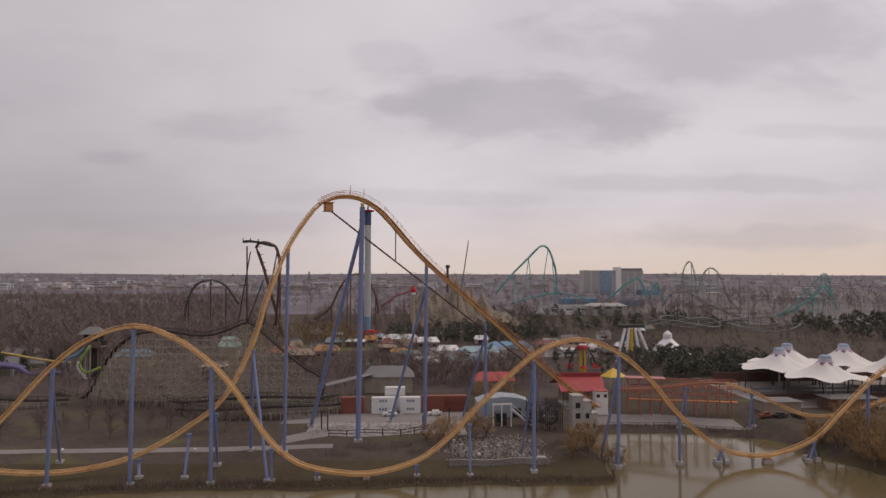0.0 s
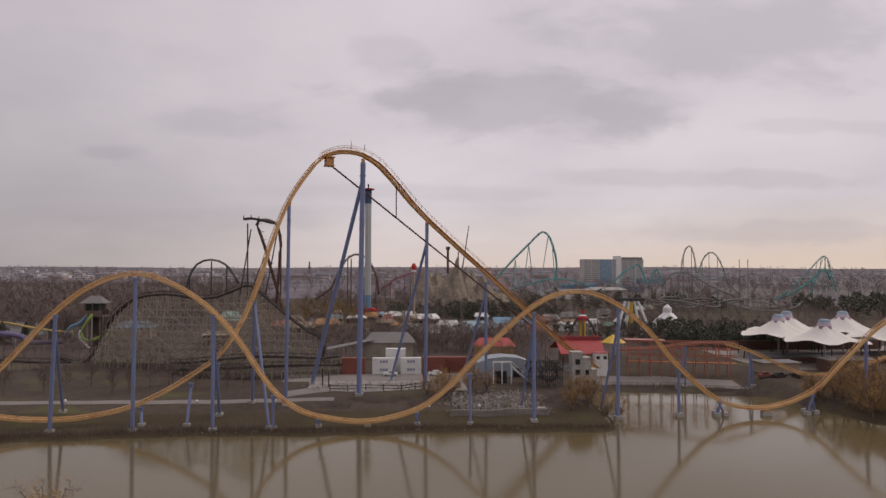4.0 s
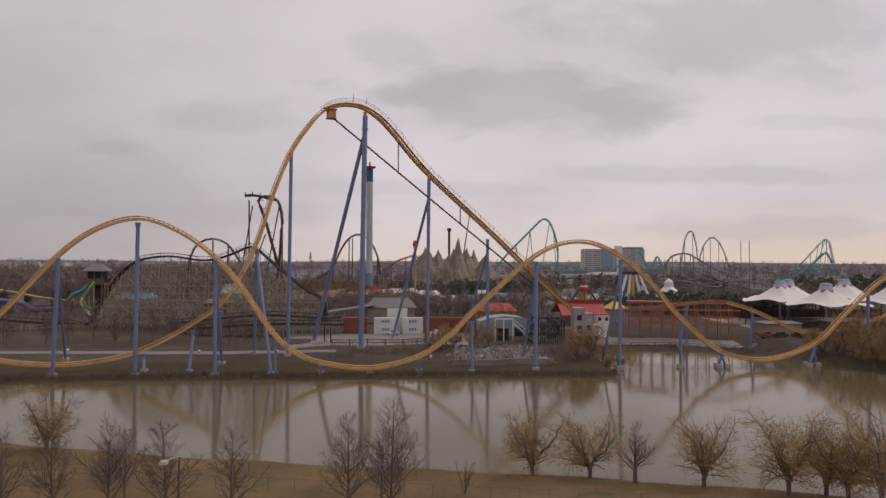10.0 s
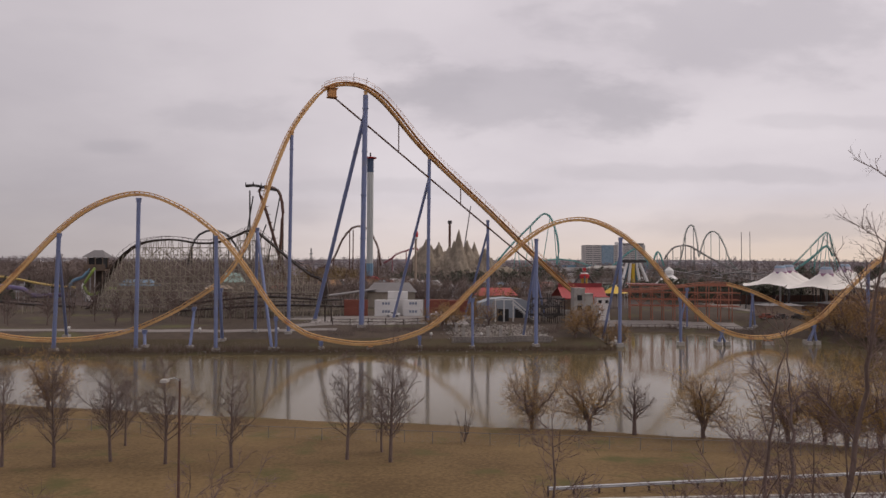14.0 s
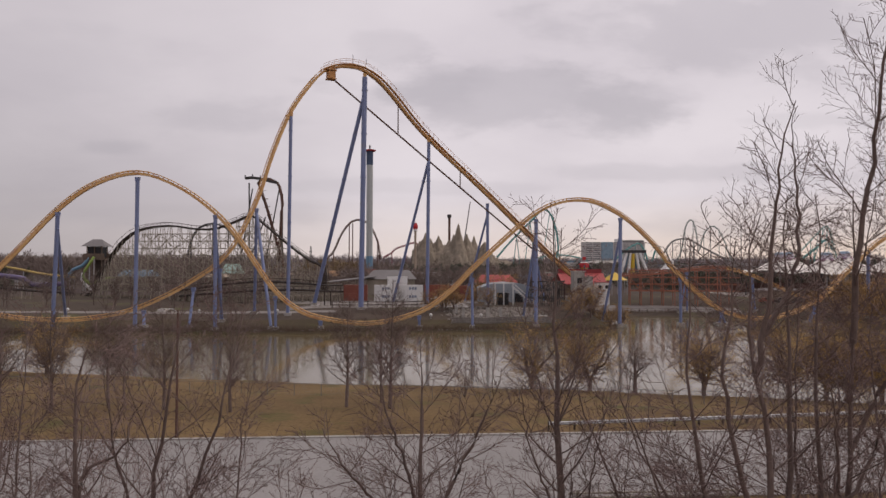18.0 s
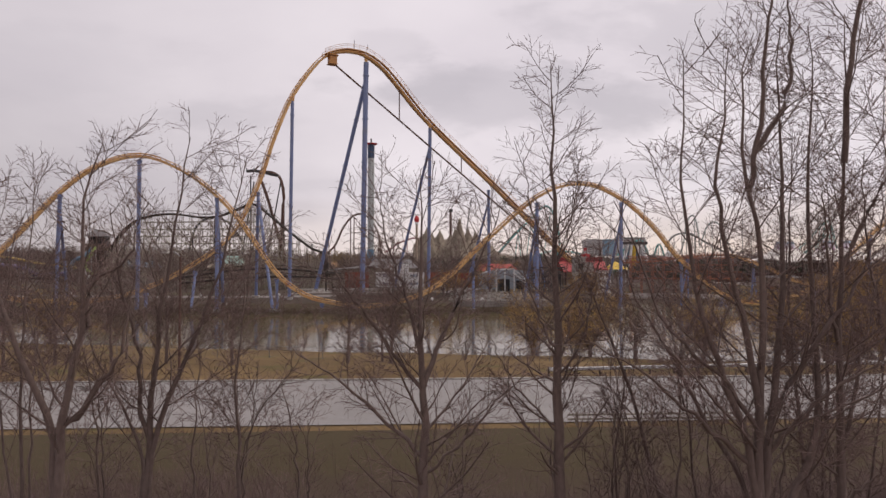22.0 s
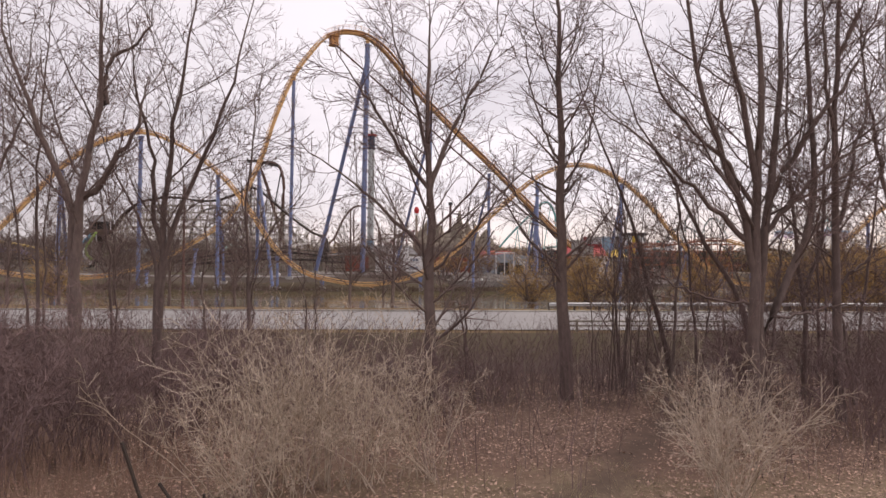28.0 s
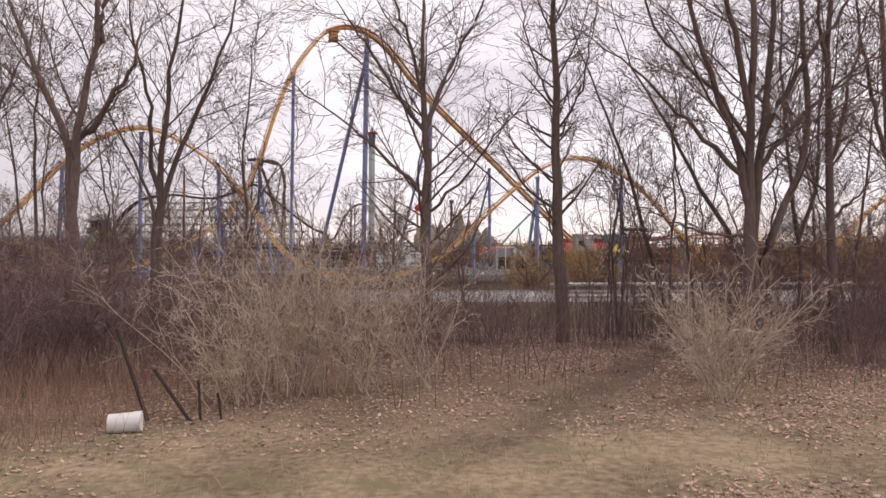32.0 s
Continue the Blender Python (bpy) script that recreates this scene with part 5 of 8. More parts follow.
def gable(root, cx, cy, w, d, z0, z1, roof, wall, over=0.8, ridge="x", wallname="wall"):
    part(wallname, Mesh().box((cx, cy, (ground_z(cx, cy) - 0.3 + z0) / 2), (w, d, z0 - ground_z(cx, cy) + 0.3)), wall, root)
    hw, hd = w / 2 + over, d / 2 + over
    m = Mesh()
    if ridge == "x":
        top = [(cx - hw * 0.7, cy, z1), (cx + hw * 0.7, cy, z1)]
    else:
        top = [(cx, cy - hd * 0.7, z1), (cx, cy + hd * 0.7, z1)]
    v = [(cx - hw, cy - hd, z0), (cx + hw, cy - hd, z0), (cx + hw, cy + hd, z0), (cx - hw, cy + hd, z0), *top]
    f = [[0, 1, 5, 4], [2, 3, 4, 5], [1, 2, 5], [3, 0, 4]] if ridge == "x" else [[0, 1, 4], [1, 2, 5, 4], [2, 3, 5], [3, 0, 4, 5]]
    f.append([3, 2, 1, 0])
    for q in f:
        m.f.append([i + m.n for i in q])
    m.v.append(np.array(v, float))
    m.n += 6
    part("roof", m, roof, root)


st = thing("coaster_station", (0, 0, 0), "coaster station with a broad red sheet roof and a white gatehouse", "building")
SX0, SX1, SZE, SZR = 57.1, 72.1, 9.6, 13.1  # eaves and ridge of the station roof
roof = Mesh().add([(SX0 - 0.5, 231.5, SZE), (SX1, 231.5, SZE), (SX1 + 1.5, 241, SZR), (SX0, 241, SZR), (SX0 - 0.5, 231.5, SZE - 0.3), (SX1, 231.5, SZE - 0.3), (SX1 + 1.5, 241, SZR - 0.3), (SX0, 241, SZR - 0.3)],
                  [[0, 1, 2, 3], [7, 6, 5, 4], [0, 4, 5, 1], [1, 5, 6, 2], [2, 6, 7, 3], [3, 7, 4, 0]])
part("roof", roof, RED_ROOF, st)
part("rear_roof", Mesh().add([(SX0, 241.02, SZR), (SX1 + 1.5, 241.02, SZR), (SX1, 250, SZE), (SX0 - 0.5, 250, SZE)], [[0, 1, 2, 3]]), RED_ROOF, st)
for k in range(14):
    x = SX0 + (SX1 - SX0) * (k + 0.5) / 14
    part("seam", Mesh().beam((x, 231.5, SZE + 0.06), (x + 1.0, 241, SZR + 0.06), 0.12), RED_ROOF, st)
part("ridge_parapet", Mesh().box(((SX0 + SX1) / 2 + 0.6, 241.3, SZR + 0.7), (SX1 - SX0 + 0.6, 0.5, 1.5)), mat("dark_red_sheet", (0.26, 0.035, 0.04), (0.20, 0.03, 0.034), 0.6), st, "dark red ridge parapet")
part("back_wall", Mesh().box(((SX0 + SX1) / 2, 240.5, (SZE + 3.4) / 2), (SX1 - SX0 - 1.5, 0.4, SZE - 3.4)), TAN_WALL, st)
for k in range(6):
    x = SX0 + 0.4 + (SX1 - SX0 - 0.8) * k / 5
    part("post", Mesh().beam((x, 232.2, ground_z(x, 232)), (x, 232.2, SZE - 0.2), 0.3), BROWN_STEEL, st)
part("platform", Mesh().box(((SX0 + SX1) / 2, 236, ground_z(70, 236) + 0.9), (SX1 - SX0 - 1, 8, 1.8)), CONCRETE, st)
part("front_railing", Mesh().beam((SX0, 231.8, ground_z(70, 232) + 2.8), (SX1, 231.8, ground_z(70, 232) + 2.8), 0.12).beam((SX0, 231.8, ground_z(70, 232) + 2.2), (SX1, 231.8, ground_z(70, 232) + 2.2), 0.1), STEEL, st)
gate = thing("gatehouse", (69.6, 229.5, 0), "small white gatehouse with dark windows beside the station", "building")
gz = ground_z(69.6, 229.5)
part("wall", Mesh().box((0, 0, (gz + 10.1) / 2), (4.2, 3.4, 10.1 - gz)), WHITE, gate)
part("roof", Mesh().box((0, 0, 10.1 + 0.12), (4.8, 4.0, 0.24)), RED_ROOF, gate)
for k in (-1, 1):
    part("window", Mesh().box((k * 1.2, -1.72, 10.1 - 1.5), (1.1, 0.12, 1.1)), DARK, gate)
gable(thing("red_shed", (0, 0, 0), "low shed with a faded red roof beside the lift", "building"), 38, 262, 14, 9, 9.4, 12.2, RED_ROOF, TAN_WALL)
gable(thing("tan_shed", (0, 0, 0), "low tan shed with a flat grey roof by the cove", "building"), 127, 222, 12, 8, 7.8, 8.4, ROOF_GREY, TAN_WALL)
gable(thing("brick_shed", (0, 0, 0), "low brown building under the coaster by the tents", "building"), 153, 224, 16, 8, 8.2, 9.2, ROOF_GREY, BROWN_STEEL)
gable(thing("queue_house", (0, 0, 0), "grey shingled station house with a long queue shelter", "building"), -2, 268, 18, 12, 10.5, 14.0, ROOF_GREY, TIMBER)
shel = thing("queue_shelter", (0, 0, 0), "long sloping grey shelter roof on posts", "shelter")
part("roof", Mesh().beam((-27, 246, 9.5), (-9, 263, 11.5), 4.2, 0.3), ROOF_GREY, shel)
for k in range(7):
    q = np.array([-27, 246]) + np.array([18, 17]) * k / 6
    part("post", Mesh().beam((q[0], q[1], ground_z(*q)), (q[0], q[1], 9.4 + k * 0.33), 0.25), TIMBER, shel)

sp = thing("spinning_arm_ride", (86.5, 312, 0), "red and yellow ride with black spider arms", "amusement ride")
part("column", Mesh().tube(np.array([(0, 0, 5), (0, 0, 16)]), 1.5, 8), YELLOW, sp, "yellow column")
part("head", Mesh().tube(np.array([(0, 0, 15), (0, 0, 16.6), (0, 0, 17.2)]), (2.6, 2.4, 1.0), 8), RED, sp, "red head")
part("roof_cap", Mesh().tube(np.array([(0, 0, 17.2), (0, 0, 17.6)]), (2.0, 1.4), 8), WHITE, sp)
part("finial", Mesh().box((0, 0, 19.2), (1.3, 1.0, 1.4)).beam((-0.5, 0, 17.4), (-0.5, 0, 19), 0.2).beam((0.5, 0, 17.4), (0.5, 0, 19), 0.2), RED, sp, "red sign box")
for k in range(6):
    a = k * math.pi / 3 + 0.3
    c, s = math.cos(a), math.sin(a)
    arm = part("arm", Mesh().tube(np.array([(2.5 * c, 2.5 * s, 16), (5.5 * c, 5.5 * s, 12), (7 * c, 7 * s, 8.4)]), 0.42, 6), DARK_STEEL, sp, "black arm")
    part("seat_cluster", Mesh().tube(np.array([(7 * c, 7 * s, 7.2), (7 * c, 7 * s, 8.4)]), (1.8, 1.2), 8), RED, arm)

sw = thing("giant_pendulum_ride", (121, 345, 0), "pendulum ride on yellow, white and blue legs", "amusement ride")
part("axle_beam", Mesh().box((0, 0, 23.2), (13.5, 2.6, 1.4)), DARK_STEEL, sw)
for x, y, p in ((-9, -4, WHITE), (9.5, -4, WHITE), (-5, 6, BLUE_PAINT), (5, 6, BLUE_PAINT), (-3.5, -2, WHITE), (4.5, -2, WHITE)):
    part("leg", Mesh().tube(np.array([(x, y, 5), (x * 0.35, y * 0.1, 22.6)]), 0.75, 6), p, sw)
part("pendulum", Mesh().tube(np.array([(0, 0, 22), (0, 0, 6.2)]), 1.1, 8), YELLOW, sw, "yellow pendulum")
dome = thing("white_dome_pavilion", (143, 352, 0), "white domed pavilion with a lantern", "pavilion")
part("roof", Mesh().tube(np.array([(0, 0, 8), (0, 0, 9.4), (0, 0, 12.6), (0, 0, 16.5)]), (12.5, 11, 6, 1.8), 16), WHITE, dome, smooth=True)
part("lantern", Mesh().tube(np.array([(0, 0, 16.5), (0, 0, 18.6), (0, 0, 20.4)]), (2.3, 2.3, 0.3), 12), WHITE, dome)
part("drum", Mesh().tube(np.array([(0, 0, 4.8), (0, 0, 8)]), 11, 16), TAN_WALL, dome)
tent_y = thing("yellow_canopy", (84.6, 262, 0), "small yellow peaked canopy beside the station", "canopy")
part("canopy", Mesh().tube(np.array([(0, 0, 10.2), (0, 0, 13.2)]), (5.2, 0.2), 6), YELLOW, tent_y)
for k in range(6):
    a = k * math.pi / 3
    part("pole", Mesh().beam((5 * math.cos(a), 5 * math.sin(a), 4), (5 * math.cos(a), 5 * math.sin(a), 10.3), 0.2), STEEL, tent_y)


# ---------------------------------------------------------------- containers and cars
def container(cx, cy, z, w, paint, label, bars=None):
    root = thing("shipping_container", (cx, cy, z), label, "container", "stacked containers")
    m = Mesh().box((0, 0, 1.3), (w, 2.45, 2.6))
    part("body", m, paint, root)
    for k in range(int(w / 0.55)):
        part("rib", Mesh().box((-w / 2 + 0.4 + k * 0.55, -1.25, 1.3), (0.2, 0.08, 2.3)), paint, root)
    for sx in (-1, 1):
        part("corner_post", Mesh().box((sx * (w / 2 - 0.08), -1.24, 1.3), (0.18, 0.14, 2.62)), paint, root)
    if bars:
        for k in range(3):
            part("marking_bar", Mesh().box((-0.9 + k * 0.9, -1.31, 1.5), (0.65, 0.03, 0.8)), bars, root)
    return root


MARK = mat("grey_lettering", (0.22, 0.26, 0.34))
gz0 = ground_z(0, 226)
for cx, cy, z, w, p, b in ((-3.4, 226, 0, 7.4, WHITE, MARK), (-3.4, 226, 2.62, 7.4, WHITE, MARK), (5.4, 226, 0, 6.6, WHITE, MARK), (5.4, 226, 2.62, 6.6, WHITE, MARK), (0.4, 229.6, 5.3, 6.6, WHITE, None),
                           (0.4, 229.6, 2.62, 6.6, WHITE, None), (0.4, 229.6, 0, 6.6, WHITE, None),
                           (-13.2, 227, 0, 7.6, RUST, None), (-13.2, 227, 2.62, 7.6, RUST, None), (13, 228, 0, 7.4, RUST, None), (13, 228, 2.62, 7.4, RUST, None), (20.6, 230, 0, 7.4, RUST, None), (20.6, 230, 2.3, 7.4, RUST, None)):
    container(cx, cy, gz0 + z, w, p, "white stacked shipping container with grey lettering blocks" if p is WHITE and b else "plain white shipping container in a stack" if p is WHITE else "rust-red stacked shipping container", b)


def car(x, y, rz, paint, label, pickup=False, z=None):
    z = ground_z(x, y) + 0.02 if z is None else z
    root = thing("pickup_truck" if pickup else "parked_car", (x, y, z), label, "car", "parked cars", rz=rz)
    part("body", Mesh().box((0, 0, 0.72), (4.6, 1.8, 0.72), taper=0.97), paint, root)
    cab = part("cabin", Mesh().box((0.35 if pickup else -0.2, 0, 1.38), (1.9 if pickup else 2.5, 1.6, 0.62), taper=0.8), paint, root)
    part("side_window", Mesh().box((0.35 if pickup else -0.2, -0.79, 1.38), (1.6 if pickup else 2.1, 0.06, 0.38)), GLASS_DARK, cab)
    part("windscreen", Mesh().box((1.25 if pickup else 1.0, 0, 1.36), (0.08, 1.3, 0.42), 0, 0, -0.4), GLASS_DARK, cab)
    for wx in (-1.4, 1.4):
        for wy in (-0.85, 0.85):
            wh = part("wheel", Mesh().tube(np.array([(wx, wy - 0.12, 0.36), (wx, wy + 0.12, 0.36)]), 0.36, 12), TYRE, root)
            part("rim", Mesh().tube(np.array([(wx, wy - 0.14, 0.36), (wx, wy + 0.14, 0.36)]), 0.2, 8), STEEL, wh)
    for sy in (-0.6, 0.6):
        part("headlight", Mesh().box((2.28, sy, 0.8), (0.08, 0.3, 0.16)), WHITE, root)


car(-1.2, 221.5, 0, WHITE, "white pickup truck parked by the containers", True)
car(13.2, 221.8, 180, WHITE, "white car parked before the rust-red containers")
for x, y, rz, p in ((118, 212.5, 10, RUST), (122.5, 212, 15, DARK_STEEL), (128, 211.5, 100, DARK_STEEL), (32, 232, 5, WHITE)):
    car(x, y, rz, p, {"rust_red_container": "dark red parked car by the cove shed", "white_paint": "white parked car beside the grey shed"}.get(p.name, "black parked car by the cove shed"))

# ---------------------------------------------------------------- lakeside field: maples, willows, fence, lamp, guard rail
def maple(seed, h, r, at, rz=0.0, label="bare young maple on the tan lakeside field"):
    return plant("bare_tree", seed, lambda q: straight_stem(q, h * 1.1, r), MIDDLE, BARK, BARK, label, at, rz, "lakeside maples")


for seed, h, r, at in ((11, 8.6, 0.17, (-4.4, 65.3)), (12, 9.8, 0.19, (-0.4, 63.8)), (13, 6.8, 0.13, (-1.3, 69.2)), (14, 8, 0.16, (-29.5, 63.3)), (15, 8.2, 0.16, (-25.6, 65.5)), (16, 6.6, 0.12, (-27.5, 73.8)), (17, 8.2, 0.16, (-20.3, 64.0)), (18, 7.8, 0.16, (-14.1, 62.2)), (19, 7.8, 0.15, (-34.0, 63.6))):
    maple(seed, h, r, at)
plant("bare_shrub", 21, lambda r: [(np.array([(0, 0, 0), (a, b, 1.6), (a * 2.2, b * 2.2, 3.6)]), 0.06, 0.02) for a, b in ((0.5, 0), (-0.5, 0.1), (0.1, 0.5), (0, -0.4), (0.3, -0.3))],
      [(0.3, 0.15, 0.35, 0.2, 34, 5, 0.1, 0.05, 0.6, 0.018), (0.25, 0.15, 0.4, 0.2, 34, 3, 0.1, 0.04, 0.7, 0.012)], BARK, BARK, "dense bare shrub on the lakeside field", (7.6, 76.4), category="shrub")


def willow_stems(h, n=4, spread=0.32, r=0.3):
    def make(rng):
        out = []
        fork = h * 0.28
        for i in range(n):
            a = i * 2 * math.pi / n + rng.uniform(0, 1)
            s = spread * h * rng.uniform(0.7, 1.2)
            out.append((np.array([(0, 0, 0), (0.1 * math.cos(a), 0.1 * math.sin(a), fork * 0.6), (0.25 * s * math.cos(a), 0.25 * s * math.sin(a), fork * 1.2),
                                  (0.6 * s * math.cos(a + rng.uniform(-0.5, 0.5)), 0.6 * s * math.sin(a + rng.uniform(-0.5, 0.5)), h * rng.uniform(0.46, 0.62)), (s * math.cos(a), s * math.sin(a), h * rng.uniform(0.78, 0.92))]), r, 0.05))
        return out
    return make


W_LEVELS = [(0.42, 0.15, 0.42, 0.9, 60, 8, 0.28, 0.02, 0.38, 0.030), (0.36, 0.08, 0.5, 0.7, 50, 6, 0.22, 0.06, 0.5, 0.017), (0.21, 0.2, 0.5, 1.0, 36, 4, 0.12, 0.09, 0.6, 0.0135)]


def willow(seed, h, at, label="pollarded willow with yellow twigs at the water's edge", n=5, r=0.26, spread=0.40, rz=0.0, levels=W_LEVELS, group="lakeside willows", twigs=WILLOW, woody=2):
    rng = np.random.default_rng(seed)
    P, R = stem_arrays(willow_stems(h, n, spread, r)(rng), 12)
    z = np.clip(P[:, :, 2:3] / h, 0, 1)
    P = P + np.array([noise.noise_vector(Vector(q * 0.8) + Vector((seed, 0, 0))) for q in P.reshape(-1, 3)]).reshape(P.shape) * 0.9 * z * (1 - 0.4 * z)
    trunk = [tubes(P, R, 7)]
    crown = []
    Q, S = P, R
    for li, lv in enumerate(levels):
        Q, S = grow(rng, Q, S, *lv)
        (trunk if li < woody else crown).append(tubes(Q, S, 4 - li))
    root = thing("willow_tree", (at[0], at[1], ground_z(*at) - 0.15), label, "tree", group, rz=rz)
    part("trunk", quick("trunk", *join(trunk), BARK, True), BARK, root)
    part("crown", quick("crown", *join(crown), twigs), twigs, root, "yellow twig crown")
    return root


for k, (at, h) in enumerate(zip([(16.7, 84.8), (23.5, 83.5), (35.8, 79.3), (43.9, 75.7), (48.2, 75.7), (49.7, 74.1), (52.6, 72.8)], (8.8, 8.2, 9.0, 10, 8.6, 10, 10.5))):
    willow(31 + k, h, at)
plant("bare_tree", 41, lambda r: straight_stem(r, 6.4, 0.28), MIDDLE, BARK, BARK, "stubby bare tree at the water's edge", (28.3, 81.2))
willow(45, 8.5, (-48, 100), "pollarded willow with yellow twigs at the water's edge")

fence_pts = np.array([(x, 75.7 - 0.219 * x) for x in np.arange(-62, 60, 3.0)])
fence = thing("lakeside_fence", (0, 0, 0), "low chain-link fence along the lake field", "fence")
wires = Mesh()
for i, (x, y) in enumerate(fence_pts):
    z = ground_z(x, y)
    part("post", Mesh().tube(np.array([(x, y, z - 0.2), (x, y, z + 1.35)]), 0.04, 5), GREY_STEEL, fence)
    if i:
        x0, y0 = fence_pts[i - 1]
        z0 = ground_z(x0, y0)
        part("top_rail", Mesh().tube(np.array([(x0, y0, z0 + 1.3), (x, y, z + 1.3)]), 0.025, 4), GREY_STEEL, fence)
        for q in np.arange(0.15, 1.3, 0.16):
            wires.beam((x0, y0, z0 + q), (x, y, z + q), 0.008)
part("wire_mesh", wires, GREY_STEEL, fence, kind="stuff")

lamp = thing("street_lamp", (-15.3, 49.9, ground_z(-15.3, 51.6)), "tall galvanised street lamp with a pale box head", "street lamp")
part("pole", Mesh().tube(np.array([(0, 1.7, 0), (0, 1.7, 4), (0, 1.7, 9.1)]), (0.11, 0.09, 0.07), 8), BROWN_STEEL, lamp)
part("arm", Mesh().tube(np.array([(0, 1.7, 8.9), (-0.2, 1.2, 9.2), (-0.4, 0.3, 9.25)]), 0.045, 6), STEEL, lamp)
part("lamp_head", Mesh().box((-0.5, 0.05, 9.2), (0.5, 0.75, 0.18), taper=0.85), CONCRETE, lamp, "pale lamp head")

rail = thing("guard_rail", (0, 0, 0), "galvanised steel guard rail along the road verge", "guard rail")
gr = np.array([(x, 52.4 + 0.09 * (x - 12), 0) for x in np.arange(11.5, 80, 2.0)])
gr[:, 2] = [ground_z(a, b) for a, b, _ in gr]
for a, b, c in gr:
    part("post", Mesh().box((a, b + 0.1, c + 0.33), (0.12, 0.16, 0.75)), TIMBER_DARK, rail)
beamv = Mesh()
prof = [(0.40, 0.0), (0.47, -0.07), (0.54, 0.0), (0.61, -0.07), (0.68, 0.0), (0.68, 0.02), (0.61, -0.05), (0.54, 0.02), (0.47, -0.05), (0.40, 0.02)]
V = np.array([[(a, b + py, c + pz) for pz, py in prof] for a, b, c in gr])
n = len(prof)
beamv.add(V, [[i * n + j, i * n + (j + 1) % n, (i + 1) * n + (j + 1) % n, (i + 1) * n + j] for i in range(len(gr) - 1) for j in range(n)])
part("corrugated_beam", beamv, STEEL, rail)
near_rail = thing("guard_rail", (0, 0, 0), "short weathered guard rail on the near road verge", "guard rail")
for x in np.arange(9.5, 18.5, 2.0):
    part("post", Mesh().box((x, 36.9, ground_z(x, 36.9) + 0.3), (0.12, 0.12, 0.75)), TIMBER, near_rail)
for z in (0.35, 0.58):
    part("corrugated_beam", Mesh().box((13.5, 36.78, ground_z(13.5, 36.9) + z), (9.0, 0.06, 0.09)), TIMBER, near_rail)
kerb = thing("road_kerb", (0, 0, 0), "weathered concrete kerb along the road", "kerb", kind="structure")
for k in range(60):
    x = -120 + k * 4
    part("kerb_stone", Mesh().box((x, 51.15, ground_z(x, 51.15) + 0.06), (3.96, 0.3, 0.22)), CONCRETE, kerb)


# ---------------------------------------------------------------- near thicket of bare trees
def hero(seed, stems, base, label, style, name="bare_tree", group="roadside trees"):
    """A bare tree on given main stems; style is (gap between limbs, lowest limb, limb length per length left, least limb, limb angle, upward turn)."""
    b = np.array([base[0], base[1], ground_z(base[0], base[1]) - 0.1])
    rng = np.random.default_rng(seed)
    gap, umin, ratio, least, angle, up = style
    foot = np.array(stems[0][0][0], float)
    rel = []
    for pts, r0, r1 in stems:
        p = np.array(pts, float) - b
        if np.linalg.norm(p[0] + b - foot) < 0.6:
            p[0] = (p[0][0] * 0.3, p[0][1] * 0.3, 0)
        rel.append((p, r0, r1))
    P, R = stem_arrays(rel, 17)
    lean = rng.uniform(-1.3, 1.3, len(P))
    lean[0] = 0
    P[:, :, 1] += lean[:, None] * np.linspace(0, 1, 17)[None] ** 1.3
    for _ in range(3):
        P[:, 1:-1] = 0.5 * P[:, 1:-1] + 0.25 * (P[:, :-2] + P[:, 2:])
    jag = rng.normal(0, 0.03, P.shape)
    jag[:, 0] = 0
    P = P + jag * np.clip(P[:, :, 2:3] / 3.0, 0, 1)
    R = R * 0.74
    for i in list(range(len(P))) * 3:  # forks start on the stem that carries them
        if np.linalg.norm(P[i, 0]) > 0.6 and len(P) > 1:
            other = np.concatenate([(P[j, :-1, None] + (P[j, 1:, None] - P[j, :-1, None]) * np.linspace(0, 1, 9)[None, :, None]).reshape(-1, 3) for j in range(len(P)) if j != i])
            away = other[np.argmin(np.linalg.norm(other - P[i, 0], axis=1))] - P[i, 0]
            if np.linalg.norm(away) < 1.5:
                P[i, :4] += away * np.array([1, 0.75, 0.5, 0.25])[:, None]
    limbs = [grow(rng, P[i:i + 1], R[i:i + 1], gap, umin if np.linalg.norm(P[i, 0]) <= 0.6 else 0.12, ratio, least, angle, 9, 0.075, up, 0.33, 0.011, full=0.4) for i in range(len(P))]
    A, SA = np.concatenate([a for a, _ in limbs]), np.concatenate([a for _, a in limbs])
    B, SB = grow(rng, A, SA, 0.185, 0.10, 0.48, 0.32, 44, 6, 0.08, 0.025, 0.5, 0.0075, flat=0.4)
    C, SC = grow(rng, B, SB, 0.125, 0.12, 0.45, 0.20, 42, 4, 0.08, 0.015, 0.62, 0.0052, flat=0.4)
    D, SD = grow(rng, C, SC, 0.15, 0.25, 0.42, 0.13, 38, 3, 0.07, 0.01, 0.7, 0.0042)
    root = thing(name, tuple(b), label, "tree", group)
    for i, (a, sa) in enumerate(limbs):
        kind_of = "trunk" if np.linalg.norm(P[i, 0]) <= 0.6 else "limb"
        bark = part(kind_of, quick(kind_of, *tubes(P[i:i + 1], R[i:i + 1], 9 if R[i].max() > 0.07 else 6), BARK, True), BARK, root)
        part("branch_spray", quick("branch_spray", *tubes(a, sa, 5), BARK, True), BARK, bark, kind="stuff")
    part("crown", quick("crown", *join([tubes(B, SB, 3), tubes(C, SC, 2), tubes(D, SD, 2)]), BARK_TWIGS), BARK_TWIGS, root, "bare twig crown")


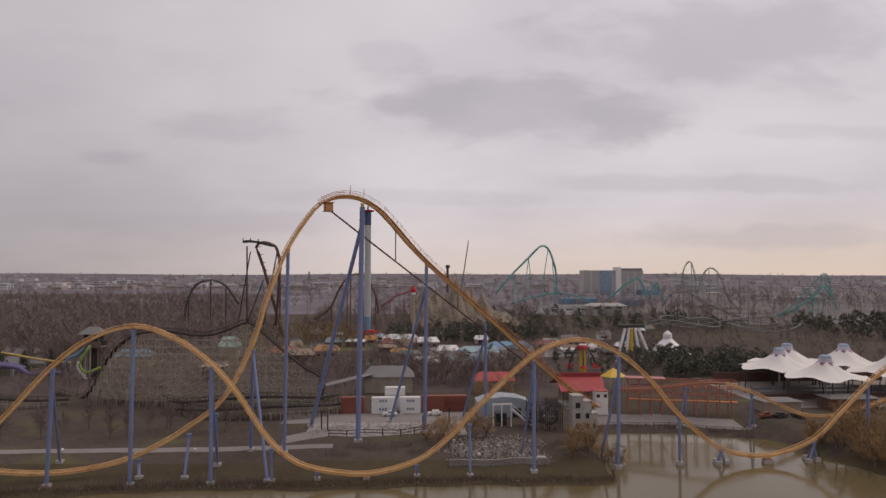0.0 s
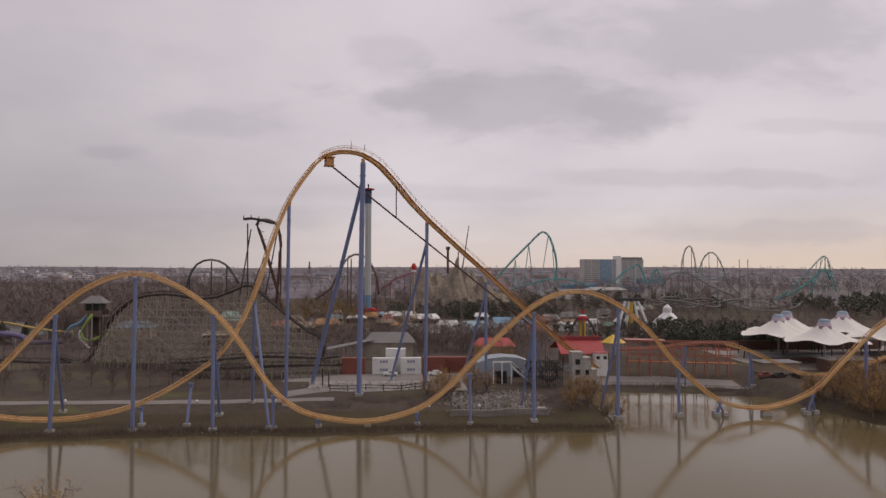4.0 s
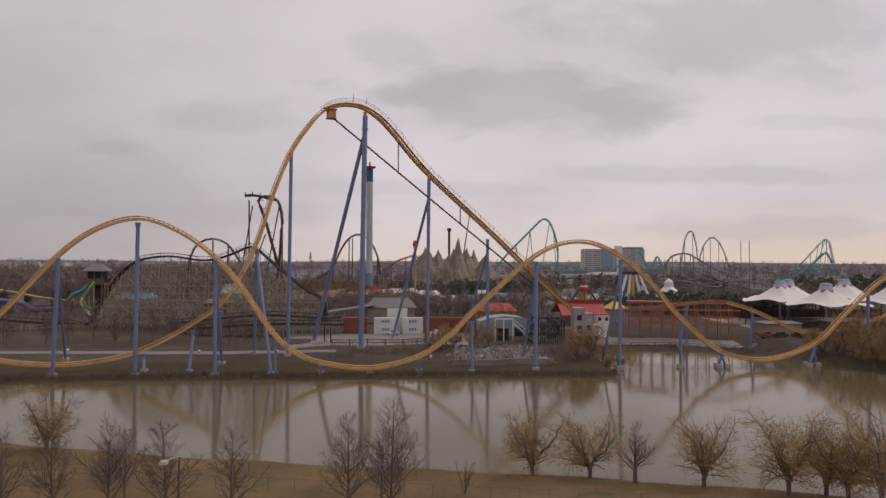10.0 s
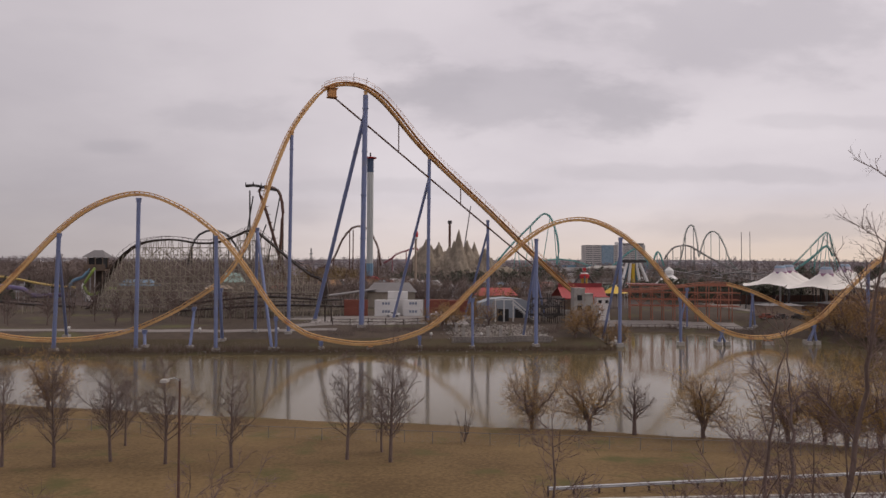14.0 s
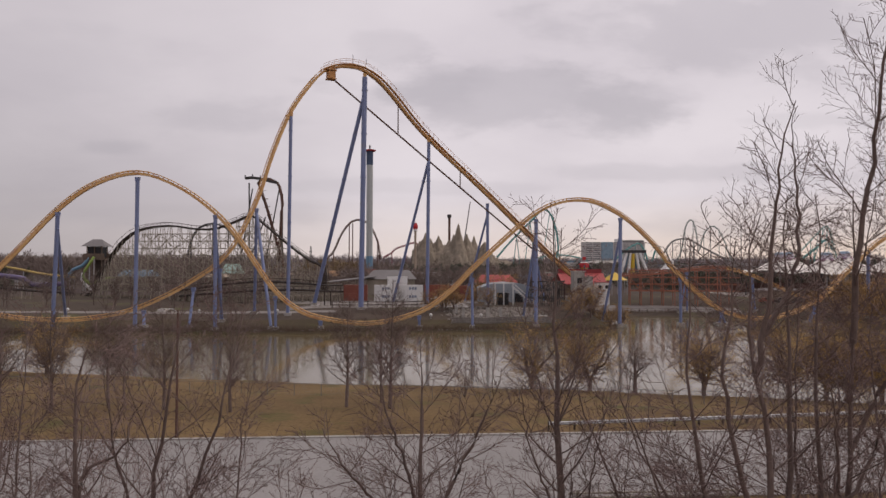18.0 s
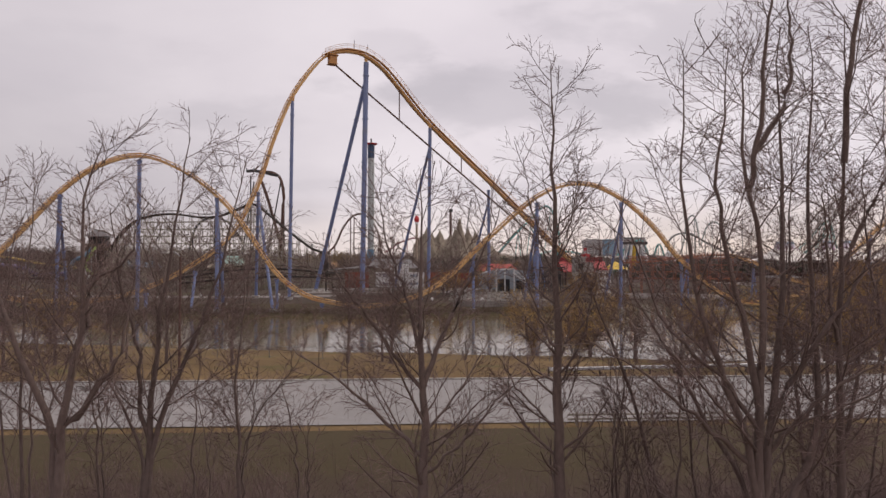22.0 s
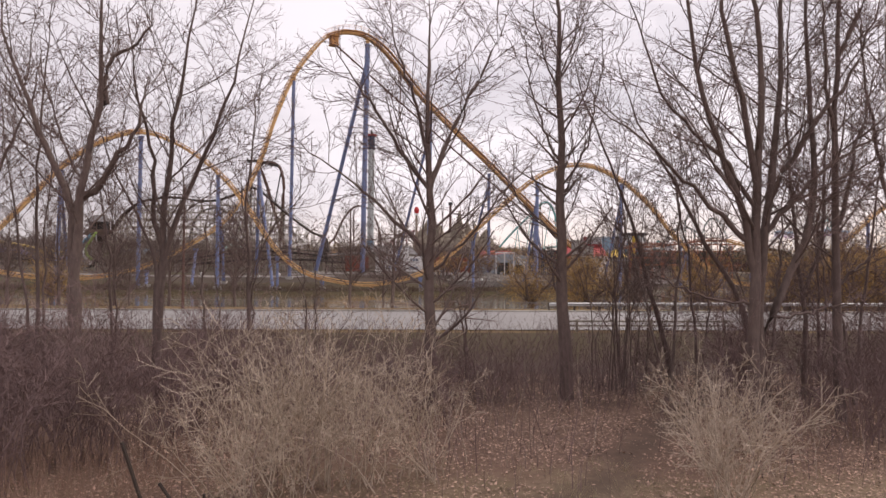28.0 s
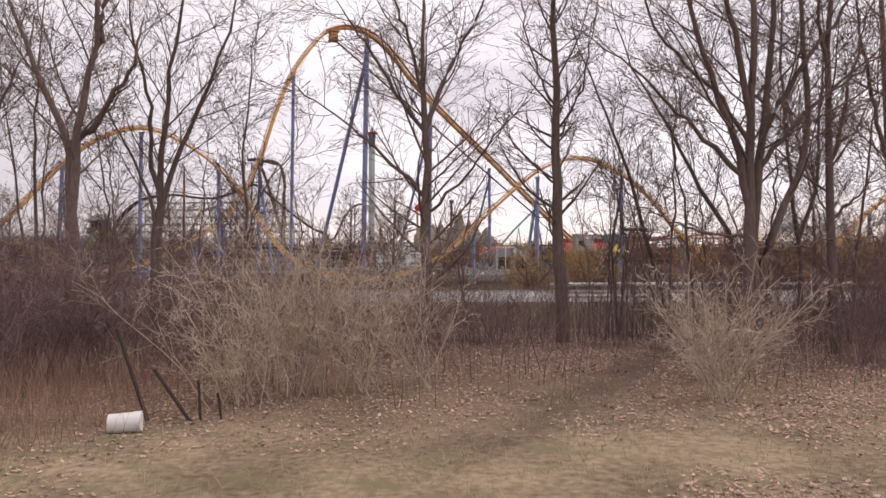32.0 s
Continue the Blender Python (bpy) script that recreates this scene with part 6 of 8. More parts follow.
HERO = (0.46, 0.36, 0.26, 0.7, 44, 0.05)
SPREADING = (0.30, 0.14, 0.24, 0.8, 50, 0.05)
COLUMN = (0.24, 0.2, 0.11, 0.7, 52, 0.07)
DENSE = (0.62, 0.24, 0.22, 0.8, 48, 0.03)
THIN = (0.7, 0.3, 0.3, 0.2, 34, 0.05)
hero(51, [([(-7.02, 17, 4.64), (-7.05, 17, 6.26), (-7.07, 17, 7.82), (-7.44, 17, 8.75), (-7.82, 17, 9.5), (-8.12, 17, 10.49), (-8.52, 17, 11.11), (-8.94, 17.4, 12), (-9.26, 17.8, 13.2)], 0.20, 0.03), ([(-7.02, 17, 4.64), (-7.05, 17, 6.26), (-7.07, 17, 7.76), (-6.72, 17, 8.89), (-6.48, 17, 10.16), (-6.44, 17.3, 11.47), (-6.76, 17.4, 12.86), (-6.19, 17.4, 14.26)], 0.20, 0.03),
          ([(-6.48, 17, 10.16), (-6.32, 17, 11.31), (-5.8, 17, 11.51), (-5.43, 17, 11.78), (-5.2, 17, 12.49)], 0.09, 0.02), ([(-7.05, 17, 7.91), (-6.47, 17, 8.55), (-6.03, 17, 9.16), (-5.55, 17, 9.81), (-5.46, 17.5, 10.98)], 0.12, 0.02)], [(-7.02, 17, 4.64)][0], "forked bare tree with dark crooked limbs", HERO)
hero(52, [([(-6.13, 19.5, 5.28), (-6.08, 19.5, 7.11), (-5.87, 19.5, 8.5), (-5.87, 19.5, 9.97), (-5.57, 19.5, 11.46), (-5.41, 19.5, 12.95), (-5.13, 19.5, 14.9)], 0.17, 0.03), ([(-6.13, 19.5, 5.28), (-5.99, 19.5, 7.18), (-5.17, 19.5, 9.08), (-4.76, 19.5, 10.3), (-4.27, 19.5, 11.65), (-3.98, 19.5, 13.15), (-3.69, 19.5, 14.43)], 0.15, 0.03),
          ([(-6.13, 19.5, 5.28), (-6.22, 19.5, 7.03), (-6.72, 19.5, 8.05), (-7.13, 19.5, 8.7), (-7.25, 19, 9.4), (-7.76, 19.5, 10.66)], 0.10, 0.02), ([(-6.08, 19.5, 7.11), (-6.29, 19.5, 8.05), (-6.11, 19.5, 9.38), (-6.49, 19.5, 10.99), (-6.5, 19.5, 12.91)], 0.09, 0.02)], [(-6.13, 19.5, 5.28)][0], "many-stemmed bare tree in the roadside thicket", HERO)
hero(53, [([(-4, 20.5, 5.26), (-4.04, 20.5, 7.12), (-4.25, 20.5, 8.13), (-3.9, 20.5, 9.27), (-3.96, 20.5, 10.87), (-3.68, 20.5, 12.45)], 0.09, 0.02), ([(-4, 20.5, 5.26), (-3.97, 20.5, 6.81), (-3.3, 20.5, 7.91), (-2.54, 20.5, 8.86), (-2.24, 20.5, 9.66)], 0.05, 0.015)], [(-4, 20.5, 5.26)][0], "slender bare sapling in the thicket", HERO)
hero(54, [([(0.89, 18.1, 4.85), (0.84, 18.1, 7.05), (0.87, 18.1, 8.44), (0.73, 18.1, 9.83), (0.81, 18.1, 11.23), (0.71, 18.1, 12.63), (0.74, 18.1, 13.54)], 0.23, 0.03), ([(0.77, 18.1, 7.05), (-0.16, 18.1, 7.98), (-1.1, 18.1, 8.82), (-1.82, 18.1, 9.27), (-2.51, 18.1, 9.89)], 0.08, 0.015), ([(0.69, 18.1, 8.65), (-0.18, 18.1, 9.95), (-0.88, 18.1, 10.93), (-1.49, 18.6, 11.88)], 0.08, 0.015),
          ([(0.96, 18.1, 8.65), (1.2, 18.1, 9.77), (1.78, 18.1, 11.01), (2.33, 18.1, 11.98), (2.72, 18.1, 13.12)], 0.10, 0.02), ([(0.9, 18.1, 6.64), (1.78, 18.1, 7.48), (2.47, 18.1, 8.47), (3.17, 18.1, 9.19)], 0.06, 0.015), ([(0.79, 18.1, 9.27), (0.43, 18.1, 10.8), (-0.07, 18.1, 12.18), (-0.23, 18.1, 13.43)], 0.08, 0.015)], [(0.89, 18.1, 4.85)][0],
     "straight bare tree with ascending limbs", SPREADING)
hero(55, [([(4.42, 18.8, 3.43), (4.33, 18.8, 5.68), (4.27, 18.8, 7.87), (4.19, 18.8, 10.07), (4.18, 18.8, 11.55), (4.09, 18.8, 13.02), (4.13, 18.8, 14.21), (4.12, 18.8, 16.7)], 0.25, 0.025), ([(4.23, 18.8, 7.43), (3.53, 18.8, 8.15), (2.94, 18.8, 9.02), (2.56, 18.8, 9.88)], 0.05, 0.012), ([(4.22, 18.8, 9.34), (3.66, 18.8, 10.5), (3.29, 18.8, 11.67), (3.13, 18.8, 12.69)], 0.05, 0.012),
          ([(4.24, 18.8, 8.6), (4.78, 18.8, 9.65), (5.04, 18.8, 10.98), (5.22, 18.8, 12.17)], 0.05, 0.012), ([(4.18, 18.8, 11.1), (3.8, 18.8, 12.27), (3.49, 18.8, 13.44), (3.34, 18.8, 14.33)], 0.04, 0.012), ([(4.18, 18.8, 11.55), (4.62, 18.8, 12.74), (4.91, 18.8, 13.94), (5.05, 18.8, 14.7)], 0.04, 0.012)], [(4.42, 18.8, 3.43)][0],
     "tall straight bare tree beside the trodden path", COLUMN)
hero(56, [([(7.91, 20.5, 4.7), (7.24, 20.5, 6.31), (6.4, 20.5, 8.88), (5.9, 20.5, 10.01), (5.4, 20.5, 11.29), (4.99, 20.5, 12.74)], 0.12, 0.02)], [(7.99, 20.5, 4.38)][0], "thin bare tree leaning over the path", HERO)
hero(57, [([(9.79, 19.5, 3.48), (9.63, 19.5, 5.09), (9.39, 19.5, 6.02), (8.43, 19.5, 7.24), (7.57, 19.5, 9.23), (6.85, 19.5, 9.91), (6.24, 19.5, 11.36), (5.89, 19.5, 12.59)], 0.13, 0.02)], [(9.79, 19.5, 3.48)][0], "bare leaning tree with long curved limbs", HERO)
hero(58, [([(7.85, 16, 4.07), (7.80, 16, 5.84), (7.89, 16, 7.56), (8.03, 16, 9.17), (7.92, 16, 10.41), (8.12, 16, 11.53), (8.07, 16, 12.53), (7.65, 16, 13.53), (7.45, 16, 14.78), (7.53, 16, 16.04), (7.93, 16, 16.64)], 0.2, 0.025),
          ([(8.04, 16, 4.06), (8.04, 16, 6.45), (8.28, 16, 8.05), (8.59, 16, 9.29), (8.75, 16, 10.42), (8.70, 16, 11.54), (8.94, 16, 12.55), (8.82, 16, 13.55), (9.07, 16, 14.95), (8.83, 16, 16.47), (9.08, 16, 17.16)], 0.18, 0.025),
          ([(7.84, 16, 6.58), (7.67, 16, 7.56), (7.32, 16, 8.80), (6.83, 16, 9.91), (6.52, 16, 10.89), (6.27, 16, 11.88), (6.09, 16, 12.87), (6.03, 16, 13.74), (6.21, 16, 14.64), (6.05, 16, 15.80)], 0.12, 0.02),
          ([(8.02, 16, 8.55), (7.84, 16, 9.66), (7.47, 16, 10.78), (7.16, 16, 11.77), (6.88, 16, 12.64), (6.80, 16, 13.76), (7.00, 16, 14.77), (6.91, 16, 16.00)], 0.11, 0.02),
          ([(8.33, 16, 5.10), (8.96, 16, 6.57), (9.30, 16, 7.80), (9.52, 16, 9.30), (9.27, 16, 10.54), (9.45, 16, 11.80), (9.31, 16, 13.19), (9.59, 16, 14.58), (9.71, 16, 15.93), (9.66, 16, 17.17)], 0.13, 0.02),
          ([(7.69, 16, 7.32), (6.81, 16, 8.16), (6.06, 16, 8.67), (5.31, 16, 9.38), (4.44, 16, 9.83), (3.82, 16, 10.19)], 0.085, 0.015),
          ([(7.89, 16, 8.05), (7.07, 16, 9.29), (6.19, 16, 9.90), (5.57, 16, 10.76), (5.08, 16, 11.99), (4.64, 16, 12.97)], 0.075, 0.015),
          ([(8.21, 16, 7.56), (8.99, 16, 8.67), (10.04, 16, 9.55), (10.84, 16, 10.05)], 0.09, 0.02),
          ([(8.28, 16, 8.30), (9.13, 16, 9.79), (9.93, 16, 10.80), (10.60, 16, 12.07), (11.02, 16, 13.47)], 0.1, 0.02),
          ([(7.74, 16, 5.96), (6.92, 16, 6.10), (6.04, 16, 6.59), (5.17, 16, 6.97)], 0.05, 0.015),
          ([(8.50, 16, 5.59), (9.60, 16, 5.94), (10.51, 16, 5.93)], 0.05, 0.015), ([(8.04, 16, 13.26), (7.97, 16, 14.70), (8.04, 16, 16.40), (8.18, 16, 17.87), (8.30, 16, 18.97)], 0.09, 0.02), ([(8.26, 16, 13.98), (8.89, 16, 15.67), (9.17, 16, 17.38), (9.34, 16, 18.86)], 0.09, 0.02)],
     (8.03, 16, 4.43), "large dense many-stemmed bare tree", DENSE)
hero(59, [([(9.71, 16.2, 4.03), (9.82, 16.2, 7.03), (9.94, 16.2, 9.56), (9.88, 16.2, 11.47), (10.05, 16.2, 13.13), (10.12, 16.2, 14.93), (10.09, 16.2, 17.26)], 0.16, 0.03),
          ([(9.84, 16.2, 7.54), (10.44, 16.2, 9.05), (10.99, 16.2, 10.58), (11.56, 16.2, 12.13)], 0.08, 0.02),
          ([(9.95, 16.2, 9.81), (9.54, 16.2, 10.83), (9.29, 16.2, 12.10), (8.91, 16.2, 13.24)], 0.07, 0.02),
          ([(9.84, 16.2, 6.28), (10.54, 16.2, 7.03), (11.21, 16.2, 7.53)], 0.06, 0.02),
          ([(9.89, 16.2, 11.59), (10.49, 16.2, 12.75), (10.85, 16.2, 14.18), (11.07, 16.2, 15.74)], 0.08, 0.02), ([(9.91, 16.2, 13.92), (10.12, 16.2, 16.15), (10.37, 16.2, 17.89), (10.47, 16.2, 19.53), (10.60, 16.2, 21.17), (10.81, 16.2, 22.70)], 0.1, 0.02)],
     (10.14, 16.2, 4.53), "dark bare tree beside the dense one", DENSE)
hero(60, [([(13.83, 19.5, 4.18), (13.77, 19.5, 8.89), (13.62, 19.5, 12.85), (13.72, 19.5, 17.17), (13.9, 19.5, 20.57)], 0.18, 0.03), ([(13.77, 19.5, 8.1), (12.95, 19.5, 10.45), (12.3, 19.5, 12.64), (11.98, 19.5, 14.53)], 0.09, 0.02)], [(13.83, 19.5, 4.18)][0], "dark bare tree at the thicket's edge", DENSE)
hero(61, [([(-9.36, 20, 5.24), (-9.41, 20, 7.76), (-9.38, 20, 9.99), (-9.28, 20, 12.1), (-9.06, 20, 13.91)], 0.08, 0.015), ([(-9.36, 20, 5.53), (-10.07, 20, 7.75), (-10.55, 20, 9.96), (-10.89, 20, 12.19)], 0.06, 0.015)], [(-9.36, 20, 5.24)][0], "slender bare tree at the thicket's edge", THIN)
hero(62, [([(-9.92, 18, 4.8), (-9.87, 18, 7.56), (-9.8, 18, 10.2), (-10.12, 18, 12.86)], 0.15, 0.03), ([(-9.87, 18, 7.56), (-9.27, 18, 9.29), (-8.8, 18, 10.63), (-8.7, 18, 11.98)], 0.08, 0.02)], [(-9.92, 18, 4.8)][0], "bare tree at the thicket's outer edge", HERO)
hero(63, [([(10.84, 19, 4.23), (10.92, 19, 6.04), (10.53, 19, 7.54), (10.61, 19, 9.37), (10.3, 19, 11.03), (10.46, 19, 12.72), (10.54, 19, 15.18)], 0.10, 0.02), ([(10.92, 19, 6.04), (11.48, 19, 7.56), (11.72, 19, 9.39), (12.12, 19, 11.54), (12.29, 19, 14.02)], 0.08, 0.02)], [(10.84, 19, 4.23)][0], "crooked bare tree behind the dense one", HERO)
hero(65, [([(-4.08, 21, 5.02), (-4.1, 21, 6.41), (-4.26, 21, 7.64), (-4.32, 21, 8.57), (-4.44, 21, 9.5)], 0.06, 0.015), ([(-4.08, 21, 5.02), (-3.99, 21, 6.41), (-3.73, 21, 7.64), (-3.89, 21, 8.73)], 0.05, 0.012)], [(-4.08, 21, 5.02)][0], "slender bare sapling before the road", HERO)
hero(66, [([(-10.14, 22, 5.94), (-10.22, 22, 7.85), (-9.96, 22, 9.13), (-10.14, 22, 10.41), (-9.93, 22, 11.7)], 0.06, 0.015)], [(-10.14, 22, 5.94)][0], "slender bare sapling before the road", HERO)
hero(67, [([(6.89, 22, 4.22), (6.73, 22, 6.4), (7.08, 22, 7.75), (6.91, 22, 9.1), (7.26, 22, 10.63)], 0.07, 0.015), ([(6.89, 22, 4.22), (7.24, 22, 6.06), (7.94, 22, 7.41), (8.3, 22, 8.42)], 0.05, 0.015)], [(6.89, 22, 4.22)][0], "slender bare sapling before the road", HERO)
rt = np.random.default_rng(15)
for k, (x0, y0, top) in enumerate(((7.0, 18.6, 7.2), (8.6, 20.4, 8.0), (9.0, 17.6, 6.4), (11.6, 18.0, 8.4), (12.4, 20.8, 9.0), (13.0, 17.2, 7.0), (-8.0, 21.5, 7.5), (-2.4, 21.8, 5.0), (2.2, 22.4, 4.2), (-5.4, 22.0, 6.2))):
    g = ground_z(x0, y0) - 0.1
    lean = rt.uniform(-0.16, 0.16)
    hero(170 + k, [([(x0, y0, g), (x0 + lean * top * 0.3 + rt.uniform(-0.2, 0.2), y0, g + top * 0.4), (x0 + lean * top * 0.7, y0, g + top * 0.7), (x0 + lean * top + rt.uniform(-0.4, 0.4), y0, g + top)], 0.065, 0.012),
                   ([(x0, y0, g), (x0 - lean * top * 0.5 + rt.uniform(-0.2, 0.2), y0, g + top * 0.35), (x0 - lean * top - rt.uniform(0.2, 0.9), y0, g + top * 0.8)], 0.05, 0.012)], (x0, y0), "slender bare sapling among the roadside trees", (0.45, 0.2, 0.26, 0.6, 42, 0.04))
rs = np.random.default_rng(5)
for k in range(12):
    x0, y0 = 5.6 + k * 0.13 + rs.uniform(-0.05, 0.05), 20.3 + rs.uniform(-0.6, 0.6)
    g = ground_z(x0, y0) - 0.1
    top = rs.uniform(2.8, 6.5)
    hero(70 + k, [([(x0, y0, g), (x0 + rs.uniform(-0.15, 0.15), y0, g + top * 0.5), (x0 + rs.uniform(-0.6, 0.6), y0, g + top)], 0.03, 0.01)], (x0, y0), "thin upright sapling stem in a clump",
         THIN, "sapling_stem", group="sapling clump")


# ---------------------------------------------------------------- shrubs, thicket, ground litter
def arching_shrub(seed, at, h, w, n, material, label, name="shrub", lean=(0.1, 0.85), sub=(7, 6, 1), thick=(0.006, 0.0135), droop=-0.045):
    """A bare shrub: upright fanning stems, forked branches and fine twigs."""
    rng = np.random.default_rng(seed)
    a = rng.uniform(0, 2 * np.pi, n)
    tilt = rng.uniform(*lean, n)
    start = np.stack([rng.normal(0, w * 0.16, n), rng.normal(0, w * 0.14, n), np.zeros(n)], 1)
    d = np.stack([np.cos(a) * tilt, np.sin(a) * tilt, np.ones(n)], 1)
    d /= np.linalg.norm(d, axis=1, keepdims=True)
    L = h * rng.uniform(0.55, 1.08, n)
    P = polyline(rng, start, d, L, 8, 0.13, droop)
    R = np.linspace(1, 0.35, 8)[None] * rng.uniform(*thick, n)[:, None]
    root = thing(name, (at[0], at[1], ground_z(*at) - 0.05), label, "shrub", "bare shrubs")
    for i in range(n):
        part("stem", quick("stem", *tubes(P[i:i + 1], R[i:i + 1], 4), material), material, root)
    Q, S = sprout(rng, P, R, sub[0], 0.2, 0.36, 48, 5, 0.09, 0.03, 0.6, 0.0045)
    T, U = sprout(rng, Q, S, sub[1], 0.15, 0.5, 42, 3, 0.08, 0.02, 0.7, 0.0036)
    X, Y = sprout(rng, T, U, sub[2], 0.2, 0.6, 38, 3, 0.08, 0.02, 0.8, 0.003)
    part("twig_mass", quick("twig_mass", *join([tubes(Q, S, 2), tubes(T, U, 2), tubes(X, Y, 2)]), material), material, root, kind="stuff")


STRAW_LABEL = "straw-coloured arching bare shrub beside the clearing"
for k, (x, y, h, w, n) in enumerate(((-2.1, 11.3, 2.5, 1.6, 26), (-1.3, 11.8, 2.9, 1.6, 26), (-0.5, 12.0, 2.8, 1.4, 22), (0.5, 12.3, 2.3, 1.3, 18), (-1.7, 13.0, 3.0, 1.8, 24), (4.8, 10.9, 2.2, 0.6, 24), (5.4, 12.6, 2.0, 1.0, 16), (6.4, 13.6, 1.9, 1.2, 14))):
    arching_shrub(80 + k, (x, y), h, w, n, STRAW, STRAW_LABEL)
for k, (x, y, h, w, n) in enumerate(((-5.0, 13.2, 3.0, 2.4, 70), (-6.8, 14.0, 3.4, 3.0, 80), (-4.2, 16.0, 3.0, 2.6, 60), (-8.8, 13.4, 3.3, 3.0, 80), (-6.0, 11.8, 2.3, 2.2, 60), (-7.8, 11.4, 2.4, 2.4, 60), (-2.0, 18.0, 2.4, 3.0, 60), (0.6, 16.8, 2.0, 2.0, 50), (-4.6, 19.0, 2.6, 2.6, 60), (2.4, 18.4, 1.6, 2.0, 40), (-8.4, 18.0, 2.8, 3.0, 60), (-11.0, 16.0, 3.0, 3.0, 70), (9.6, 14.6, 3.0, 2.6, 70), (11.6, 15.5, 3.2, 2.8, 70), (8.0, 16.6, 3.4, 2.0, 60), (9.4, 18.8, 3.0, 2.4, 60), (11.4, 19.4, 3.4, 2.6, 60), (13.2, 18.0, 3.4, 2.6, 60), (7.4, 20.8, 2.6, 2.2, 50), (10.4, 21.6, 3.0, 2.6, 50), (14.6, 20.6, 3.4, 2.8, 60))):
    arching_shrub(90 + k, (x, y), h, w, int(n * 0.7), PURPLE, "dense purplish-brown bare thicket shrub", lean=(0.05, 0.6), sub=(6, 4, 2), thick=(0.006, 0.013), droop=-0.01)


def scatter_stems(name, n, box, hmin, hmax, r, material, label, seed, lean=0.25, category="undergrowth", k=4, density=None, sub=0):
    rng = np.random.default_rng(seed)
    x, y = rng.uniform(box[0], box[1], n), rng.uniform(box[2], box[3], n)
    if density is not None:
        keep = rng.uniform(0, 1, n) < density(x, y)
        x, y = x[keep], y[keep]
    n = len(x)
    s = np.stack([x, y, land(x, y) - 0.05], 1)
    d = np.stack([rng.normal(0, lean, n), rng.normal(0, lean, n), np.ones(n)], 1)
    d /= np.linalg.norm(d, axis=1, keepdims=True)
    P = polyline(rng, s, d, rng.uniform(hmin, hmax, n), k, 0.1, 0.0)
    R = np.linspace(1, 0.3, k)[None] * (r * rng.uniform(0.6, 1.3, n))[:, None]
    out = [tubes(P, R, 2)]
    if sub:
        Q, S = sprout(rng, P, R, sub, 0.3, 0.5, 40, 3, 0.12, 0.02, rmin=r * 0.4)
        out.append(tubes(Q, S, 2))
    v, f = join(out)
    single(name, quick(name, v, f, material), material, label, category, "stuff")


scatter_stems("undergrowth_stems", 15000, (-18, 21, 13, 33), 0.5, 2.1, 0.008, PURPLE, "thin bare brush stems under the roadside trees", 101, sub=5,
              density=lambda x, y: np.where((x > 1.6 + 0.55 * (y - 10)) & (x < 4.0 + 0.8 * (y - 10)), 0.06 + 0.3 * smooth(19, 25, y), np.where((x > -3.2) & (y < 15.5), 0.04, np.where((x > 1.5) & (y < 17), 0.12, 0.9))) * (1 - 0.95 * smooth(20.5 + 4 * smooth(-2, -6, x), 26 + 4 * smooth(-2, -6, x), y)))
scatter_stems("clearing_edge_stems", 150, (-3.2, 3.0, 10.6, 15.5), 0.4, 1.5, 0.007, PURPLE, "thin dark upright stems below the straw shrubs", 105, 0.12, sub=3)
scatter_stems("right_edge_stems", 260, (5.6, 12, 11.5, 17), 0.4, 1.6, 0.007, PURPLE, "thin dark upright stems at the clearing's far edge", 106, 0.15, sub=4)
scatter_stems("pale_brush_stems", 260, (-6, 10, 12, 20), 0.5, 1.4, 0.005, STRAW, "pale dry brush stems at the clearing's edge", 102, sub=4, density=lambda x, y: np.where((x > 2.6) & (x < 5.5) & (y < 19), 0.1, 0.9))
scatter_stems("dry_tall_grass", 5200, (-10, -2.0, 8.8, 13.5), 0.3, 0.9, 0.004, RUSSET, "reddish-brown dry tall grass below the thicket", 103, 0.3, k=3, density=lambda x, y: smooth(-2.2, -4.5, x))
GREEN_BLADES = mat("dull_green_grass_blades", (0.21, 0.205, 0.10), (0.14, 0.135, 0.065), 0.9, big=0.8, fine=6, bump=0)


def tufty(x, y):
    """How thickly grass stands: in clumps."""
    return np.clip(np.array([0.45 + 1.5 * noise.noise(Vector((a * 1.7, b * 1.7, 9))) for a, b in zip(x, y)]), 0, 1)


scatter_stems("dry_grass_tufts", 34000, (-6, 8, 5.5, 13), 0.05, 0.2, 0.0032, DRY_BLADES, "short dry grass on the clearing", 104, 0.8, "grass", 2, tufty)
scatter_stems("green_grass_tufts", 12000, (-1, 7, 5.5, 12), 0.04, 0.13, 0.0032, GREEN_BLADES, "dull green grass along the trodden path", 107, 0.8, "grass", 2, tufty)
scatter_stems("pale_grass_clumps", 5000, (-5, 8, 5.5, 13), 0.12, 0.34, 0.003, DRY_BLADES, "taller pale dry grass clumps on the clearing", 108, 0.5, "grass", 3, lambda x, y: tufty(x + 30, y) ** 3)


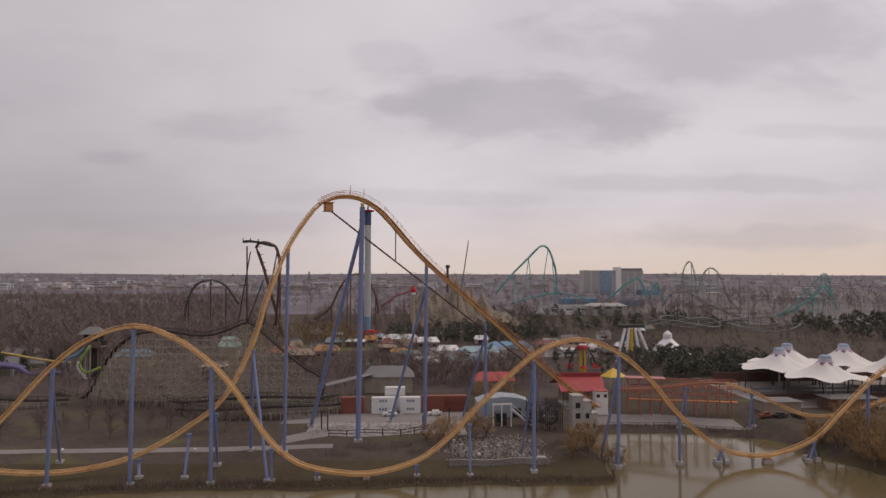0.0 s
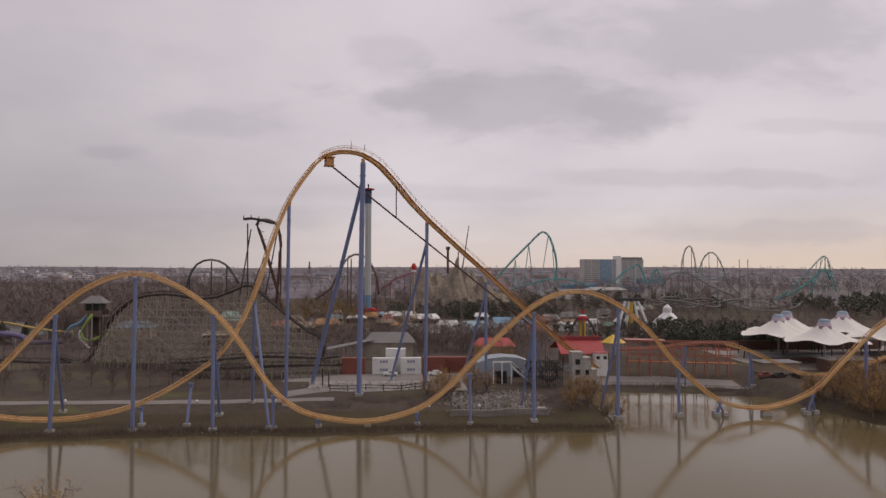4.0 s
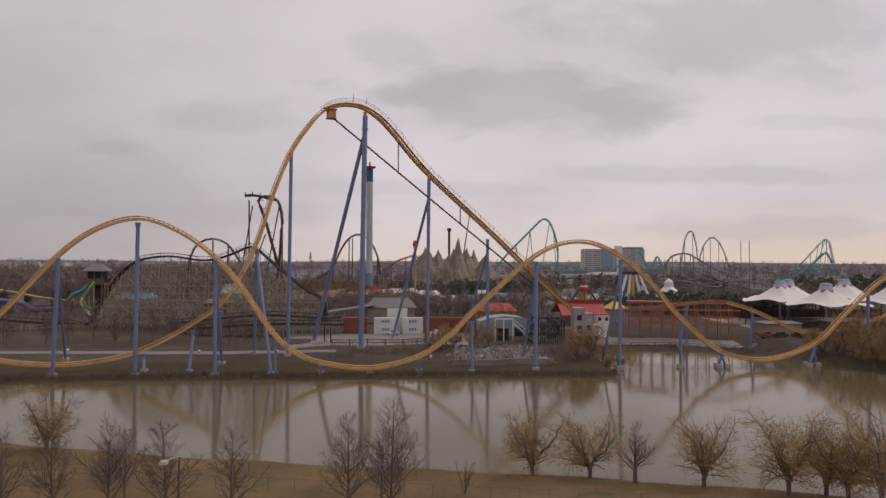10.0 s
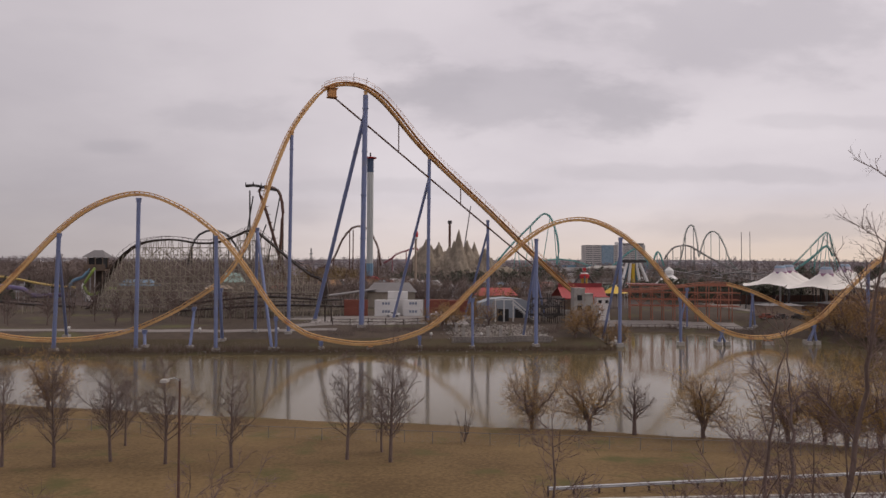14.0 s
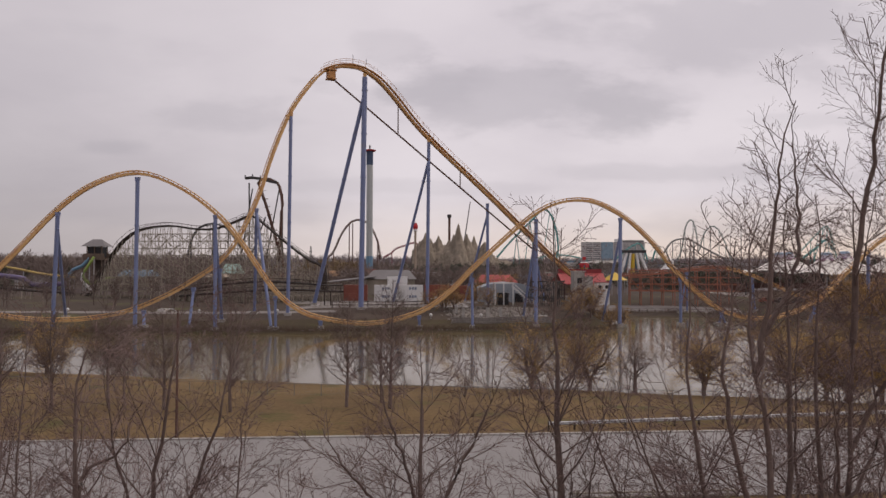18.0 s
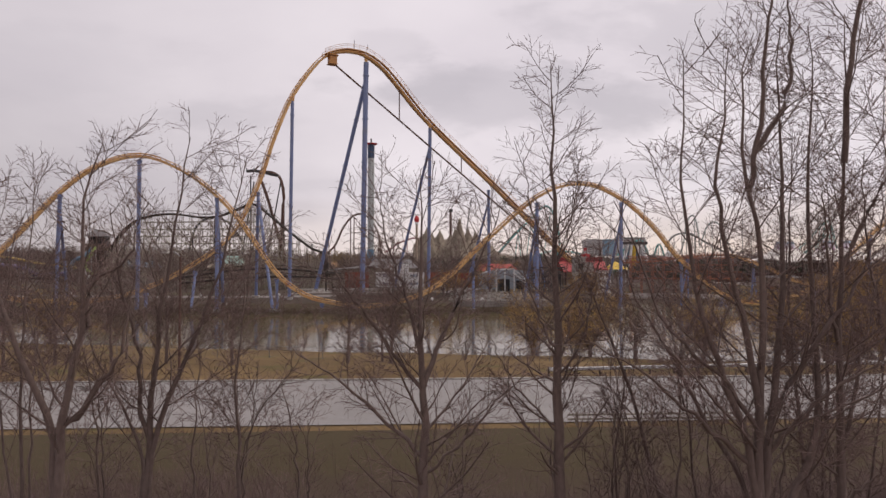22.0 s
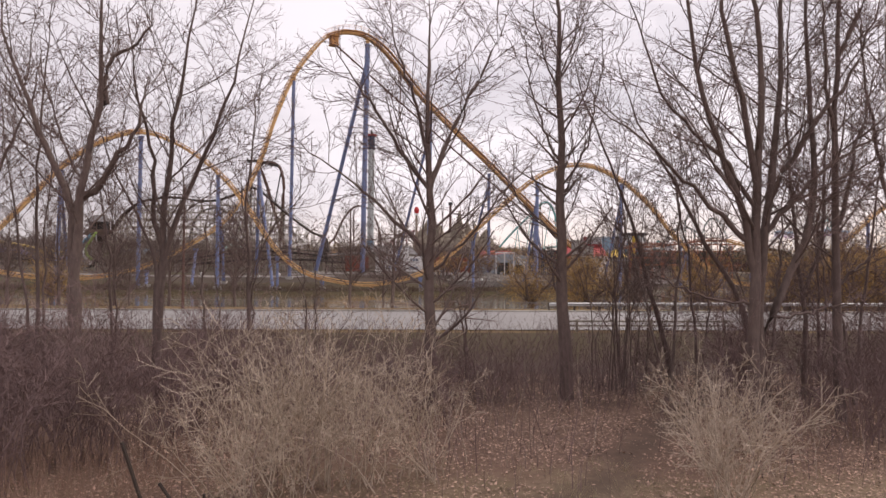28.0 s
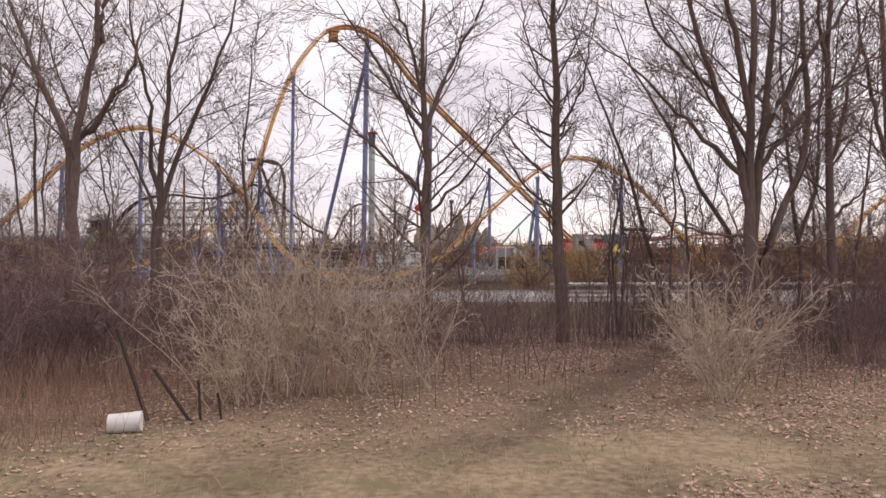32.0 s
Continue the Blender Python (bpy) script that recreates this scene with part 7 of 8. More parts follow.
def leaf_litter(n, seed):
    rng = np.random.default_rng(seed)
    x, y = rng.uniform(-6, 13, n), 6.2 + 16.8 * rng.uniform(0, 1, n) ** 1.3
    patch = np.array([noise.noise(Vector((a * 0.45, b * 0.45, 3))) for a, b in zip(x, y)])
    off_path = np.abs(x - (1.95 + 0.67 * (y - 10)))
    keep = (patch * 1.3 + rng.uniform(-0.5, 0.5, n) + 0.5 * smooth(8.5, 11.5, y) + 0.3 * smooth(3.5, 6, x) - 0.28 > 0.0) & (rng.uniform(0, 1, n) < 0.12 + smooth(0.3, 0.9, off_path))
    x, y = x[keep], y[keep]
    n = len(x)
    z = land(x, y) + rng.uniform(0.004, 0.02, n)
    a = rng.uniform(0, 2 * np.pi, n)
    s = 0.011 + 0.032 * rng.uniform(0, 1, n) ** 1.8
    u = np.stack([np.cos(a), np.sin(a), rng.normal(0, 0.18, n)], 1) * s[:, None]
    w = np.stack([-np.sin(a), np.cos(a), rng.normal(0, 0.2, n)], 1) * s[:, None] * 0.6
    c = np.stack([x, y, z], 1)
    v = np.stack([c - u, c + w, c + u, c - w], 1).reshape(-1, 3)
    v[::4, 2] += 0.012
    i = np.arange(n)[:, None] * 4
    m = LEAF
    single("fallen_leaves", quick("fallen_leaves", v, i + np.array([[0, 1, 2, 3]]), LITTER), LITTER, "curled brown fallen leaves on the clearing", "leaves", "stuff")


def litter_material():
    m = mat("curled_dead_leaves", (0.41, 0.285, 0.22), (0.27, 0.17, 0.13), 0.8, big=0.6, fine=9, bump=0)
    nt = m.node_tree
    bs = nt.nodes["Principled BSDF"]
    old = bs.inputs["Base Color"].links[0].from_socket
    g = nt.nodes.new("ShaderNodeNewGeometry")
    hs = nt.nodes.new("ShaderNodeHueSaturation")
    r = nt.nodes.new("ShaderNodeMapRange")
    r.inputs[3].default_value, r.inputs[4].default_value = 0.35, 1.7
    nt.links.new(g.outputs["Random Per Island"], r.inputs[0])
    nt.links.new(r.outputs[0], hs.inputs["Value"])
    nt.links.new(old, hs.inputs["Color"])
    nt.links.new(hs.outputs[0], bs.inputs["Base Color"])
    return m


LITTER = litter_material()
leaf_litter(130000, 6)

# ---------------------------------------------------------------- bucket and stakes
bk = thing("plastic_bucket", (-3.05, 9.75, ground_z(-3.05, 9.75) - 0.01), "white plastic bucket lying on its side in dry grass", "bucket", rz=12)
shell = Mesh().tube(np.array([(-0.19, 0, 0.12), (0.0, 0, 0.122), (0.17, 0, 0.125)]), (0.11, 0.117, 0.123), 24, caps=False)
shell.tube(np.array([(-0.19, 0, 0.12), (0.17, 0, 0.125)]), (0.105, 0.118), 24, caps=False)
part("shell", shell, WHITE, bk, smooth=True)
part("base", Mesh().tube(np.array([(-0.192, 0, 0.12), (-0.178, 0, 0.12)]), 0.11, 24), WHITE, bk)
for x, r in ((0.165, 0.128), (0.12, 0.126), (0.09, 0.124)):
    part("rim_ring", Mesh().tube(np.array([(x - 0.008, 0, 0.125), (x + 0.008, 0, 0.125)]), r, 24), WHITE, bk)
part("wire_handle", Mesh().tube(np.array([(0.12, 0.126, 0.125), (0.2, 0.1, 0.02), (0.24, 0, 0.01), (0.2, -0.1, 0.02), (0.12, -0.126, 0.125)]), 0.004, 5), STEEL, bk)


def stake(a, b, r, label="dark leaning rusted fence stake in dry grass"):
    root = thing("fence_stake", (a[0], a[1], ground_z(*a[:2]) - 0.05), label, "stake", "leaning stakes")
    b = np.array(b, float) - np.array([a[0], a[1], ground_z(*a[:2]) - 0.05])
    m = Mesh().tube(np.linspace((0, 0, 0), b, 4), (r, r * 1.05, r * 0.95, r), 6)
    part("shaft", m, TIMBER_DARK, root)
    part("tip", Mesh().tube(np.array([b, b * 1.02]), (r * 1.15, r * 0.9), 6), TIMBER_DARK, root)


for a, b, r in zip([(-2.98, 10.3, 3.41), (-2.44, 10.3, 3.44), (-2.34, 10.3, 3.4), (-2.07, 10.3, 3.18)], [(-3.34, 10.2, 4.54), (-2.88, 10.2, 4.04), (-2.34, 10.2, 3.9), (-2.1, 10.2, 3.74)], (0.026, 0.024, 0.018, 0.014)):
    stake(a, b, r)

# ---------------------------------------------------------------- far bank: island, ruin, rocks, paths
def boulder_field(name, n, cx, cy, sx, sy, rmin, rmax, material, label, seed, mask=None):
    rng = np.random.default_rng(seed)
    base = np.array([(1, 0, 0), (-1, 0, 0), (0, 1, 0), (0, -1, 0), (0, 0, 1), (0, 0, -1)], float)
    fc = np.array([(0, 2, 4), (2, 1, 4), (1, 3, 4), (3, 0, 4), (2, 0, 5), (1, 2, 5), (3, 1, 5), (0, 3, 5)])
    V, F = [], []
    for k in range(n):
        x, y = cx + rng.uniform(-1, 1) * sx * rng.uniform(0.6, 1.1), cy + np.clip(rng.normal(0, 0.5), -1.1, 1.1) * sy
        r = rng.uniform(rmin, rmax)
        v = base * r * rng.uniform(0.6, 1.2, (6, 1)) + rng.normal(0, r * 0.2, (6, 3))
        V.append(v + np.array([x, y, ground_z(x, y) + r * 0.15]))
        F.append(fc + 6 * k)
    single(name, quick(name, np.concatenate(V), np.concatenate(F), material), material, label, "rocks", "stuff")


boulder_field("rubble_basin", 1500, -2, 204, 24, 8, 0.08, 0.34, ROCK, "grey rubble stones in a drained rapids basin", 201)
boulder_field("island_rocks", 1500, 27, 184, 14, 9, 0.08, 0.5, ROCK, "grey rocks round the ruin island", 202)
boulder_field("shore_stones", 160, -10, 162.5, 70, 1.2, 0.12, 0.3, ROCK, "small stones along the far lake edge", 203)
ter = thing("stone_terrace", (0, 0, 0), "low grey stone terrace wall by the lake", "wall")
rt = np.random.default_rng(9)
for row in range(3):
    for k in range(22):
        x = 14.5 + k * 1.15 + (row % 2) * 0.5
        part("stone", Mesh().box((x, 173.6 + 0.5 * math.sin(k * 0.5) - row * -0.15, ground_z(x, 173.5) + 0.2 + row * 0.52), (1.08, 0.9, 0.48 + rt.uniform(-0.04, 0.04)), rt.uniform(-0.06, 0.06), taper=0.94), ROCK, ter)
for x, y, h in ((17.6, 180, 2.6), (23.8, 178.6, 2.6), (27.2, 178.8, 2.6), (16.0, 184, 2.2)):
    root = thing("stone_pillar", (x, y, ground_z(x, y)), "freestanding pale stone pillar of a mock ruin", "pillar", "mock ruin pillars")
    part("shaft", Mesh().box((0, 0, h / 2), (0.75, 0.75, h), taper=0.88), CONCRETE, root)
    part("capital", Mesh().box((0, 0, h + 0.12), (0.9, 0.9, 0.25)), CONCRETE, root)
root = thing("pump_box", (37.5, 174.5, ground_z(37.5, 174.5)), "small pale concrete utility box on the bank", "utility box")
part("body", Mesh().box((0, 0, 0.7), (1.9, 1.4, 1.4)), CONCRETE, root)
part("lid", Mesh().box((0, 0, 1.47), (2.1, 1.6, 0.14)), CONCRETE, root)


def ruin_tower():
    root = thing("mock_ruin_tower", (53.5, 199, 0), "pale grey concrete mock ruin with square openings", "building")
    g = ground_z(53, 199)
    for dx, w, h in ((-0.4, 3.2, 10.0), (2.4, 2.4, 8.4), (4.4, 1.8, 5.0)):
        wall = part("wall", Mesh().box((dx, 0, g + h / 2), (w, 4.0, h), taper=0.97), CONCRETE, root)
        for k in range(int(h / 3)):
            part("opening", Mesh().box((dx, -2.02, g + 1.6 + k * 3.0), (w * 0.42, 0.25, 1.5)), DARK, wall)
        part("parapet", Mesh().box((dx, 0, g + h + 0.2), (w * 1.06, 4.2, 0.45)), CONCRETE, root)


ruin_tower()
fr = thing("dark_ride_scaffold", (0, 0, 0), "dark tangled steel scaffold and pipework", "scaffold")
x0, y0 = 39.5, 199.0
g = ground_z(44, 199)
for i in range(6):
    for j in range(3):
        part("post", Mesh().beam((x0 + i * 1.9, y0 + j * 2.6, g), (x0 + i * 1.9, y0 + j * 2.6, g + 8.6 - (i % 3) * 1.2), 0.24), DARK_STEEL, fr)
for z in (2.4, 4.8, 7.2):
    for j in range(3):
        part("ledger", Mesh().beam((x0 - 0.4, y0 + j * 2.6, g + z), (x0 + 9.9, y0 + j * 2.6, g + z), 0.2), DARK_STEEL, fr)
    for i in range(6):
        part("ledger", Mesh().beam((x0 + i * 1.9, y0, g + z), (x0 + i * 1.9, y0 + 5.2, g + z), 0.18), DARK_STEEL, fr)
for i in range(5):
    part("brace", Mesh().beam((x0 + i * 1.9, y0, g + (2.4 if i % 2 else 4.8)), (x0 + i * 1.9 + 1.9, y0, g + (4.8 if i % 2 else 7.2)), 0.16), DARK_STEEL, fr)
tangle = np.random.default_rng(12)
for k in range(7):
    c = np.array([tangle.uniform(40, 51.5), 197.5 + tangle.uniform(0, 6), g + tangle.uniform(2, 7)])
    q = np.linspace(0, tangle.uniform(3, 6.2), 14)
    rr, tilt = tangle.uniform(1.2, 2.8), tangle.uniform(-0.9, 0.9)
    part("pipe_loop", Mesh().tube(np.stack([c[0] + rr * np.cos(q), c[1] + rr * np.sin(q) * np.cos(tilt), c[2] + rr * np.sin(q) * np.sin(tilt) + 0.2 * q], 1), 0.13, 5), DARK_STEEL, fr)
a = np.linspace(0, 2 * np.pi, 20)
for k in range(3):
    part("pipe_loop", Mesh().tube(np.stack([x0 + 6 + (1.6 + k * 0.5) * np.cos(a), 0 * a + y0 - 0.5 + k, g + 4 + (1.6 + k * 0.5) * np.sin(a)], 1), 0.14, 5), DARK_STEEL, fr)
sh = thing("curved_grey_shed", (35, 222, 0), "long grey shed with a low curved roof", "building")
g = ground_z(35, 222)
prof = [(-8.5, 0), (-8.5, 4.6), (-5, 5.9), (0, 6.4), (5, 5.9), (8.5, 4.6), (8.5, 0)]
V = [(x, -4.5, g + z) for x, z in prof] + [(x, 4.5, g + z) for x, z in prof]
m = Mesh().add(V, [[i, i + 1, 8 + i, 7 + i] for i in range(6)])
m.f.append([6, 5, 4, 3, 2, 1, 0])
m.f.append([7, 8, 9, 10, 11, 12, 13])
part("shell", m, PALE_BLUE_SHED, sh)
part("dark_doorway", Mesh().box((4, -4.55, g + 1.4), (2.6, 0.2, 2.8)), DARK, sh)
stair = thing("white_stair_frame", (0, 0, 0), "white steel stair frame beside the dark ride entrance", "stairs")
for k in range(9):
    part("step", Mesh().box((35.5 + k * 0.62, 206, ground_z(36, 206) + 4.6 - k * 0.5), (0.7, 2.0, 0.12)), STEEL, stair)
for y in (205, 207):
    part("stringer", Mesh().beam((35, y, ground_z(36, 206) + 5.6), (41, y, ground_z(36, 206) + 0.4), 0.3), WHITE, stair)
    part("handrail", Mesh().beam((35, y, ground_z(36, 206) + 6.7), (41, y, ground_z(36, 206) + 1.5), 0.14), WHITE, stair)
for x in (29.6, 32.2, 35):
    part("post", Mesh().beam((x, 205, ground_z(36, 206)), (x, 205, ground_z(36, 206) + 6.6), 0.3), WHITE, stair)
part("landing_beam", Mesh().beam((29.4, 205, ground_z(36, 206) + 6.6), (35.2, 205, ground_z(36, 206) + 6.6), 0.4), WHITE, stair)
part("dark_tunnel", Mesh().box((32.3, 208, ground_z(36, 206) + 1.8), (3.2, 3, 3.6)), DARK, stair)

chan = thing("rapids_fence", (0, 0, 0), "dark timber railing round the rubble basin", "railing")
cpts = [(-18, 196.5), (-13, 195.5), (-8, 197), (-3, 196), (2, 195.5), (6, 198), (10, 201), (13, 205)]
for i, (x, y) in enumerate(cpts):
    z = ground_z(x, y)
    part("post", Mesh().beam((x, y, z), (x, y, z + 1.9), 0.22), TIMBER_DARK, chan)
    if i:
        xa, ya = cpts[i - 1]
        for q in (0.8, 1.6):
            part("rail", Mesh().beam((xa, ya, ground_z(xa, ya) + q), (x, y, z + q), 0.16), TIMBER_DARK, chan)
for x, y, h in ((-21, 205, 4.8), (-19, 203, 4.2), (8.6, 203, 3.8), (17, 212, 4)):
    root = thing("timber_post", (x, y, ground_z(x, y)), "dark timber post beside the basin", "post", "basin posts")
    part("shaft", Mesh().beam((0, 0, 0), (0, 0, h), 0.35), TIMBER_DARK, root)
    part("cap", Mesh().box((0, 0, h + 0.08), (0.5, 0.5, 0.16)), TIMBER_DARK, root)

sheet("footpath", np.linspace(-150, -16, 60), lambda x: 184.5 + 0.02 * (x + 60), lambda x: 187.6 + 0.02 * (x + 60), 0.05, PATHWAY, "pale grey footpath along the far bank", "path", 2)
sheet("basin_floor", np.linspace(-25, 21, 30), lambda x: 196.5 + 1.5 * np.sin(x * 0.2), lambda x: 212.8 + 0 * x, 0.05, mat("grey_gravel", (0.36, 0.335, 0.32), (0.25, 0.23, 0.22), 0.95, big=0.3, fine=2, bump=0.6, stain=(0.13, 0.11, 0.09)), "grey gravel floor of the drained rapids basin", "gravel", 5)
sheet("service_yard", np.linspace(-34, 26, 30), lambda x: 213 + 0.02 * x, lambda x: 226 + 0 * x, 0.05, PATHWAY, "grey gravel service yard before the containers", "yard", 3)
sheet("curved_path", np.linspace(-30, -14, 20), lambda x: 189 + 0.6 * (x + 30), lambda x: 197 + 0.9 * (x + 30), 0.06, PATHWAY, "pale path curving up to the timber coaster", "path", 4)
sheet("cove_promenade", np.linspace(64, 110, 60), lambda x: far_shore(x) + 6.0, lambda x: far_shore(x) + 16.0, 0.14, PATHWAY, "pale promenade along the lake cove", "path", 9)
pf = thing("promenade_fence", (0, 0, 0), "low dark railing along the cove promenade", "fence")
for x in np.arange(68, 109, 2.5):
    y = float(far_shore(x)) + 5.2
    z = ground_z(x, y)
    part("post", Mesh().beam((x, y, z), (x, y, z + 1.1), 0.14), TIMBER_DARK, pf)
    y2 = float(far_shore(x + 2.5)) + 5.2
    part("rail", Mesh().beam((x, y, z + 1.05), (x + 2.5, y2, ground_z(x + 2.5, y2) + 1.05), 0.1), TIMBER_DARK, pf)
    part("rail", Mesh().beam((x, y, z + 0.55), (x + 2.5, y2, ground_z(x + 2.5, y2) + 0.55), 0.08), TIMBER_DARK, pf)
for x in (-84, -67, -51, -31, 9, 22):
    y = 183.5 if x < 0 else 178
    root = thing("path_lamp", (x, y, ground_z(x, y)), "small white globe path lamp", "path lamp", "white path lamps")
    part("post", Mesh().tube(np.array([(0, 0, 0), (0, 0, 0.8)]), 0.08, 6), STEEL, root)
    part("globe", Mesh().tube(np.array([(0, 0, 0.75), (0, 0, 0.95), (0, 0, 1.3), (0, 0, 1.5)]), (0.15, 0.38, 0.38, 0.12), 8), WHITE, root)

# ---------------------------------------------------------------- slides and hut on the left
def slide(name, pts, r, paint, label):
    root = thing(name, (0, 0, 0), label, "water slide", "water slides")
    p = spline(pts, 2.0)
    part("flume", Mesh().tube(p, r, 8), paint, root, smooth=True)
    for q in p[::5]:
        part("leg", Mesh().tube(np.array([(q[0], q[1], ground_z(q[0], q[1])), (q[0], q[1], q[2] - r * 0.5)]), 0.2, 5), STEEL, root)


slide("yellow_green_slide", [(-127.66, 300, 19.14), (-130.33, 300, 14.89), (-132.09, 300, 11.36), (-129.25, 300, 7.8), (-124, 300, 9.65), (-119.41, 300, 10.56), (-118.22, 300, 8.89)], 0.6, GREEN_PAINT, "winding lime-green water slide below the hut")
slide("yellow_slide", [(-186.62, 315, 15.97), (-177.14, 315, 15.42), (-166.41, 315, 13.88), (-158.01, 315, 12.1), (-148.4, 315, 10.8), (-142.38, 315, 10.26)], 0.5, mat("yellow_slide_paint", (0.52, 0.38, 0.13)), "long pale yellow water slide")
slide("blue_slide", [(-130.37, 302, 18.95), (-133.53, 302, 15.16), (-137.19, 302, 13.75), (-139.41, 302, 9.97)], 0.7, BLUE_PAINT, "pale blue water slide beside the hut")
slide("white_slide", [(-132.56, 301, 12.42), (-132.96, 301, 9.58), (-130.58, 301, 6.48), (-129.16, 301, 4.81)], 0.6, WHITE, "white slide end under the green slide")
slide("purple_slide", [(-182.03, 300, 12.88), (-170.76, 300, 11.64), (-161.7, 300, 10.87), (-156.02, 300, 9.89), (-152.55, 300, 7.51), (-146.86, 300, 7.47), (-138.88, 300, 7.87)], 1.0, PURPLE_PAINT, "broad purple covered water slide")
slide("purple_slide_upper", [(-189.42, 312, 13.39), (-177.67, 312, 11.37), (-165.89, 312, 10.07), (-159.94, 312, 8.31)], 0.8, PURPLE_PAINT, "upper purple covered water slide")
hut = thing("slide_tower_hut", (-128.5, 305, 0), "open timber slide tower with a grey hipped roof", "tower")
hut.scale = (0.76, 0.76, 0.95)
HUT_WOOD = mat("brown_stained_boards", (0.17, 0.125, 0.095), (0.12, 0.088, 0.068), 0.85, big=0.4, fine=4)
g = ground_z(-127, 305)
for sx in (-1, 0, 1):
    for sy in (-1, 1):
        part("post", Mesh().beam((sx * 4.0, sy * 3.6, g), (sx * 4.0, sy * 3.6, 25), 0.5), HUT_WOOD, hut)
part("deck", Mesh().box((0, 0, 19.2), (11.5, 9.5, 0.7)), HUT_WOOD, hut)
part("rail_wall", Mesh().box((0, -4.6, 20.6), (11.5, 0.3, 2.2)), HUT_WOOD, hut)
part("rail_wall", Mesh().box((0, 4.6, 20.6), (11.5, 0.3, 2.2)), HUT_WOOD, hut)
# near-black block added to stand for the shade under the hut roof
part("dark_shade_block", Mesh().box((0, 0, 22.5), (7.5, 6.5, 4.5)), DARK, hut)
V = [(-6.6, -5.6, 25), (6.6, -5.6, 25), (6.6, 5.6, 25), (-6.6, 5.6, 25), (-2.5, 0, 28.2), (2.5, 0, 28.2)]
m = Mesh().add(V, [[0, 1, 5, 4], [2, 3, 4, 5], [3, 2, 1, 0]])
m.f += [[1, 2, 5], [3, 0, 4]]
part("roof", m, ROOF_GREY, hut)
part("stair_core", Mesh().box((1, 1, (g + 19) / 2), (3.5, 3.5, 19 - g)), TIMBER_DARK, hut)
gable(thing("blue_roof_pavilion", (0, 0, 0), "small pavilion with a blue-grey roof behind the timber hill", "pavilion"), -124, 340, 16, 10, 10.5, 13.5, mat("blue_grey_roof", (0.16, 0.23, 0.30)), TAN_WALL)
gable(thing("green_kiosk", (0, 0, 0), "kiosk with a pale green pyramid roof", "kiosk"), -87, 372, 9, 9, 11.5, 16.5, mat("pale_green_roof", (0.30, 0.40, 0.35)), TAN_WALL)
gable(thing("red_kiosk", (0, 0, 0), "red-walled shop seen through the timber lattice", "building"), -76, 300, 9, 8, 10.5, 12.0, TAN_WALL, BROWN_STEEL)
for k, (x, y, w, d, z, roof, wall, lab) in enumerate((
        (-48, 352, 14, 10, 11.5, TAN_WALL, BROWN_STEEL, "brown shop with a low tan roof among bare trees"), (-35, 360, 12, 9, 12.5, mat("orange_tile_roof", (0.36, 0.20, 0.09)), TAN_WALL, "rustic shop with an orange-brown roof"),
        (-58, 372, 16, 9, 10.5, RED_TRACK, TAN_WALL, "long shop with a dull red roof"), (4, 430, 22, 9, 12, WHITE, TAN_WALL, "long pale-roofed food hall on a grassy rise"), (20, 420, 14, 8, 11, WHITE, TAN_WALL, "pale-roofed kiosk on a grassy rise"),
        (46, 372, 22, 10, 10.2, mat("pale_blue_roof", (0.30, 0.42, 0.46)), WHITE, "ride hall with a pale blue roof"), (66, 395, 24, 9, 10.5, BLUE_PAINT, WHITE, "long hall with a bright blue roof"), (30, 385, 12, 8, 9.5, WHITE, WHITE, "small white booth in the plaza"),
        (92, 402, 10, 8, 11.5, mat("grey_green_roof", (0.33, 0.37, 0.34)), TAN_WALL, "kiosk with a grey-green roof"), (108, 420, 12, 8, 12, ROOF_GREY, TAN_WALL, "kiosk with a grey roof between conifers"), (178, 700, 52, 22, 19, ROOF_GREY, WHITE, "large pale box-shaped show building"),
        (215, 690, 40, 20, 21, CONCRETE, CONCRETE, "large windowless grey show hall"), (-175, 342, 22, 10, 9.5, ROOF_GREY, TAN_WALL, "low bathhouse beyond the slides"), (-200, 385, 18, 9, 9.5, ROOF_GREY, TAN_WALL, "low grey pool building"))):
    root = thing("park_building", (0, 0, 0), lab, "building")
    gable(root, x, y, w, d, z - 2.2, z + 0.6, roof, wall)
    for q in range(3):
        part("window", Mesh().box((x - w * 0.3 + q * w * 0.3, y - d / 2 - 0.05, z - 4.2), (w * 0.14, 0.2, 1.3)), DARK, root)
stall_rng = np.random.default_rng(58)
ROOFS = [(WHITE, "white"), (mat("pale_blue_sheet_roof", (0.34, 0.44, 0.50)), "pale blue"), (mat("dull_red_tile_roof", (0.30, 0.11, 0.09)), "dull red"), (ROOF_GREY, "grey"), (mat("tan_shingle_roof", (0.34, 0.25, 0.17)), "tan"),
         (mat("orange_canvas_roof", (0.48, 0.24, 0.08)), "orange"), (mat("dull_green_roof", (0.16, 0.24, 0.19)), "dull green")]
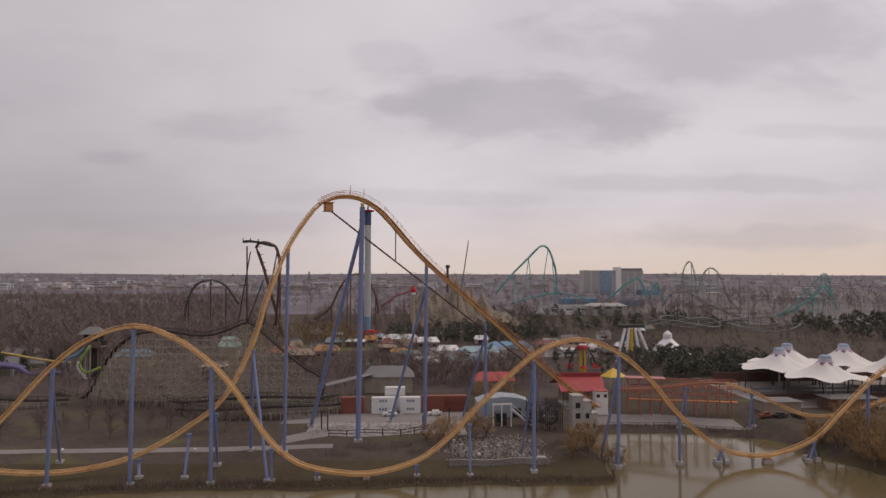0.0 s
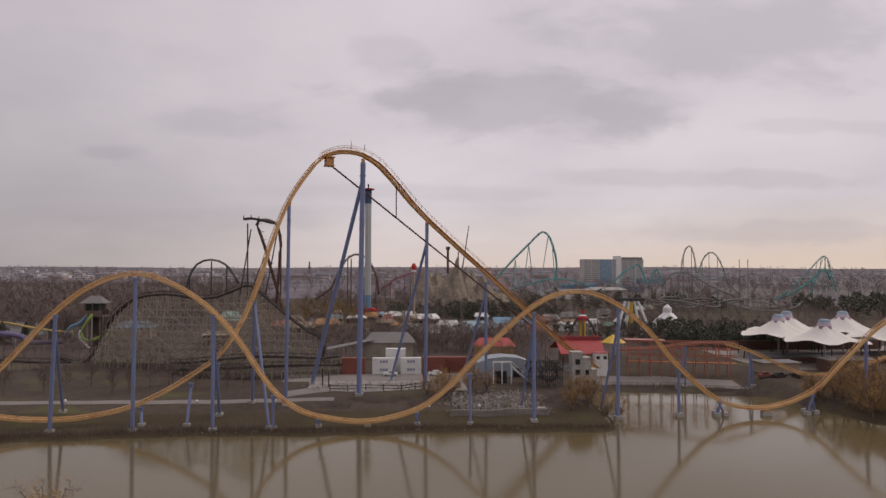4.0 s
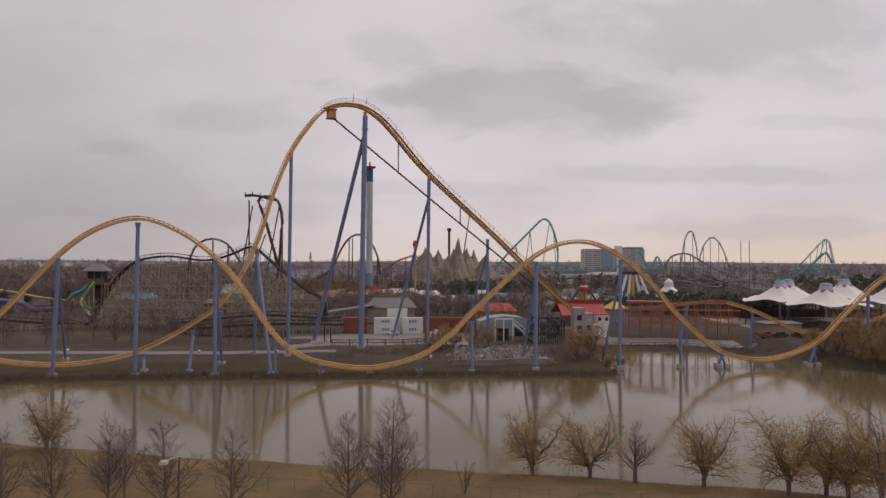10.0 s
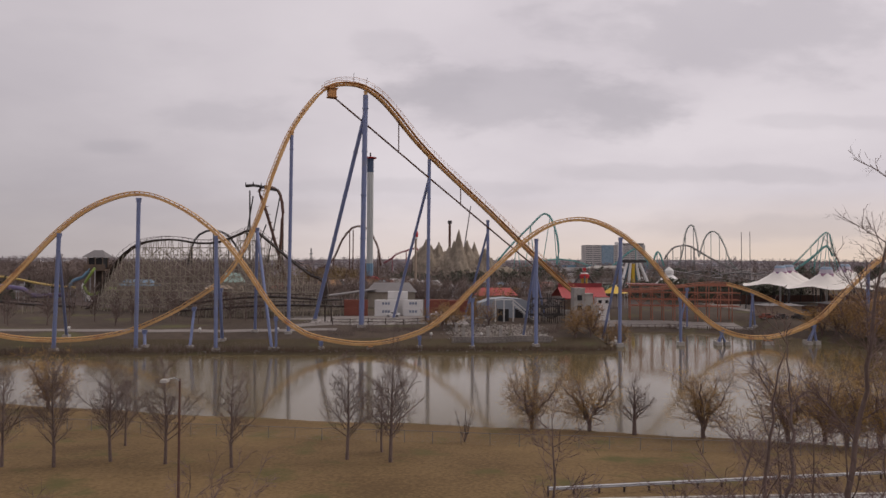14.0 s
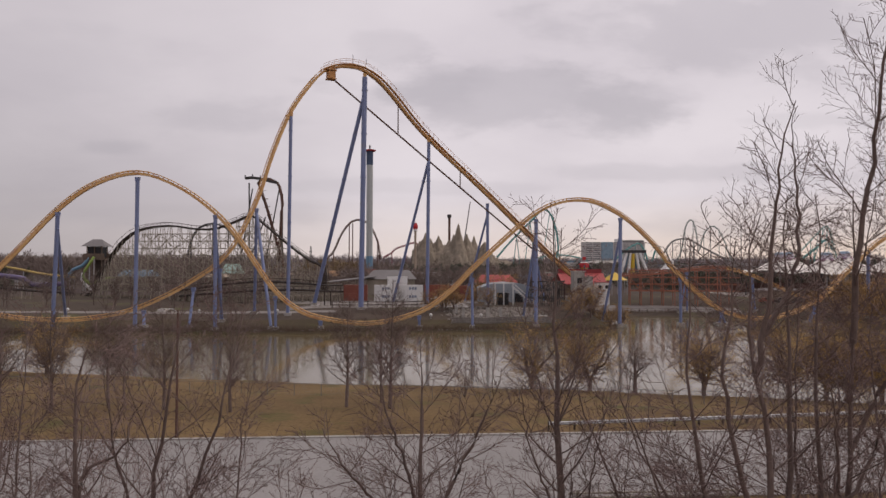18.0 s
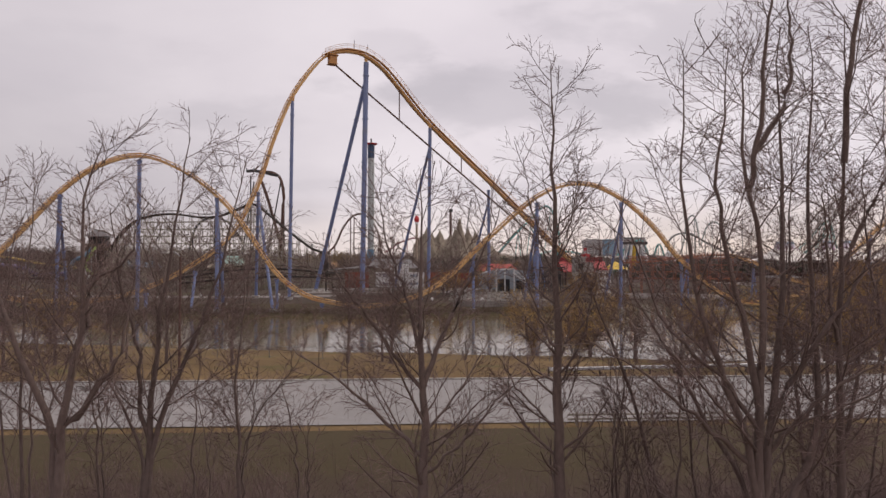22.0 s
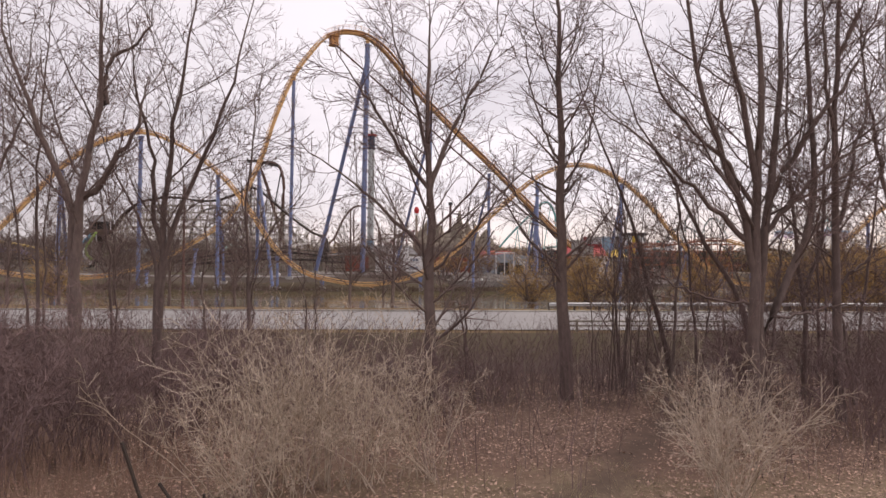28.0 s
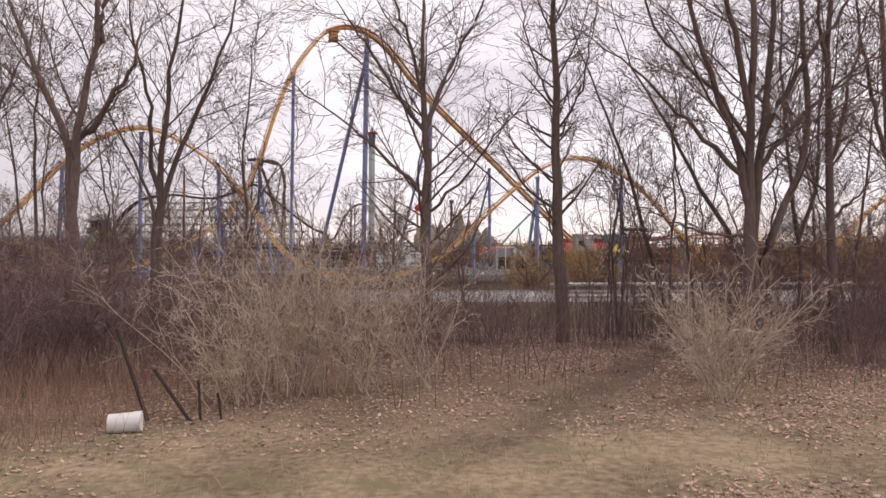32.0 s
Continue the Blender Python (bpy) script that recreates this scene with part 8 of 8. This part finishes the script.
for k in range(40):
    y = stall_rng.uniform(305, 500)
    x = y * stall_rng.uniform(-0.13, 0.40) - 8
    if (abs(x - 87) < 16 and abs(y - 314) < 16) or (abs(x - 121) < 16 and abs(y - 345) < 14) or (abs(x - 143) < 15 and abs(y - 352) < 12):
        continue
    paint, word = ROOFS[stall_rng.integers(7)]
    root = thing("park_stall", (0, 0, 0), "small park stall with a " + word + " roof among bare trees", "kiosk", "park stalls")
    w, d, g = stall_rng.uniform(4, 11), stall_rng.uniform(4, 7), ground_z(x, y)
    gable(root, x, y, w, d, g + stall_rng.uniform(2.6, 3.6), g + stall_rng.uniform(4.2, 6.0), paint, (TAN_WALL, WHITE, BROWN_STEEL)[k % 3])
    part("serving_hatch", Mesh().box((x, y - d / 2 - 0.05, g + 1.6), (w * 0.5, 0.2, 1.2)), DARK, root)
fort = thing("blue_steel_structure", (0, 0, 0), "blue clad ride station before the office block", "building")
part("hall", Mesh().box((225, 830, 17), (44, 20, 10)), BLUE_PAINT, fort)
part("hall", Mesh().box((300, 850, 16), (24, 20, 7)), BLUE_PAINT, fort)
for k in range(9):
    part("column", Mesh().beam((206 + k * 5, 818, ground_z(206, 818)), (206 + k * 5, 818, 24), 0.6), TEAL, fort)

# ---------------------------------------------------------------- woods
def tree_kind(seed, h, levels, r=0.22):
    rng = np.random.default_rng(seed)
    P, R = stem_arrays(straight_stem(rng, h, r), 4)
    out = [tubes(P, R, 3)]
    for lv in levels:
        P, R = sprout(rng, P, R, *lv[:7], rmin=lv[8])
        out.append(tubes(P, R, lv[7]))
    return join(out)


def woods(name, kinds, spots, material, label, seed, smin=0.7, smax=1.25):
    """Many trees of a few kinds joined into one."""
    rng = np.random.default_rng(seed)
    V, F, o = [], [], 0
    for x, y in spots:
        v, f = kinds[rng.integers(len(kinds))]
        s, a = rng.uniform(smin, smax), rng.uniform(0, 6.28)
        c, q = math.cos(a), math.sin(a)
        w = np.stack([v[:, 0] * c - v[:, 1] * q, v[:, 0] * q + v[:, 1] * c, v[:, 2]], 1) * s
        V.append(w + np.array([x, y, ground_z(x, y) - 0.2]))
        F.append(f + o)
        o += len(v)
    if V:
        single(name, quick(name, np.concatenate(V), np.concatenate(F), material), material, label, "trees", "stuff")


LIGHT = [(11, 0.25, 0.42, 46, 2, 0.1, 0.08, 2, 0.11), (7, 0.2, 0.65, 46, 2, 0.1, 0.06, 2, 0.085)]
WOOD_KINDS = [tree_kind(300 + k, 11 + k % 3, LIGHT) for k in range(5)]
FAR_KINDS = [tree_kind(340 + k, 12 + k % 3, [(9, 0.2, 0.45, 46, 2, 0.1, 0.08, 2, 0.26), (3, 0.2, 0.65, 46, 2, 0.1, 0.06, 2, 0.2)]) for k in range(5)]


def spots(n, xa, xb, ya, yb, seed, ok=None):
    rng = np.random.default_rng(seed)
    y = ya + (yb - ya) * rng.uniform(0, 1, n) ** 1.4
    x = xa + (xb - xa) * rng.uniform(0, 1, n)
    p = np.stack([x, y], 1)
    return p[ok(x, y)] if ok is not None else p


FINE_KINDS = [tree_kind(360 + k, 10 + k % 4, [(14, 0.2, 0.46, 46, 2, 0.1, 0.08, 2, 0.07), (9, 0.15, 0.62, 46, 2, 0.1, 0.06, 2, 0.05)]) for k in range(5)]
clear_of = lambda x, y: ~(((x > 20) & (x < 80) & (y > 360) & (y < 405)) | ((np.abs(x - 38) < 10) & (np.abs(y - 258) < 12)) | ((np.abs(x + 4) < 13) & (y < 282)) | ((x > 55) & (y < 262)) | ((np.abs(x - 87) < 20) & (y < 332)))
WOODLAND = [tree_kind(380 + k, 12 + k % 3, [(12, 0.2, 0.45, 46, 2, 0.1, 0.08, 2, 0.14), (5, 0.2, 0.65, 46, 2, 0.1, 0.06, 2, 0.105)]) for k in range(5)]
woods("bare_woods_far", WOODLAND, spots(1900, -760, -60, 400, 1000, 310, lambda x, y: x < -0.26 * y + 40), BARK_FAR, "wide belt of leafless grey-brown woodland", 311, 0.8, 1.2)
woods("bare_woods_edge", FINE_KINDS, spots(420, -330, -110, 340, 480, 309, lambda x, y: x < -0.26 * y), BARK_FAR, "near edge of the leafless woodland", 308, 0.8, 1.2)
woods("bare_woods_middle", FINE_KINDS, np.concatenate([spots(330, -60, 110, 272, 350, 312, clear_of), spots(170, -22, 58, 274, 335, 327, clear_of), spots(260, -60, 160, 350, 480, 318, clear_of)]), BARK_FAR, "dense leafless park trees", 313, 0.5, 0.85)
woods("bare_woods_behind", FINE_KINDS, np.concatenate([spots(330, -70, 130, 480, 720, 322), spots(160, 130, 360, 520, 780, 323)]), BARK_FAR, "leafless woodland behind the park rides", 324, 0.7, 1.15)
woods("bare_woods_valley", FAR_KINDS, spots(700, -40, 700, 720, 1500, 325), HAZY_TWIGS, "leafless trees between the distant lots, haze in their colour", 326, 0.7, 1.1)
woods("bare_woods_right", FINE_KINDS, spots(260, 100, 330, 300, 520, 314), BARK_FAR, "leafless trees round the grey coasters", 315, 0.5, 0.9)
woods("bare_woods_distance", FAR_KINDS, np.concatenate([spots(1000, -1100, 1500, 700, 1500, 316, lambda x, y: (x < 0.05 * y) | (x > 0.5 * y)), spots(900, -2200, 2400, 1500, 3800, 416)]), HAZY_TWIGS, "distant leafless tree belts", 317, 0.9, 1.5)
woods("bare_woods_bank", FINE_KINDS, spots(60, -150, -50, 250, 300, 318), BARK_FAR, "leafless trees behind the timber coaster", 319, 0.5, 0.8)
YELLOW_WOODS = mat("tan_budding_twigs", (0.24, 0.17, 0.08), (0.18, 0.12, 0.06), 0.9, big=0.05, fine=1, bump=0)
woods("budding_trees", WOOD_KINDS, spots(60, -75, -20, 400, 480, 320), YELLOW_WOODS, "tan budding willows beyond the timber coaster", 321, 0.7, 1.0)


def conifer(seed, h=9.0):
    rng = np.random.default_rng(seed)
    V, F, o = [], [], 0
    z = 0.8
    while z < h:
        r = 0.29 * h * (1 - (z / h) ** 2.4) + 0.15
        n = 9
        a = np.arange(n) * 2 * np.pi / n + rng.uniform(0, 1)
        rr = r * rng.uniform(0.65, 1.15, n)
        tip = np.stack([np.cos(a) * rr, np.sin(a) * rr, z - 0.35 * rr + rng.uniform(-0.2, 0.2, n)], 1)
        for i in range(n):
            w = np.array([-np.sin(a[i]), np.cos(a[i]), 0]) * rr[i] * 0.3
            V.append(np.array([(0, 0, z + 0.55), tip[i] + w * 0.8 + (0, 0, 0.05), tip[i] * 1.1, tip[i] - w * 0.8]))
            F.append(np.array([[0, 1, 2, 3]]) + o)
            o += 4
        z += 0.55 + 0.25 * rng.uniform()
    V.append(np.array([(-0.12, 0, 0), (0.12, 0, 0), (0.05, 0, h), (-0.05, 0, h)]))
    F.append(np.array([[0, 1, 2, 3]]) + o)
    return np.concatenate(V), np.concatenate(F)


def pine(seed, h=9.0):
    """A broad pine: short trunk and a rounded, lobed crown of needle tufts."""
    rng = np.random.default_rng(seed)
    lobes = 11
    a = rng.uniform(0, 6.28, lobes)
    lz = np.linspace(0.28, 0.9, lobes) * h
    lr = 0.26 * h * np.sin(np.clip(lz / h * 3.0, 0.5, 2.9)) * rng.uniform(0.5, 1.0, lobes)
    c = np.repeat(np.stack([np.cos(a) * lr, np.sin(a) * lr, lz], 1), 16, axis=0)
    d = rng.normal(0, 1, c.shape)
    d /= np.linalg.norm(d, axis=1, keepdims=True)
    p = c + d * np.array([0.14, 0.14, 0.10]) * h * rng.uniform(0.4, 1.0, (len(c), 1))
    u = rng.normal(0, 1, p.shape)
    u /= np.linalg.norm(u, axis=1, keepdims=True)
    w = np.cross(u, d)
    w /= np.linalg.norm(w, axis=1, keepdims=True) + 1e-9
    r = 0.055 * h * rng.uniform(0.6, 1.3, (len(p), 1))
    v = np.stack([p - u * r, p - w * r * 0.7, p + u * r, p + w * r * 0.7], 1).reshape(-1, 3)
    f = np.arange(len(p))[:, None] * 4 + np.arange(4)[None]
    P, R = stem_arrays(straight_stem(rng, h * 0.9, 0.2), 4)
    return join([(v, f), tubes(P, R, 3)])


FIRS = [conifer(400 + k, 9 + k) for k in range(4)]
PINES = [pine(420 + k, 9 + k % 3) for k in range(5)]
woods("conifers_mountain", PINES + FIRS[:1], spots(190, -5, 110, 430, 510, 330), FIR, "dark conifers before the rock mountain", 331, 0.6, 1.1)
woods("conifers_plaza", PINES, spots(22, 5, 110, 300, 370, 332), FIR, "dark conifers among the plaza kiosks", 333, 0.4, 0.8)
woods("conifers_grove", PINES, spots(230, 112, 182, 284, 350, 334), FIR, "dense dark conifer grove behind the brake run", 335, 0.55, 0.95)
woods("conifers_right", PINES, spots(110, 300, 420, 430, 560, 336), FIR, "dark conifers below the teal coaster", 337, 0.7, 1.4)
woods("conifers_far", PINES + FIRS[:1], spots(80, 90, 260, 500, 660, 338), FIR, "dark conifers before the show halls", 339, 0.8, 1.3)
woods("conifers_left", FIRS, spots(8, -190, -150, 300, 330, 340), FIR, "dark conifers beside the slides", 341, 0.6, 1.0)

for k, (x, y, h) in enumerate(((-96, 197, 7), (-92, 201, 6), (-74, 199, 7.5), (-70, 204, 8), (-63, 202, 7.5), (-56, 200, 7.5), (-52, 205, 8), (-106, 196, 6.5), (-48, 203, 7), (-81, 206, 7), (-66, 208, 7.5), (-60, 209, 7), (-100, 205, 7), (-110, 202, 7), (-88, 208, 7), (-77, 195, 6), (-118, 207, 7), (-125, 198, 7), (-45, 210, 7), (-40, 206, 6))):
    plant("bare_tree", 350 + k, lambda r, h=h: straight_stem(r, h * 1.2, 0.18), BANK, BARK, BARK,
          "leafless dark tree on the far bank lawn", (x, y), group="far bank trees")
FW = [(0.7, 0.15, 0.35, 1.2, 54, 5, 0.14, 0.04, 0.4, 0.05), (0.4, 0.1, 0.5, 0.9, 46, 4, 0.12, 0.0, 0.6, 0.035), (0.6, 0.1, 0.5, 0.9, 38, 3, 0.1, -0.08, 0.7, 0.045)]
for k, (x, y, h) in enumerate(((12.5, 187, 7), (16, 189, 6.5), (9, 190, 5), (51, 178.5, 9), (56, 180, 8), (48, 181, 7), (124, 183, 13), (133, 186, 12), (117, 187, 8), (140, 180, 11), (30, 243, 9), (34, 248, 9), (128, 176.5, 9), (136, 177.5, 11), (146, 184, 12), (150, 177, 10), (46.5, 177, 6), (53, 183, 8), (130, 190, 11), (22, 196, 7), (26, 193, 6.5), (14, 194, 7), (40, 246, 10), (58, 176.5, 7), (126, 180, 11), (141, 186, 12), (120, 181, 8), (121.5, 168, 11), (126, 166, 12), (132, 168, 12.5), (138, 170, 13), (124, 173, 11), (143, 175, 12), (118, 184, 9), (130, 174, 12), (147, 167, 12))):
    willow(370 + k, h, (x, y), "orange-twigged willow on the far bank", 4, 0.25, 0.36, levels=FW, group="far bank willows", twigs=ORANGE_TWIGS, woody=1)
for k, (x, y, w) in enumerate(((-14, 181, 3.5), (-3, 184, 4), (-9, 186, 3), (6, 182, 2.6), (2, 187, 3), (40, 183, 3), (45, 186, 3), (62, 212, 3), (88, 214, 2.4), (100, 208, 2.6), (106, 203, 2.6))):
    scatter_stems("bank_shrub", 240, (x - w, x + w, y - 1.5, y + 1.5), 0.8, 2.4, 0.022, BARK_FAR, "low leafless shrub patch on the far bank", 380 + k, 0.35, "shrub", 3)
scatter_stems("shore_reeds", 46000, (-140, 58, 155, 168), 0.6, 1.6, 0.03, REED, "dark dry reeds along the far lake edge", 395, 0.2, "reeds", 2, lambda x, y: np.exp(-((y - far_shore(x) - 1.2) / 1.6) ** 2))
scatter_stems("shore_brush", 9000, (-150, -30, 156, 172), 0.6, 2.0, 0.04, BARK_FAR, "brown brush along the far lake edge", 398, 0.3, "brush", 3, lambda x, y: np.exp(-((y - far_shore(x) - 3.0) / 2.6) ** 2))
scatter_stems("cove_reeds", 26000, (58, 150, 160, 222), 0.5, 1.4, 0.03, REED, "dry reeds along the cove bank", 396, 0.2, "reeds", 2, lambda x, y: np.exp(-((y - far_shore(x) - 1.5) / 1.8) ** 2))
scatter_stems("near_shore_grass", 9000, (-60, 60, 76, 90), 0.2, 0.8, 0.012, REED, "dry grass fringe along the near lake edge", 397, 0.3, "grass", 3, lambda x, y: np.exp(-((y - near_shore(x) + 1.2) / 1.2) ** 2))

# ---------------------------------------------------------------- distant town
def town():
    rng = np.random.default_rng(77)
    paints = [mat("pale_warehouse", (0.66, 0.65, 0.66)), mat("grey_warehouse", (0.42, 0.41, 0.43)), mat("brick_warehouse", (0.42, 0.33, 0.30)), mat("tan_warehouse", (0.56, 0.51, 0.48))]
    for k in range(330):
        y = 900 + 2600 * rng.uniform() ** 1.2
        x = rng.uniform(-0.75, 0.85) * y
        if k >= 150:
            y = rng.uniform(1450, 1850) if k < 240 else rng.uniform(1450, 3000)
            x = rng.uniform(-0.62, 0.12 if k < 240 else 0.85) * y
        elif (-0.05 * y < x < 0.42 * y and y < 1400) or (x < 0 and y < 1500) or k % 3 == 0:
            continue
        w, d, h = rng.uniform(12, 55), rng.uniform(10, 30), rng.uniform(4, 8)
        g = ground_z(x, y)
        if k >= 150:
            h *= 1.3
        root = thing("far_building", (x, y, g), "low flat-roofed building in the distant town", "building", "distant town buildings")
        p = paints[rng.integers(4)]
        part("wall", Mesh().box((0, 0, h / 2), (w, d, h)), p, root)
        part("roof", Mesh().box((0, 0, h + 0.4), (w * 1.01, d * 1.01, 0.8)), paints[(k + 1) % 2], root)
        part("window_band", Mesh().box((0, -d / 2 - 0.1, h * 0.6), (w * 0.85, 0.3, h * 0.18)), GLASS_GREY, root)


town()
LOT = mat("pale_parking_lot", (0.20, 0.18, 0.175), (0.13, 0.115, 0.112), 0.95, big=0.02, fine=0.1, bump=0, stain=(0.26, 0.24, 0.235), spec=0.05)
for x0, x1, y0, y1 in ((300, 620, 560, 700), (360, 760, 760, 960), (-640, -300, 930, 1060), (230, 420, 720, 860), (480, 1100, 1050, 1400)):
    sheet("parking_lot", np.linspace(x0, x1, 20), lambda x, a=y0: a + 0 * x, lambda x, b=y1: b + 0 * x, 0.25, LOT, "empty pale asphalt parking lot", "car park", 6)
sheet("tent_paving", np.linspace(128, 222, 24), lambda x: 226 + 0 * x, lambda x: 290 + 0 * x, 0.08, mat("pale_tent_paving", (0.30, 0.265, 0.235), (0.24, 0.21, 0.19), 0.9, big=0.2, fine=3), "pale paving under the white tents", "paving", 8)
sheet("plaza", np.linspace(18, 120, 30), lambda x: 362 + 0 * x, lambda x: 408 + 0 * x, 0.12, PATHWAY, "pale paved plaza between park kiosks", "plaza", 4)
sheet("lawn_rise", np.linspace(-60, 10, 20), lambda x: 395 + 0 * x, lambda x: 425 + 0 * x, 0.1, mat("dull_lawn", (0.13, 0.115, 0.05)), "dull green lawn by the tower ride", "lawn", 3)
